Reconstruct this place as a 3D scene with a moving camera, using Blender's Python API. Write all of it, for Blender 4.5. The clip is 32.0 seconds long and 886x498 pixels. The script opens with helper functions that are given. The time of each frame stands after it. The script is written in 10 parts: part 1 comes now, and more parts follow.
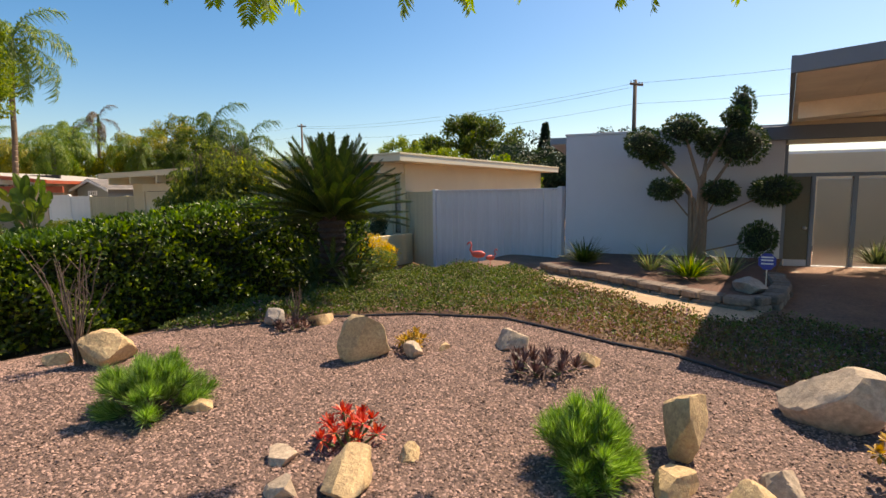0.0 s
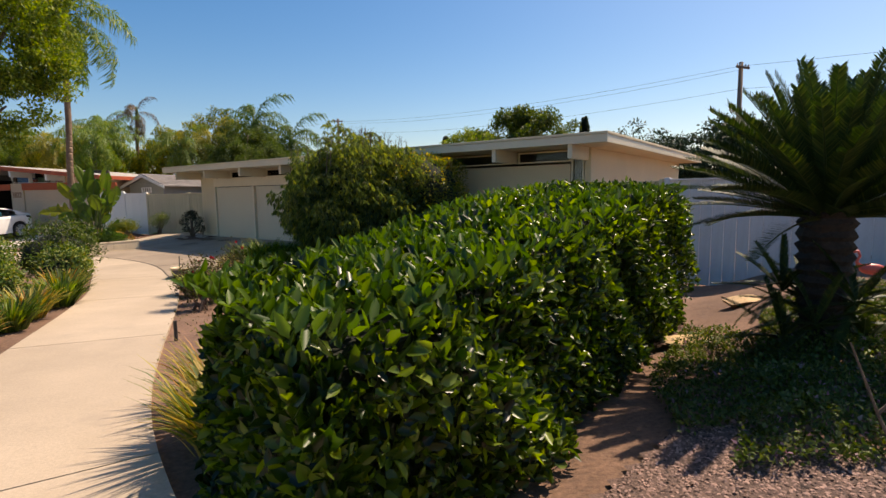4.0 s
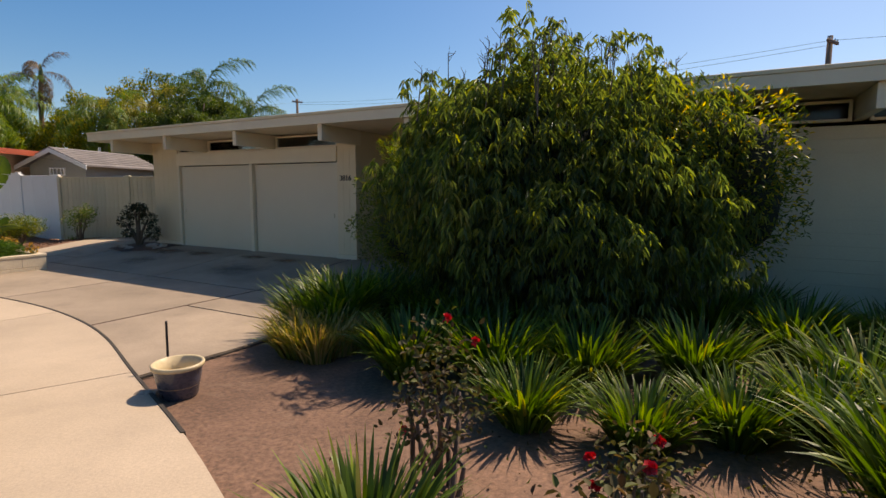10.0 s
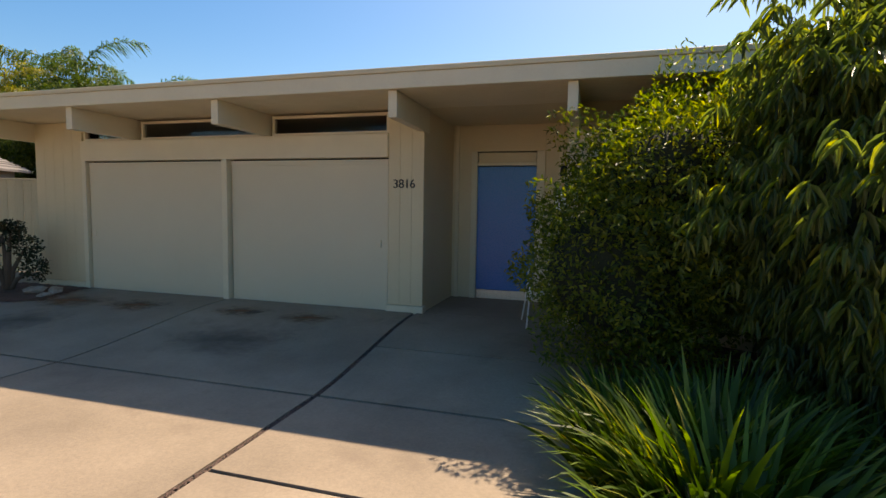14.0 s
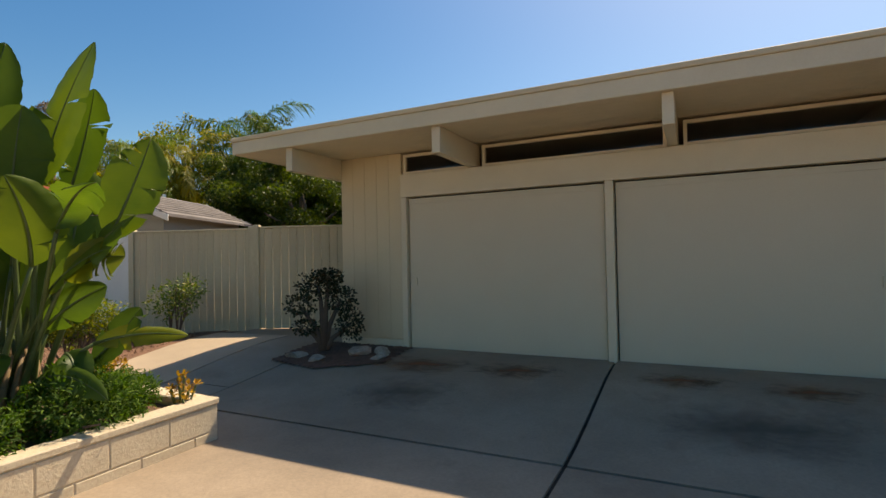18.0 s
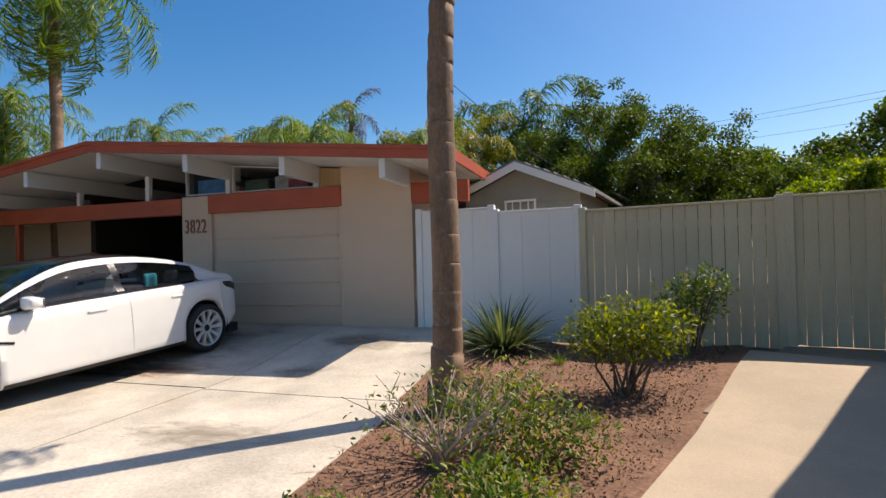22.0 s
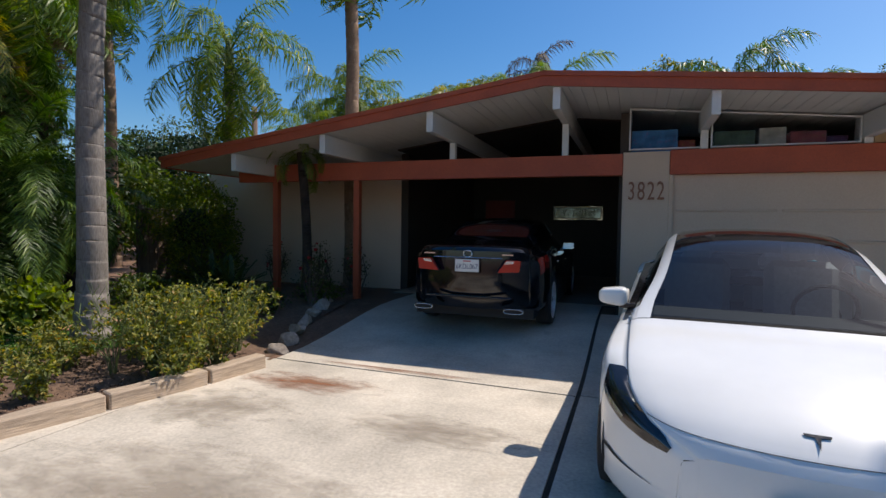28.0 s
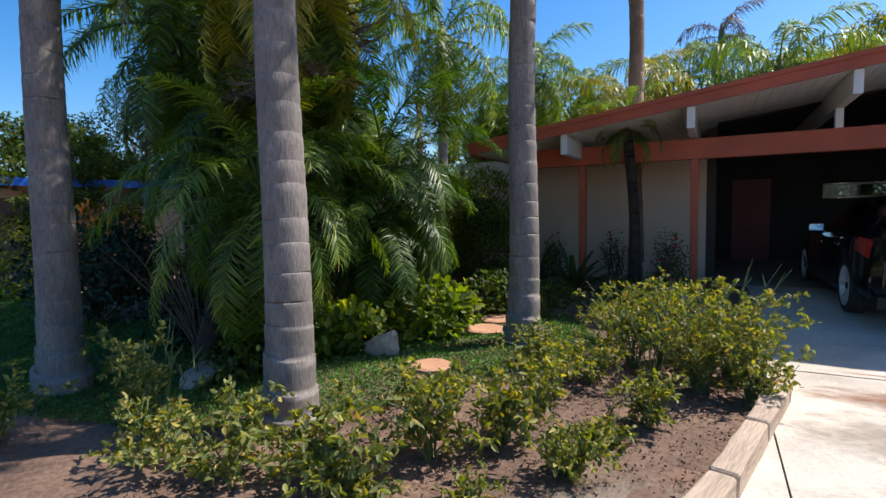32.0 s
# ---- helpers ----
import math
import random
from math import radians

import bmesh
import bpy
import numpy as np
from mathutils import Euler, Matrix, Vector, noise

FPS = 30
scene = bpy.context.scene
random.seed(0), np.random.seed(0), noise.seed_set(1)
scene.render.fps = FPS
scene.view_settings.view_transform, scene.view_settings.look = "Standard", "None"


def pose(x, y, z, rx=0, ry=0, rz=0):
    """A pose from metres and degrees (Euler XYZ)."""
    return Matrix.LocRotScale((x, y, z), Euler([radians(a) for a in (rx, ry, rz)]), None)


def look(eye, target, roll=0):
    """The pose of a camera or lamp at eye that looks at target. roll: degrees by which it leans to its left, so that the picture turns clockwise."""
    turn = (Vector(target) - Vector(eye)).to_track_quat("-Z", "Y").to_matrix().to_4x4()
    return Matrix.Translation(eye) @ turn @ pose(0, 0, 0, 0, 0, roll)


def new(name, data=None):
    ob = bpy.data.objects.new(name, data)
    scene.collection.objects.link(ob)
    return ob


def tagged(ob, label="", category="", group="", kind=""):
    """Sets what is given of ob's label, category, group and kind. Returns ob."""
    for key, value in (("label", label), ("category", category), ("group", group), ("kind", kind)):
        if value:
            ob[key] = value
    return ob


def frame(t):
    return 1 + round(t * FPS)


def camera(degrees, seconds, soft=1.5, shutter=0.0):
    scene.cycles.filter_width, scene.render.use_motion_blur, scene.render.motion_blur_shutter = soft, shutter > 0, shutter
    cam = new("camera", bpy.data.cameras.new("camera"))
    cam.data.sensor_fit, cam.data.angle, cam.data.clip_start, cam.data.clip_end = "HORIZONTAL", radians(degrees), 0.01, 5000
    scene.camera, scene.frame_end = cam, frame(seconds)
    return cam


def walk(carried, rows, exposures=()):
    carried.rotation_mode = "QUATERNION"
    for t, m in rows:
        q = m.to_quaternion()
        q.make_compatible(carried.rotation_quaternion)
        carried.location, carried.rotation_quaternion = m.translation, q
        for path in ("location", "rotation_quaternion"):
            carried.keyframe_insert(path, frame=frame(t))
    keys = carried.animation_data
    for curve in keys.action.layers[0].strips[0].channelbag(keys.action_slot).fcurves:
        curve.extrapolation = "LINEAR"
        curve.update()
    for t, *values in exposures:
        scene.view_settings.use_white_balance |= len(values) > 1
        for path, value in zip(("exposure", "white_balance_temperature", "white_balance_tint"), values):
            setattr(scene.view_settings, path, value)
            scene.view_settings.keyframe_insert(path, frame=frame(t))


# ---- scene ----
# camera: one lens, carried along the pavement at eye height
cam = camera(81.8, 32.0)
# seconds, x, y, z, pitch, roll, yaw
PATH = [
    (0.0, 0.370, 0.012, 1.862, -6.05, 0.58, 0.12),
    (0.5, -0.180, 0.341, 1.844, -5.89, 0.47, 0.95),
    (1.0, -0.718, 0.626, 1.843, -5.70, 0.55, 1.63),
    (1.5, -1.263, 0.926, 1.842, -5.67, 0.54, 2.04),
    (2.0, -1.816, 1.268, 1.844, -5.70, 0.50, 2.23),
    (2.5, -2.362, 1.620, 1.836, -5.69, 0.50, 2.25),
    (3.0, -2.872, 1.995, 1.816, -5.76, 0.47, 1.90),
    (3.5, -3.403, 2.409, 1.788, -5.93, 0.67, 1.50),
    (4.0, -3.846, 2.909, 1.756, -6.14, 0.77, 0.82),
    (4.5, -4.311, 3.378, 1.737, -6.24, 0.77, 0.26),
    (6.5, -5.984, 5.718, 1.694, -6.31, 0.44, -1.22),
    (7.0, -6.318, 6.277, 1.674, -6.34, 0.22, -1.69),
    (7.5, -6.602, 6.887, 1.658, -6.40, 0.10, -2.37),
    (8.0, -6.886, 7.454, 1.646, -6.56, 0.01, -3.03),
    (8.5, -7.151, 8.027, 1.620, -6.69, -0.04, -3.85),
    (9.0, -7.481, 8.570, 1.599, -6.60, -0.10, -4.62),
    (9.5, -7.780, 9.123, 1.584, -6.50, -0.26, -5.62),
    (10.0, -8.111, 9.741, 1.561, -6.43, -0.26, -6.46),
    (10.5, -8.437, 10.344, 1.537, -6.36, -0.22, -7.32),
    (11.0, -8.780, 10.944, 1.529, -6.24, -0.40, -7.88),
    (11.5, -9.133, 11.496, 1.534, -6.08, -0.68, -8.31),
    (12.0, -9.492, 12.049, 1.555, -6.10, -0.97, -9.26),
    (12.5, -9.809, 12.530, 1.547, -5.95, -1.08, -10.35),
    (13.0, -10.037, 13.025, 1.533, -5.43, -0.89, -13.22),
    (13.5, -10.249, 13.473, 1.539, -5.05, -0.91, -16.00),
    (15.5, -11.536, 15.123, 1.349, -2.36, -0.35, -24.52),
    (16.0, -11.941, 15.452, 1.375, -1.97, -0.17, -24.67),
    (16.5, -12.331, 15.739, 1.382, -1.53, 0.14, -23.67),
    (17.0, -12.738, 16.011, 1.364, -0.47, 0.91, -20.11),
    (17.5, -13.214, 16.233, 1.355, 0.39, 1.24, -14.91),
    (18.0, -13.723, 16.506, 1.334, 1.10, 1.14, -8.84),
    (18.5, -14.272, 16.836, 1.351, 1.31, 1.15, -2.66),
    (19.0, -14.809, 17.149, 1.364, 1.53, 1.52, 1.53),
    (19.5, -15.336, 17.451, 1.371, 1.58, 1.60, 2.75),
    (20.0, -15.904, 17.740, 1.366, 1.61, 1.65, 3.41),
    (20.5, -16.434, 18.103, 1.360, 1.47, 1.81, 4.04),
    (21.0, -16.999, 18.451, 1.363, 1.04, 2.36, 6.33),
    (21.5, -17.617, 18.769, 1.344, 0.93, 2.10, 9.66),
    (22.0, -18.248, 19.056, 1.362, 0.59, 1.49, 12.01),
    (22.5, -18.897, 19.271, 1.363, 0.49, 0.65, 13.92),
    (23.0, -19.461, 19.457, 1.364, 0.22, 0.18, 15.61),
    (23.5, -20.062, 19.500, 1.376, -0.00, 0.06, 17.33),
    (24.0, -20.654, 19.530, 1.360, -0.19, 0.26, 17.87),
    (24.5, -21.240, 19.594, 1.372, -0.27, 0.21, 18.49),
    (25.0, -21.847, 19.602, 1.372, -0.37, 0.13, 19.08),
    (25.5, -22.461, 19.644, 1.369, -0.52, -0.13, 19.51),
    (26.0, -23.097, 19.575, 1.374, -0.76, -0.43, 20.29),
    (26.5, -23.662, 19.580, 1.370, -1.10, -0.33, 19.87),
    (28.5, -25.885, 19.628, 1.485, -3.14, -0.97, 13.14),
    (29.0, -26.394, 19.588, 1.458, -3.50, -0.92, 10.89),
    (29.5, -26.930, 19.518, 1.454, -3.70, -0.97, 9.50),
    (30.0, -27.489, 19.369, 1.463, -3.99, -0.99, 8.06),
    (30.5, -27.963, 19.343, 1.433, -4.05, -0.90, 7.48),
    (31.0, -28.481, 19.301, 1.417, -4.18, -0.17, 9.93),
    (31.5, -29.046, 19.173, 1.425, -3.77, 0.70, 15.61),
    (32.0, -29.558, 19.059, 1.450, -3.92, 0.96, 22.84),
]
walk(cam, [(t, pose(x, y, z, 90 + pitch, roll, yaw)) for t, x, y, z, pitch, roll, yaw in PATH],
     [(0.0, 0.5, 8200, 14), (1.5, 0.38, 8200, 15), (3.0, 0.26, 8100, 15), (4.0, 0.24, 7900, 17), (7.0, 0.08, 7800, 18), (9.0, 0.06, 7700, 18), (11.0, 0.24, 7900, 17), (12.0, 0.42, 8000, 16), (13.0, 0.6, 8000, 14), (14.6, 0.54, 8450, 14), (16.0, 0.55, 8850, 13), (17.6, 0.3, 8450, 12), (19.0, 0.34, 8300, 12),
      (20.0, 0.42, 8500, 12), (21.0, 0.42, 7200, 13), (22.0, 0.26, 7000, 13), (24.0, 0.04, 6800, 13), (26.0, 0.02, 6600, 12), (29.0, 0.0, 6400, 12), (30.5, 0.05, 6300, 13), (32.0, 0.52, 6200, 13)])

# world, sun, exposure
SUN = Vector((0.575, 0.44, 1.0)).normalized()
world = bpy.data.worlds.new("sky")
scene.world = world
world.use_nodes = True
wn = world.node_tree
sky = wn.nodes.new("ShaderNodeTexSky")
sky.sky_type, sky.sun_disc = "NISHITA", False
sky.sun_elevation, sky.sun_rotation = math.asin(SUN.z), math.atan2(SUN.x, SUN.y)
sky.air_density, sky.dust_density, sky.ozone_density = 1.0, 1.1, 3.0
hue = wn.nodes.new("ShaderNodeHueSaturation")
hue.inputs["Saturation"].default_value = 1.4
wn.links.new(sky.outputs[0], hue.inputs["Color"])
wn.links.new(hue.outputs[0], wn.nodes["Background"].inputs[0])
wn.nodes["Background"].inputs[1].default_value = 0.132
lamp = bpy.data.lights.new("sun", "SUN")
lamp.energy, lamp.angle, lamp.color = 5.0, radians(0.53), (1.0, 0.915, 0.79)
sun = new("sun", lamp)
sun.matrix_world = look(SUN * 60, (0, 0, 0))
scene.view_settings.exposure = 0.0


# ---- materials ----
def shader(name):
    m = bpy.data.materials.new(name)
    m.use_nodes = True
    return m, m.node_tree, m.node_tree.nodes["Principled BSDF"]


def rgb(c, k=1.0):
    return (min(1, c[0] * k), min(1, c[1] * k), min(1, c[2] * k), 1)


def ramp(nt, fac, stops):
    r = nt.nodes.new("ShaderNodeValToRGB")
    while len(r.color_ramp.elements) < len(stops):
        r.color_ramp.elements.new(0.5)
    for e, (p, c) in zip(r.color_ramp.elements, stops):
        e.position, e.color = p, rgb(c)
    nt.links.new(fac, r.inputs[0])
    return r.outputs[0]


def noise_tex(nt, scale, detail=4.0, rough=0.6, stretch=(1, 1, 1), coord="Object"):
    tc = nt.nodes.new("ShaderNodeTexCoord")
    mp = nt.nodes.new("ShaderNodeMapping")
    mp.inputs["Scale"].default_value = stretch
    nz = nt.nodes.new("ShaderNodeTexNoise")
    nz.inputs["Scale"].default_value, nz.inputs["Detail"].default_value, nz.inputs["Roughness"].default_value = scale, detail, rough
    nt.links.new(tc.outputs[coord], mp.inputs[0])
    nt.links.new(mp.outputs[0], nz.inputs["Vector"])
    return nz.outputs["Fac"]


def mix_col(nt, fac, a, b, mode="MIX"):
    m = nt.nodes.new("ShaderNodeMix")
    m.data_type, m.blend_type = "RGBA", mode
    for sock, v in ((m.inputs[0], fac), (m.inputs[6], a), (m.inputs[7], b)):
        if isinstance(v, bpy.types.NodeSocket):
            nt.links.new(v, sock)
        else:
            sock.default_value = v if isinstance(v, float) else rgb(v)
    return m.outputs[2]


def scaled(nt, sock, lo, hi, a=0.3, b=0.7):
    m = nt.nodes.new("ShaderNodeMapRange")
    m.inputs[1].default_value, m.inputs[2].default_value = a, b
    m.inputs[3].default_value, m.inputs[4].default_value = lo, hi
    nt.links.new(sock, m.inputs[0])
    return m.outputs[0]


def surface(name, col, rough=0.7, metal=0.0, big=1.2, fine=40.0, var=0.18, grain=0.12, bump=0.15, spots=None, stretch=(1, 1, 1),
            vary=0.0, coat=0.0, island=0.0, spec=0.5):
    """A painted or mineral surface: two scales of tone, fine relief, optional stains of colour spots."""
    m, nt, bsdf = shader(name)
    n1, n2 = noise_tex(nt, big, 5, 0.62, stretch), noise_tex(nt, fine, 6, 0.65, stretch)
    c = mix_col(nt, scaled(nt, n1, 0.0, 1.0), rgb(col, 1 - var)[:3], rgb(col, 1 + var)[:3])
    c = mix_col(nt, grain, c, mix_col(nt, scaled(nt, n2, 0, 1), (0.0, 0.0, 0.0), (1.0, 1.0, 1.0)), "OVERLAY")
    if spots:
        n3 = noise_tex(nt, big * 2.3, 6, 0.7)
        c = mix_col(nt, scaled(nt, n3, 0.0, 0.75, 0.56, 0.72), c, spots)
    if vary or island:
        src = nt.nodes.new("ShaderNodeObjectInfo").outputs["Random"] if vary else nt.nodes.new("ShaderNodeNewGeometry").outputs["Random Per Island"]
        hv = nt.nodes.new("ShaderNodeHueSaturation")
        nt.links.new(scaled(nt, src, 1 - (vary or island), 1 + (vary or island), 0, 1), hv.inputs["Value"])
        nt.links.new(c, hv.inputs["Color"])
        c = hv.outputs[0]
    nt.links.new(c, bsdf.inputs["Base Color"])
    nt.links.new(scaled(nt, n2, max(0.02, rough - 0.1), min(1, rough + 0.1)), bsdf.inputs["Roughness"])
    bsdf.inputs["Metallic"].default_value = metal
    bsdf.inputs["Coat Weight"].default_value = coat
    bsdf.inputs["Specular IOR Level"].default_value = spec
    if bump:
        b = nt.nodes.new("ShaderNodeBump")
        b.inputs["Strength"].default_value, b.inputs["Distance"].default_value = bump, 0.01
        nt.links.new(n2, b.inputs["Height"])
        nt.links.new(b.outputs[0], bsdf.inputs["Normal"])
    return m


def leafy(name, stops, rough=0.45, through_light=0.3, spec=0.4, tone=0.25):
    """Leaves: a colour for each leaf from the stops, slight mottling, light passing through."""
    m, nt, bsdf = shader(name)
    c = ramp(nt, nt.nodes.new("ShaderNodeNewGeometry").outputs["Random Per Island"], stops)
    n = noise_tex(nt, 1.3, 3)
    hv = nt.nodes.new("ShaderNodeHueSaturation")
    nt.links.new(scaled(nt, n, 1 - tone, 1 + tone), hv.inputs["Value"])
    nt.links.new(c, hv.inputs["Color"])
    nt.links.new(hv.outputs[0], bsdf.inputs["Base Color"])
    bsdf.inputs["Roughness"].default_value = rough
    bsdf.inputs["Specular IOR Level"].default_value = spec
    if through_light:
        tl = nt.nodes.new("ShaderNodeBsdfTranslucent")
        hv2 = nt.nodes.new("ShaderNodeHueSaturation")
        hv2.inputs["Saturation"].default_value, hv2.inputs["Value"].default_value = 1.4, 1.6
        nt.links.new(hv.outputs[0], hv2.inputs["Color"])
        nt.links.new(hv2.outputs[0], tl.inputs[0])
        mx = nt.nodes.new("ShaderNodeMixShader")
        mx.inputs[0].default_value = through_light
        nt.links.new(bsdf.outputs[0], mx.inputs[1])
        nt.links.new(tl.outputs[0], mx.inputs[2])
        nt.links.new(mx.outputs[0], nt.nodes["Material Output"].inputs[0])
    return m


def glass(name, tint=(1, 1, 1), rough=0.0):
    m, nt, bsdf = shader(name)
    bsdf.inputs["Base Color"].default_value = rgb(tint)
    bsdf.inputs["Transmission Weight"].default_value = 1.0
    bsdf.inputs["Roughness"].default_value = rough
    bsdf.inputs["IOR"].default_value = 1.45
    return m


CONCRETE = surface("concrete", (0.46, 0.365, 0.265), 0.85, big=0.7, fine=60, var=0.14, grain=0.12, bump=0.25, spots=(0.40, 0.32, 0.24), vary=0.05)
CONCRETE_WHITE = surface("pale_concrete", (0.525, 0.468, 0.392), 0.85, big=0.9, fine=40, var=0.3, grain=0.2, bump=0.2, spots=(0.42, 0.35, 0.27), vary=0.05)
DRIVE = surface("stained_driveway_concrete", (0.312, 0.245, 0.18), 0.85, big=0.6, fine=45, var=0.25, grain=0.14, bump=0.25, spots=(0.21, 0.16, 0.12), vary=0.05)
JOINT = surface("joint_filler", (0.05, 0.042, 0.035), 0.95, big=6, fine=90, var=0.4, grain=0.4, bump=0.6)
SOIL = surface("garden_soil", (0.175, 0.10, 0.065), 0.95, big=0.9, fine=30, var=0.3, grain=0.45, bump=0.9, spots=(0.24, 0.155, 0.105))
MULCH = surface("bark_mulch", (0.13, 0.065, 0.045), 0.95, big=1.4, fine=22, var=0.35, grain=0.5, bump=1.0, spots=(0.22, 0.12, 0.08))
CREAM = surface("cream_paint", (0.67, 0.56, 0.37), 0.6, big=0.8, fine=60, var=0.05, grain=0.06, bump=0.12)
CREAM_TRIM = surface("cream_trim_paint", (0.72, 0.63, 0.46), 0.55, big=1.5, fine=70, var=0.05, grain=0.06, bump=0.1)
GARAGE = surface("garage_door_paint", (0.65, 0.57, 0.42), 0.5, big=0.5, fine=80, var=0.04, grain=0.04, bump=0.05)
TAN = surface("tan_paint", (0.63, 0.475, 0.345), 0.65, big=0.7, fine=60, var=0.05, grain=0.08, bump=0.15)
ORANGE = surface("burnt_orange_paint", (0.42, 0.085, 0.035), 0.55, big=1.5, fine=40, var=0.14, grain=0.12, bump=0.2)
SOFFIT_GREY = surface("pale_grey_soffit_paint", (0.68, 0.68, 0.66), 0.6, big=1.2, fine=50, var=0.05, grain=0.06, bump=0.1)
WHITE = surface("white_paint", (0.80, 0.79, 0.77), 0.55, big=0.9, fine=50, var=0.04, grain=0.05, bump=0.08)
STUCCO = surface("pale_blue_grey_stucco", (0.60, 0.62, 0.66), 0.85, big=0.6, fine=90, var=0.05, grain=0.1, bump=0.35)
SLATE_PAINT = surface("slate_blue_paint", (0.16, 0.20, 0.25), 0.5, big=1.5, fine=60, var=0.08, grain=0.06, bump=0.1)
LILAC_FENCE = surface("pale_lilac_fence_paint", (0.64, 0.61, 0.61), 0.7, big=2.0, fine=30, var=0.07, grain=0.15, bump=0.25, stretch=(6, 6, 0.6), vary=0.04)
FENCE_CREAM = surface("cream_fence_paint", (0.57, 0.50, 0.345), 0.75, big=2.0, fine=30, var=0.08, grain=0.15, bump=0.25, stretch=(6, 6, 0.6), vary=0.05)
BLUE_DOOR = surface("bright_blue_door_paint", (0.0, 0.165, 0.52), 0.3, big=1.0, fine=60, var=0.05, grain=0.04, bump=0.05)
STEEL = surface("brushed_steel", (0.62, 0.60, 0.57), 0.32, metal=1.0, big=3, fine=120, var=0.08, grain=0.08, bump=0.05, stretch=(1, 1, 12))
CHROME = surface("chrome", (0.75, 0.75, 0.76), 0.12, metal=1.0, var=0.03, grain=0.02, bump=0)
BLACK_METAL = surface("black_metal", (0.02, 0.02, 0.022), 0.45, var=0.1, grain=0.05, bump=0.05)
ROOF_GRAVEL = surface("roof_gravel", (0.42, 0.38, 0.33), 0.95, big=1.0, fine=60, var=0.12, grain=0.4, bump=0.6)
SHINGLE = surface("grey_shingle", (0.20, 0.18, 0.17), 0.9, big=2.0, fine=50, var=0.2, grain=0.3, bump=0.5, vary=0.15)
SHED_SIDING = surface("grey_green_siding", (0.27, 0.27, 0.235), 0.75, big=1.5, fine=50, var=0.07, grain=0.1, bump=0.2)
BLOCK = surface("cream_painted_block", (0.63, 0.53, 0.385), 0.8, big=2.5, fine=50, var=0.08, grain=0.16, bump=0.45, vary=0.05)
TIMBER = surface("weathered_timber", (0.44, 0.34, 0.25), 0.85, big=3, fine=25, var=0.22, grain=0.35, bump=0.6, stretch=(0.25, 4, 4))
TIMBER_DARK = surface("old_dark_timber", (0.16, 0.11, 0.08), 0.9, big=3, fine=25, var=0.25, grain=0.35, bump=0.6, stretch=(4, 4, 0.3))
# near-black, so that the gloom of the rooms is in the colour itself
ROOM_SHADE = surface("interior_shade_colour", (0.05, 0.042, 0.036), 0.8, var=0.1, grain=0.1, bump=0.1)


def thin_glass(name, tint, ior=1.45):
    """A thin tinted pane: clear straight through, glossy by its angle."""
    m, nt, bsdf = shader(name)
    tr, gl, fr, mx = (nt.nodes.new(k) for k in ("ShaderNodeBsdfTransparent", "ShaderNodeBsdfGlossy", "ShaderNodeFresnel", "ShaderNodeMixShader"))
    tr.inputs[0].default_value, gl.inputs["Roughness"].default_value, fr.inputs[0].default_value = rgb(tint), 0.01, ior
    nt.links.new(fr.outputs[0], mx.inputs[0])
    nt.links.new(tr.outputs[0], mx.inputs[1])
    nt.links.new(gl.outputs[0], mx.inputs[2])
    nt.links.new(mx.outputs[0], nt.nodes["Material Output"].inputs[0])
    return m


CAR_GLASS = thin_glass("tinted_car_glass", (0.32, 0.39, 0.43), 1.52)
PRIVACY_GLASS = thin_glass("deep_tinted_car_glass", (0.05, 0.055, 0.06), 1.5)
GLASS = thin_glass("window_glass", (0.8, 0.82, 0.82), 1.3)


# ---- tools ----
rng = np.random.default_rng(7)


def smooth(a, b, x):
    u = np.clip((np.asarray(x, float) - a) / (b - a), 0, 1)
    return u * u * (3 - 2 * u)


# the two main fronts: origin, heading of the wall, and its frame (x along the wall, y into the house)
H1 = pose(-9.06, 20.32, 0, 0, 0, -35.1)
H2 = pose(-21.61, 26.93, 0, 0, 0, -5.0)


def to_local(h, x, y):
    m = h.inverted()
    return m[0][0] * x + m[0][1] * y + m[0][3], m[1][0] * x + m[1][1] * y + m[1][3]


def gz(x, y):
    """Height of the ground: falls gently along the walk, rises to the fronts and in the first garden."""
    x, y = np.asarray(x, float), np.asarray(y, float)
    base = -0.05 + 0.46 * np.clip((15 - y) / 12, 0, 1)
    r = (x + 4.06) * 0.849 - (y - 3.9) * 0.528
    garden = 0.42 + 0.20 * smooth(1.0, 7.0, y)
    base = base + (garden - base) * smooth(-0.4, 1.5, r)
    s1, q1 = to_local(H1, x, y)
    base = base + np.maximum(0.17 - base, 0) * smooth(-2.6, -0.1, q1) * smooth(-11.5, -8.5, s1) * (1 - smooth(2.5, 6, s1))
    s2, q2 = to_local(H2, x, y)
    base = base + np.maximum(0.21 - base, 0) * smooth(-2.9, -0.1, q2) * (1 - smooth(2.0, 4.5, s2))
    base = base + 0.12 * smooth(-6.6, -9.0, s2) * smooth(-6.0, -4.0, q2) * (1 - smooth(-2.0, 0.0, q2))
    return base


def g(x, y):
    return float(gz(x, y))


def thing(name, label, category, m=None, group="", kind=""):
    ob = new(name)
    ob.empty_display_size = 0.1
    if m is not None:
        ob.matrix_world = m
    return tagged(ob, label, category, group, kind)


def shade(me, on=True):
    me.polygons.foreach_set("use_smooth", [on] * len(me.polygons))


def link(name, me, material, parent=None, label="", m=None):
    if material is not None and not me.materials:
        me.materials.append(material)
    ob = new(name, me)
    if parent is not None:
        ob.parent = parent
    if m is not None:
        ob.matrix_local = m
    if label:
        ob["label"] = label
    return ob


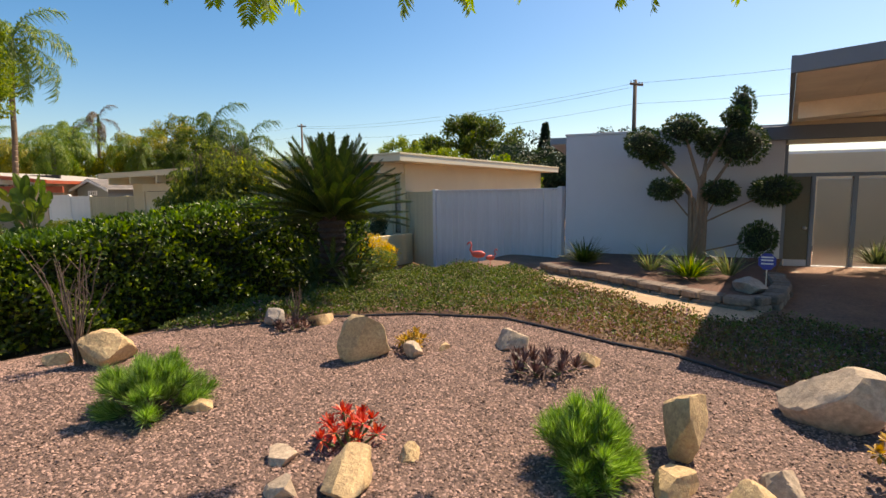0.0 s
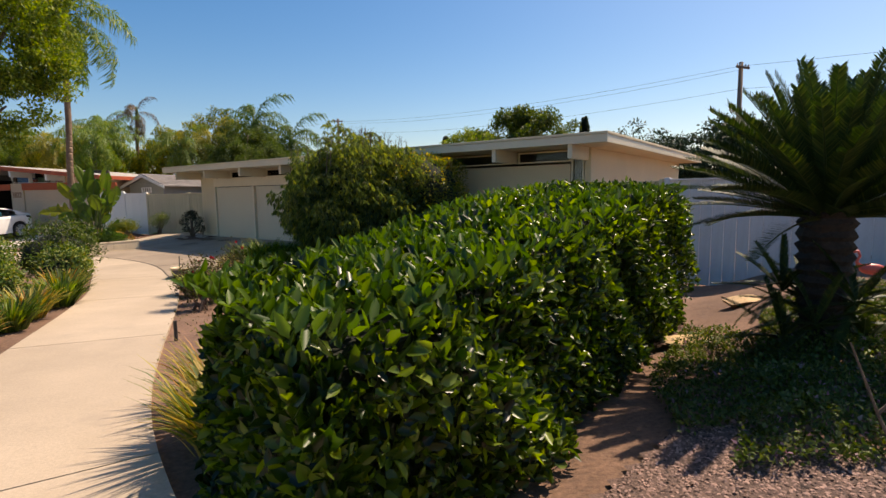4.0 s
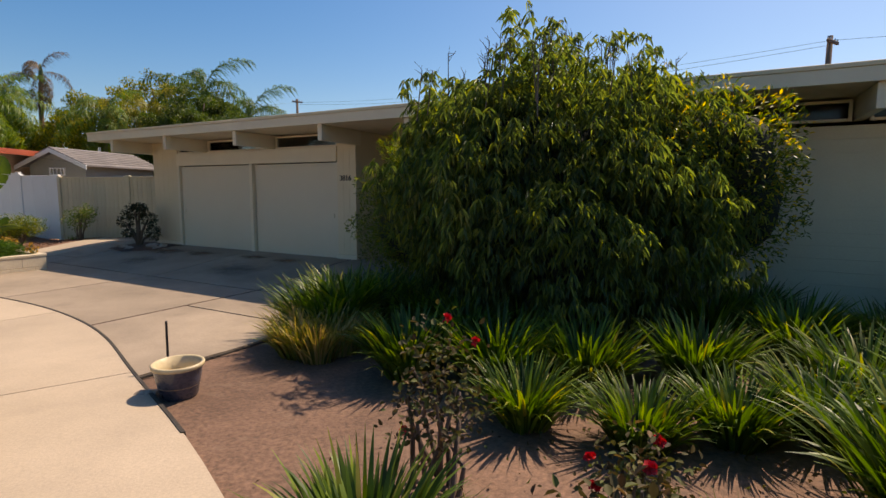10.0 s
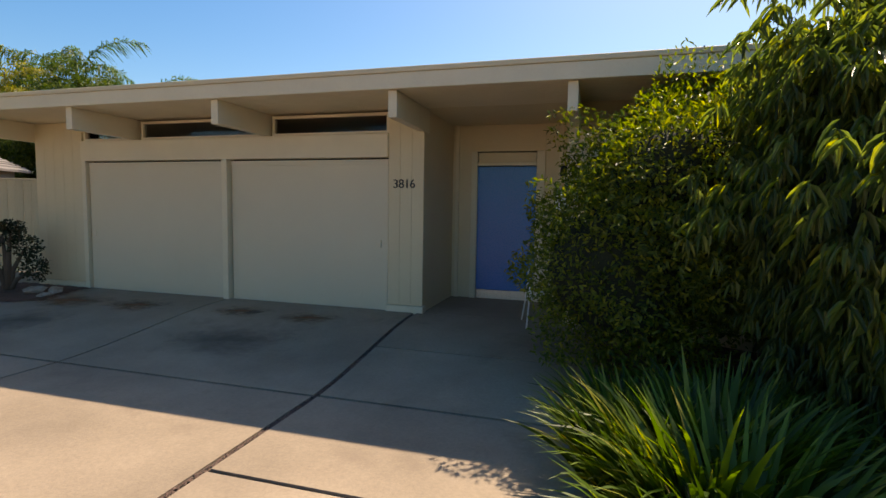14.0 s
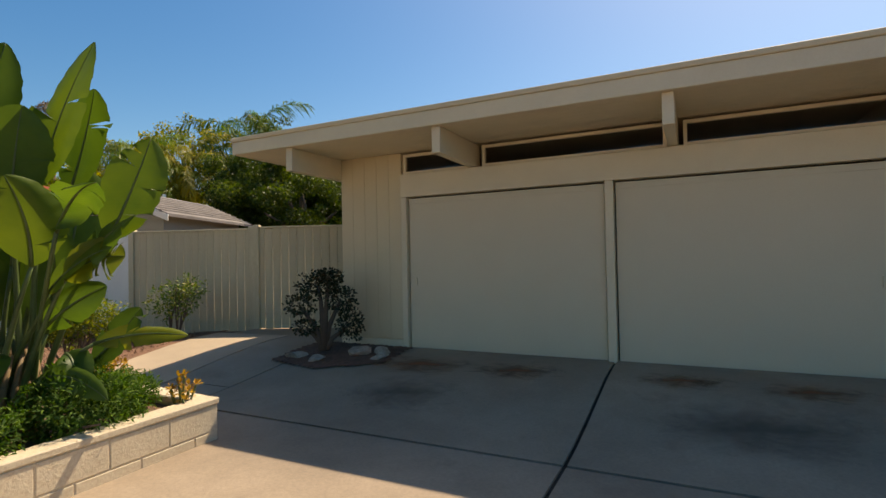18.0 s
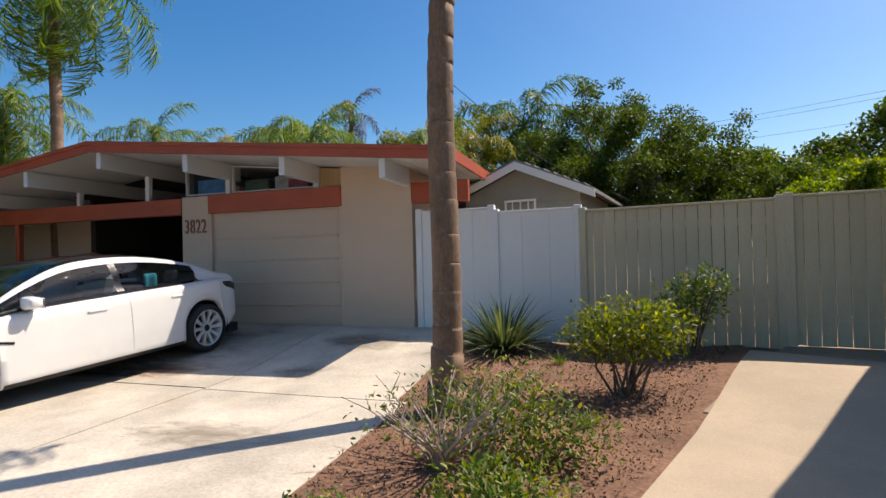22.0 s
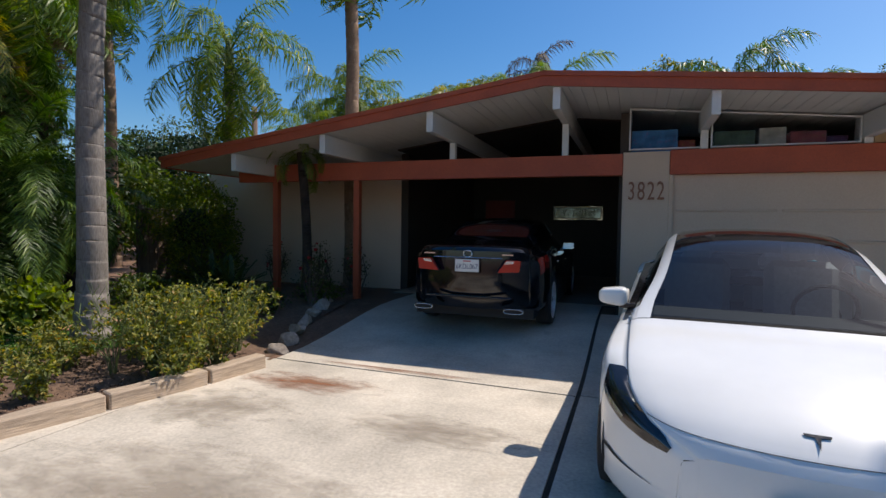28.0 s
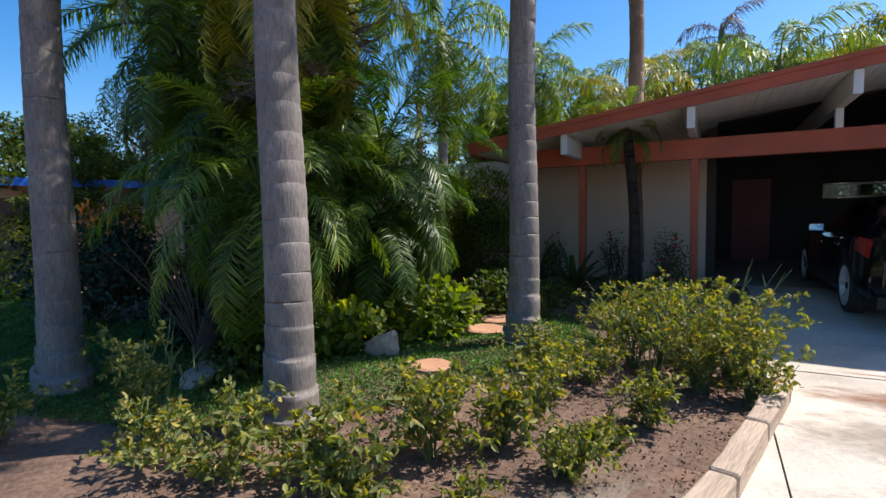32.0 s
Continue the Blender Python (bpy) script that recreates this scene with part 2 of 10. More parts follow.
def part(name, bm, material, parent, label="", soft=False, m=None):
    me = bpy.data.meshes.new(name)
    bm.to_mesh(me)
    bm.free()
    if soft:
        shade(me)
    return link(name, me, material, parent, label, m)


def raw(name, verts, faces, soft=False):
    """A mesh from arrays; faces all of one length (array) or a list."""
    me = bpy.data.meshes.new(name)
    v = np.ascontiguousarray(verts, np.float32).reshape(-1, 3)
    f = np.ascontiguousarray(faces, np.int32)
    k = f.shape[1]
    me.vertices.add(len(v))
    me.vertices.foreach_set("co", v.ravel())
    me.loops.add(f.size)
    me.loops.foreach_set("vertex_index", f.ravel())
    me.polygons.add(len(f))
    me.polygons.foreach_set("loop_start", np.arange(0, f.size, k, dtype=np.int32))
    me.polygons.foreach_set("loop_total", np.full(len(f), k, np.int32))
    if soft:
        shade(me)
    me.update(calc_edges=True)
    return me


def box(bm, x0, x1, y0, y1, z0, z1, bevel=0.0, m=None):
    made = bmesh.ops.create_cube(bm, size=1.0)["verts"]
    for v in made:
        v.co = Vector((x0 + (v.co.x + 0.5) * (x1 - x0), y0 + (v.co.y + 0.5) * (y1 - y0), z0 + (v.co.z + 0.5) * (z1 - z0)))
    if bevel:
        edges = {e for v in made for e in v.link_edges}
        made = list({v for f in bmesh.ops.bevel(bm, geom=list(edges), offset=bevel, segments=1, affect="EDGES")["faces"] for v in f.verts} | {v for v in made if v.is_valid})
    if m is not None:
        for v in made:
            v.co = m @ v.co
    return made


def boxed(*a, **k):
    bm = bmesh.new()
    box(bm, *a, **k)
    return bm


def tube(bm, pts, radii, sides=8, cap=True):
    """A round bar along points, with a radius at each."""
    pts = [Vector(p) for p in pts]
    if not isinstance(radii, (list, tuple, np.ndarray)):
        radii = [radii] * len(pts)
    rings, side = [], None
    for i, p in enumerate(pts):
        d = (pts[min(i + 1, len(pts) - 1)] - pts[max(i - 1, 0)]).normalized()
        if side is None:
            side = d.orthogonal().normalized()
        side = (side - d * side.dot(d)).normalized()
        up = d.cross(side)
        rings.append([bm.verts.new(p + (side * math.cos(a) + up * math.sin(a)) * radii[i]) for a in np.linspace(0, 2 * math.pi, sides, False)])
    for a, b in zip(rings, rings[1:]):
        for i in range(sides):
            bm.faces.new((a[i], a[(i + 1) % sides], b[(i + 1) % sides], b[i]))
    if cap:
        bm.faces.new(rings[0][::-1])
        bm.faces.new(rings[-1])
    return bm


def lathe(bm, profile, sides=24, m=None):
    """A turned shape about z from (radius, height) pairs."""
    rings = []
    for r, z in profile:
        rings.append([bm.verts.new((m or Matrix()) @ Vector((r * math.cos(a), r * math.sin(a), z))) for a in np.linspace(0, 2 * math.pi, sides, False)])
    for a, b in zip(rings, rings[1:]):
        for i in range(sides):
            bm.faces.new((a[i], a[(i + 1) % sides], b[(i + 1) % sides], b[i]))
    return bm


def prism(bm, outline, depth, m=None):
    """An outline in x, z pushed along y."""
    m = m or Matrix()
    a = [bm.verts.new(m @ Vector((x, 0, z))) for x, z in outline]
    b = [bm.verts.new(m @ Vector((x, depth, z))) for x, z in outline]
    bm.faces.new(a)
    bm.faces.new(b[::-1])
    for i in range(len(a)):
        j = (i + 1) % len(a)
        bm.faces.new((a[j], a[i], b[i], b[j]))
    bmesh.ops.recalc_face_normals(bm, faces=bm.faces)
    return bm


def lettering(name, text, size, material, parent, m, depth=0.008, squeeze=1.0):
    cu = bpy.data.curves.new(name, "FONT")
    cu.body, cu.size, cu.extrude, cu.align_x = text, size, depth, "CENTER"
    tmp = new(name, cu)
    me = bpy.data.meshes.new_from_object(tmp.evaluated_get(bpy.context.evaluated_depsgraph_get()))
    bpy.data.objects.remove(tmp)
    for v in me.vertices:
        v.co.x *= squeeze
    me.materials.clear()
    return link(name, me, material, parent, "", m)


def slab(name, corners, material, parent, lift=0.02, thick=0.12, n=8, grid=None, label=""):
    """A concrete slab over the ground, corners in plan (world), a little crowned at its edges."""
    a, b, c, d = [np.array(p, float) for p in corners]
    u, v = np.meshgrid(np.linspace(0, 1, n + 1), np.linspace(0, 1, n + 1))
    u, v = u[..., None], v[..., None]
    p = (a * (1 - u) + b * u) * (1 - v) + (d * (1 - u) + c * u) * v if grid is None else grid
    z = gz(p[..., 0], p[..., 1]) + lift
    k = n + 1
    top = np.dstack([p, z]).reshape(-1, 3)
    edge = [i for i in range(k)] + [i * k + n for i in range(1, k)] + [n * k + i for i in range(n - 1, -1, -1)] + [i * k for i in range(n - 1, 0, -1)]
    ring = top[edge]
    centre = top.mean(0)
    inset = ring.copy()
    low = ring - [0, 0, thick]
    verts = np.concatenate([top, low])
    faces = [(j * k + i, j * k + i + 1, (j + 1) * k + i + 1, (j + 1) * k + i) for j in range(n) for i in range(n)]
    base = len(top)
    faces += [(edge[(i + 1) % len(edge)], edge[i], base + i, base + (i + 1) % len(edge)) for i in range(len(edge))]
    me = raw(name, verts, faces)
    shade(me, False)
    return link(name, me, material, parent, label)


def loc(h, s, q):
    v = h @ Vector((s, q, 0))
    return v.x, v.y


# ---- ground, pavement, driveways ----
def ground_sheet():
    def axis(lo, hi, step, far):
        near = np.arange(lo, hi + step, step)
        out = np.geomspace(1, far, 14)
        return np.concatenate([lo - out[::-1], near, near[-1] + out])
    xs, ys = axis(-40, 12, 0.3, 1500), axis(-4, 34, 0.3, 1500)
    x, y = np.meshgrid(xs, ys)
    z = gz(x, y) - 0.012 + 0.012 * np.sin(x * 2.3 + 1.3 * np.sin(y * 1.7)) * np.sin(y * 2.9)
    n, m = x.shape
    i = (np.arange(n - 1)[:, None] * m + np.arange(m - 1)).ravel()
    ob = link("ground", raw("ground", np.dstack([x, y, z]).reshape(-1, 3), np.c_[i, i + 1, i + 1 + m, i + m], True), SOIL)
    return tagged(ob, "bare reddish brown garden soil under the plants", "ground", kind="structure")


ground_sheet()

EDGE = [(6.5, -4.2), (4.0, -2.7), (2.0, -1.25), (0.4, 0.02), (-1.9, 1.97), (-3.57, 3.38), (-4.35, 4.2), (-5.19, 5.15), (-6.08, 6.45), (-7.11, 8.59),
        (-7.94, 10.38), (-8.96, 12.33), (-9.63, 13.34), (-10.28, 14.25), (-11.22, 15.72), (-12.7, 17.15), (-14.5, 18.3), (-16.2, 18.95), (-18.0, 19.9),
        (-20.0, 20.35), (-22.5, 20.5), (-25.0, 20.5), (-27.5, 20.45), (-30.0, 20.3), (-33.0, 19.9), (-37.0, 19.0)]


def pavement():
    top = tagged(new("pavement"), "buff concrete footpath in poured slabs with scored joints", "pavement", kind="structure")
    pts = np.array(EDGE)
    seg = np.r_[0, np.cumsum(np.hypot(*np.diff(pts, axis=0).T))]
    run = np.linspace(0, seg[-1], 400)
    mx, my = np.interp(run, seg, pts[:, 0]), np.interp(run, seg, pts[:, 1])
    soft = np.ones(15) / 15
    mx[7:-7], my[7:-7] = np.convolve(mx, soft, "valid"), np.convolve(my, soft, "valid")
    tx, ty = np.gradient(mx), np.gradient(my)
    tx, ty = tx / np.hypot(tx, ty), ty / np.hypot(tx, ty)
    joints = np.arange(2.38, seg[-1] - 0.5, 3.3)
    for a, b in zip(joints, joints[1:]):
        n = 8
        along, across = np.meshgrid(np.linspace(a + 0.006, b - 0.006, n + 1), np.linspace(0, 1.42, n + 1))
        x, y = np.interp(along, run, mx), np.interp(along, run, my)
        p = np.dstack([x - np.interp(along, run, ty) * across, y + np.interp(along, run, tx) * across])
        slab("slab", [p[0, 0], p[0, -1], p[-1, -1], p[-1, 0]], CONCRETE, top, lift=0.03, n=n, grid=p)
    # dark packed joint where the path meets the first driveway
    far = run[(mx < -9.3) & (mx > -15.2)]
    along, across = np.meshgrid(np.linspace(far[0], far[-1], 25), np.linspace(-0.013, 0.013, 25))
    x, y = np.interp(along, run, mx), np.interp(along, run, my)
    p = np.dstack([x - np.interp(along, run, ty) * across, y + np.interp(along, run, tx) * across])
    slab("joint_bed", [p[0, 0], p[0, -1], p[-1, -1], p[-1, 0]], JOINT, top, lift=0.036, n=24, grid=p, label="dark packed joint filler between slabs")


pavement()


def driveway(name, h, cells, material, label):
    top = tagged(new(name), label, "driveway", kind="structure")
    for s0, s1, q0, q1 in cells:
        slab("slab", [loc(h, s0, q0), loc(h, s1, q0), loc(h, s1, q1), loc(h, s0, q1)], material, top, lift=0.02, n=8)
    for s0, s1, q0, q1 in cells:
        e = 0.022
        slab("joint_bed", [loc(h, s0 - e, q0 - e), loc(h, s1 + e, q0 - e), loc(h, s1 + e, q1 + e), loc(h, s0 - e, q1 + e)], JOINT, top, lift=0.004, n=6, label="dark packed joint filler between slabs")
    return top


DRIVE_1 = driveway("driveway_1", H1, [
    (-6.1, -2.435, -2.445, 0.02), (-2.405, 0.36, -2.445, 0.02), (-6.1, -2.435, -5.3, -2.48), (-2.405, 0.36, -5.3, -2.48),
    (0.41, 2.6, -1.28, 0.02), (0.41, 2.6, -2.43, -1.31), (0.41, 2.6, -3.68, -2.465), (0.41, 2.6, -5.7, -3.715),
    (0.47, 2.25, 0.04, 1.4), (-8.45, -6.12, -1.9, 1.6), (-8.2, -6.12, -3.2, -1.92)], DRIVE,
    "weathered buff concrete driveway slabs with dark joints and oil stains")
DRIVE_2 = driveway("driveway_2", H2, [
    (-6.75, -3.525, -2.985, 0.9), (-3.485, -0.128, -2.95, 0.0), (-0.108, 2.12, -3.0, 0.45), (-6.85, -3.525, -6.8, -3.015), (-3.485, -0.128, -6.8, -2.98),
    (-0.108, 2.25, -6.8, -3.02)], CONCRETE_WHITE,
    "pale sunlit concrete driveway slabs with thin joints")


slab("slab", [(-29.62, 20.62), loc(H2, -6.862, -6.8), loc(H2, -6.862, -3.015), (-28.58, 24.1)], CONCRETE_WHITE, DRIVE_2, lift=0.02, n=8)
driveway("carport_floor", H2, [(-7.2, -3.3, 0.93, 5.85)], DRIVE, "darker mottled concrete carport floor")


def stain_material(name, col, strength, scale):
    m, nt, bsdf = shader(name)
    bsdf.inputs["Base Color"].default_value = rgb(col)
    bsdf.inputs["Roughness"].default_value = 0.75
    tc = nt.nodes.new("ShaderNodeTexCoord")
    ln = nt.nodes.new("ShaderNodeVectorMath")
    ln.operation = "LENGTH"
    nt.links.new(tc.outputs["Object"], ln.inputs[0])
    nz = noise_tex(nt, scale, 6, 0.7)
    ad = nt.nodes.new("ShaderNodeMath")
    ad.operation = "MULTIPLY_ADD"
    nt.links.new(nz, ad.inputs[0])
    ad.inputs[1].default_value = 2.2
    nt.links.new(ln.outputs["Value"], ad.inputs[2])
    f = scaled(nt, ad.outputs[0], strength, 0.0, 1.15, 1.95)
    tr = nt.nodes.new("ShaderNodeBsdfTransparent")
    mx = nt.nodes.new("ShaderNodeMixShader")
    nt.links.new(f, mx.inputs[0])
    nt.links.new(tr.outputs[0], mx.inputs[1])
    nt.links.new(bsdf.outputs[0], mx.inputs[2])
    nt.links.new(mx.outputs[0], nt.nodes["Material Output"].inputs[0])
    return m


RUST = stain_material("rust_brown_stain", (0.26, 0.10, 0.04), 0.75, 2.2)
OIL = stain_material("black_oil_stain", (0.05, 0.045, 0.04), 0.42, 2.2)
WEATHERED = stain_material("weathered_grey_stain", (0.30, 0.25, 0.195), 0.55, 2.6)


def stain(h, s, q, a, b, material, parent):
    """A soaked-in patch lying on a slab, its rim fading."""
    x0, y0 = loc(h, s, q)
    n = 12
    r = np.linspace(0, 1, 5)
    t = np.linspace(0, 2 * np.pi, n, False)
    v = np.stack([np.outer(r, np.cos(t)), np.outer(r, np.sin(t)), np.zeros((5, n))], -1)
    c, sn = h[0][0], h[1][0]
    wx, wy = x0 + v[..., 0] * a * c - v[..., 1] * b * sn, y0 + v[..., 0] * a * sn + v[..., 1] * b * c
    v[..., 2] = (gz(wx, wy) + 0.0235 - g(x0, y0)) / max(a, b)
    f = [(i * n + j, i * n + (j + 1) % n, (i + 1) * n + (j + 1) % n, (i + 1) * n + j) for i in range(4) for j in range(n)]
    m = Matrix.Translation((x0, y0, g(x0, y0))) @ h.to_3x3().to_4x4() @ Matrix.Diagonal((a, b, max(a, b), 1))
    link("oil_stain", raw("oil_stain", v.reshape(-1, 3), f), material, parent, "soaked brown oil stain", m)


for s, q, a, b, mt in ((-4.4, -0.75, 0.8, 0.35, RUST), (-3.3, -0.7, 0.55, 0.3, RUST), (-4.2, -1.55, 0.7, 0.5, OIL), (-1.75, -0.6, 0.5, 0.25, RUST),
                       (-1.55, -0.62, 0.14, 0.1, OIL), (-0.75, -0.65, 0.5, 0.25, RUST), (-1.2, -1.5, 0.9, 0.5, OIL)):
    stain(H1, s, q, a, b, mt, DRIVE_1)
for s, q, a, b, mt in ((0.55, -0.9, 0.5, 0.35, OIL), (-1.4, -2.4, 1.1, 0.4, RUST), (0.6, -2.2, 0.5, 0.35, OIL), (-1.6, -0.9, 1.2, 0.5, OIL), (-5.2, -2.86, 1.3, 0.13, RUST), (-5.9, -3.6, 0.9, 0.3, RUST), (-6.2, -4.4, 0.8, 0.5, WEATHERED), (-5.4, -5.6, 1.7, 0.7, WEATHERED),
                       (-4.5, -6.2, 1.2, 0.4, WEATHERED), (-4.4, -4.2, 0.9, 0.3, WEATHERED), (-1.9, -1.7, 1.4, 0.6, WEATHERED), (1.0, -1.0, 0.8, 0.5, WEATHERED), (-2.4, -4.8, 1.0, 0.3, WEATHERED), (0.9, -4.2, 0.9, 0.35, WEATHERED), (-2.2, -2.7, 1.1, 0.2, RUST), (-7.6, -5.9, 0.6, 0.4, WEATHERED)):
    stain(H2, s, q, a, b, mt, DRIVE_2)


# ---- houses ----
def grooved(parent, material, s0, s1, q, z0, z1, pitch, thick=0.03, gap=0.006):
    """Upright boards side by side with narrow grooves."""
    n = max(1, round((s1 - s0) / pitch))
    w = (s1 - s0) / n
    for i in range(n):
        part("board", boxed(s0 + i * w + gap / 2, s0 + (i + 1) * w - gap / 2, q, q + thick - 0.002, z0, z1), material, parent)


def window_unit(parent, outline, q, material=None, name="window", frame_w=0.035, depth=0.07, label="", frame_mat=None):
    """A fixed pane in a frame; the outline in s, z may slope at its top."""
    top = new(name)
    top.parent = parent
    if label:
        top["label"] = label
    o = np.array(outline)
    n = len(o)
    c = o.mean(0)
    inner = []
    for i in range(n):
        p, a, b = o[i], o[i - 1], o[(i + 1) % n]
        d1, d2 = (p - a) / np.hypot(*(p - a)), (b - p) / np.hypot(*(b - p))
        n1, n2 = np.array([-d1[1], d1[0]]), np.array([-d2[1], d2[0]])
        k = (n1 + n2) / (1 + n1 @ n2)
        q1, q2 = p + k * frame_w, p - k * frame_w
        inner.append(q1 if np.hypot(*(q1 - c)) < np.hypot(*(q2 - c)) else q2)
    for i in range(n):
        j = (i + 1) % n
        bm = bmesh.new()
        prism(bm, [o[i], o[j], inner[j], inner[i]], depth, Matrix.Translation((0, q - 0.01, 0)))
        part("frame_bar", bm, frame_mat or CREAM_TRIM, top)
    bm = bmesh.new()
    prism(bm, inner, 0.008, Matrix.Translation((0, q + 0.03, 0)))
    p = part("pane", bm, material or GLASS, top, "dark glass pane")
    p.visible_shadow = False
    return top


def front_1():
    hs = thing("house", "low cream-painted mid-century house with flat beamed roof", "house", H1)
    W = lambda bm, label="", mt=CREAM, name="wall": part(name, bm, mt, hs, label)
    # walls
    grooved(hs, CREAM, -6.05, -5.08, 0.0, 0.30, 2.74, 0.2, gap=0.003)
    W(boxed(-6.05, -5.08, 0.03, 0.15, 0.0, 2.74))
    W(boxed(-6.07, -5.08, -0.02, 0.1, 0.0, 0.28, bevel=0.008), name="plinth", mt=CREAM_TRIM)
    W(boxed(-6.05, -5.9, 0.15, 9.0, 0.0, 2.74))
    grooved(hs, CREAM, 0.0, 0.47, 0.0, 0.28, 2.74, 0.16, gap=0.003)
    W(boxed(0.0, 0.47, 0.03, 1.38, 0.0, 2.74))
    W(boxed(-0.02, 0.49, -0.03, 0.1, 0.0, 0.27, bevel=0.008), name="plinth", mt=CREAM_TRIM)
    for a, b, lo in ((0.47, 0.76, 0.0), (1.83, 2.2, 0.0), (0.762, 1.828, 2.36)):
        W(boxed(a, b, 1.38, 1.5, lo, 2.74))
    W(boxed(2.2, 2.34, 0.0, 1.5, 0.0, 2.74))
    W(boxed(2.34, 4.6, 0.0, 0.15, 0.0, 2.74))
    for i in range(14):
        part("siding_board", boxed(4.602, 9.72, -0.006, 0.009, 0.05 + i * 0.168, 0.05 + (i + 1) * 0.168 - 0.004), CREAM, hs)
    W(boxed(4.602, 9.72, 0.01, 0.14, 0.0, 2.4))
    W(boxed(10.06, 10.2, 0.0, 9.0, 0.0, 2.74))
    W(boxed(-6.05, 10.2, 8.85, 9.0, 0.0, 2.74))
    # garage
    W(boxed(-5.08, 0.0, -0.03, 0.12, 2.15, 2.45, bevel=0.006), name="header", mt=CREAM_TRIM)
    W(boxed(-5.08, -5.0, -0.02, 0.12, 0.0, 2.15, bevel=0.006), name="jamb", mt=CREAM_TRIM)
    W(boxed(-2.49, -2.40, -0.05, 0.12, 0.0, 2.15, bevel=0.006), name="mullion", mt=CREAM_TRIM)
    for s0, s1 in ((-4.995, -2.495), (-2.395, -0.005)):
        door = new("garage_door")
        door.parent = hs
        part("door_panel", boxed(s0 + 0.01, s1 - 0.01, 0.035, 0.075, 0.15, 2.13, bevel=0.004), GARAGE, door, "smooth flush cream panel")
        part("top_rail", boxed(s0 + 0.01, s1 - 0.01, 0.028, 0.05, 2.06, 2.128, bevel=0.003), GARAGE, door)
        part("weather_seal", boxed(s0 + 0.01, s1 - 0.01, 0.03, 0.07, 0.10, 0.15), BLACK_METAL, door, "black rubber seal")
        part("pull_handle", boxed(s1 - 0.12 if s0 > -3 else s0 + 0.1, s1 - 0.1 if s0 > -3 else s0 + 0.12, 0.015, 0.034, 1.0, 1.1, bevel=0.003), CREAM_TRIM, door)
    part("garage_interior", boxed(-5.0, 0.0, 0.13, 5.0, 0.05, 2.4), ROOM_SHADE, hs).data.flip_normals()
    # high windows between the beams
    for s0, s1 in ((-5.05, -4.12), (-3.93, -1.86), (-1.70, 0.0), (4.7, 6.2), (6.4, 8.2), (8.38, 9.72)):
        window_unit(hs, [(s0, 2.45), (s1, 2.45), (s1, 2.715), (s0, 2.715)], 0.02, label="narrow dark clerestory window")
    W(boxed(2.34, 4.7, 0.0, 0.12, 2.4, 2.74))
    # tall window with blinds at the far corner
    window_unit(hs, [(9.74, 0.75), (10.04, 0.75), (10.04, 2.7), (9.74, 2.7)], 0.02, label="tall narrow corner window with pale blinds")
    for i in range(6):
        part("blind_slat", boxed(9.785 + i * 0.042, 9.815 + i * 0.042, 0.1, 0.105, 0.8, 2.66), WHITE, hs)
    # front door
    door = new("front_door")
    door.parent = hs
    door["label"] = "closed flush door painted bright blue"
    part("door_leaf", boxed(0.85, 1.71, 1.385, 1.43, 0.32, 2.14, bevel=0.004), BLUE_DOOR, door)
    part("kick_plate", boxed(0.86, 1.70, 1.38, 1.43, 0.13, 0.318, bevel=0.002), STEEL, door, "brushed steel kick plate")
    bm = bmesh.new()
    lathe(bm, [(0.0, 0), (0.03, 0), (0.03, 0.01), (0.012, 0.014), (0.012, 0.04), (0.028, 0.05), (0.03, 0.065), (0.02, 0.08), (0, 0.082)], 16, pose(1.63, 1.385, 1.02, 90))
    part("door_knob", bm, STEEL, door, "round steel knob", True)
    for a, b, lo, hi in ((0.76, 0.85, 0.1, 2.36), (1.71, 1.83, 0.1, 2.36), (0.852, 1.708, 2.15, 2.2)):
        part("frame_post" if hi > 2.3 else "frame_head", boxed(a, b, 1.34, 1.45, lo, hi, bevel=0.004), CREAM_TRIM, door)
    part("door_sill", boxed(0.76, 1.83, 1.28, 1.45, 0.0, 0.125, bevel=0.01), CONCRETE, door)
    part("transom_panel", boxed(0.86, 1.7, 1.39, 1.42, 2.2, 2.34), CREAM, door)
    for s in (0.52, 2.02):
        part("batten", boxed(s, s + 0.05, 1.34, 1.385, 0.1, 2.74, bevel=0.004), CREAM_TRIM, hs)
    bm = boxed(2.05, 2.19, 0.42, 0.56, 1.5, 1.78, bevel=0.01)
    part("mailbox", bm, WHITE, hs, "small white wall mailbox")
    # roof
    for i in range(8):
        part("soffit_board", boxed(-6.95, 10.85, -1.0 + i * 0.13, -1.0 + (i + 1) * 0.13 - 0.007, 2.745, 2.765), CREAM_TRIM, hs)
    part("soffit_backing", boxed(-6.95, 10.85, -1.0, 9.2, 2.766, 2.8), CREAM, hs)
    part("ceiling_lining", boxed(-6.95, 10.85, 0.045, 9.2, 2.745, 2.765), CREAM, hs)
    part("roof", boxed(-6.97, 10.87, -1.02, 9.2, 2.8, 2.93), ROOF_GRAVEL, hs, "flat gravel roof")
    for a, b, c, d in ((-7.0, 10.9, -1.05, -1.022), (-7.0, -6.972, -1.02, 9.2), (10.872, 10.9, -1.02, 9.2)):
        part("fascia", boxed(a, b, c, d, 2.74, 2.90, bevel=0.004), CREAM_TRIM, hs, "cream fascia board")
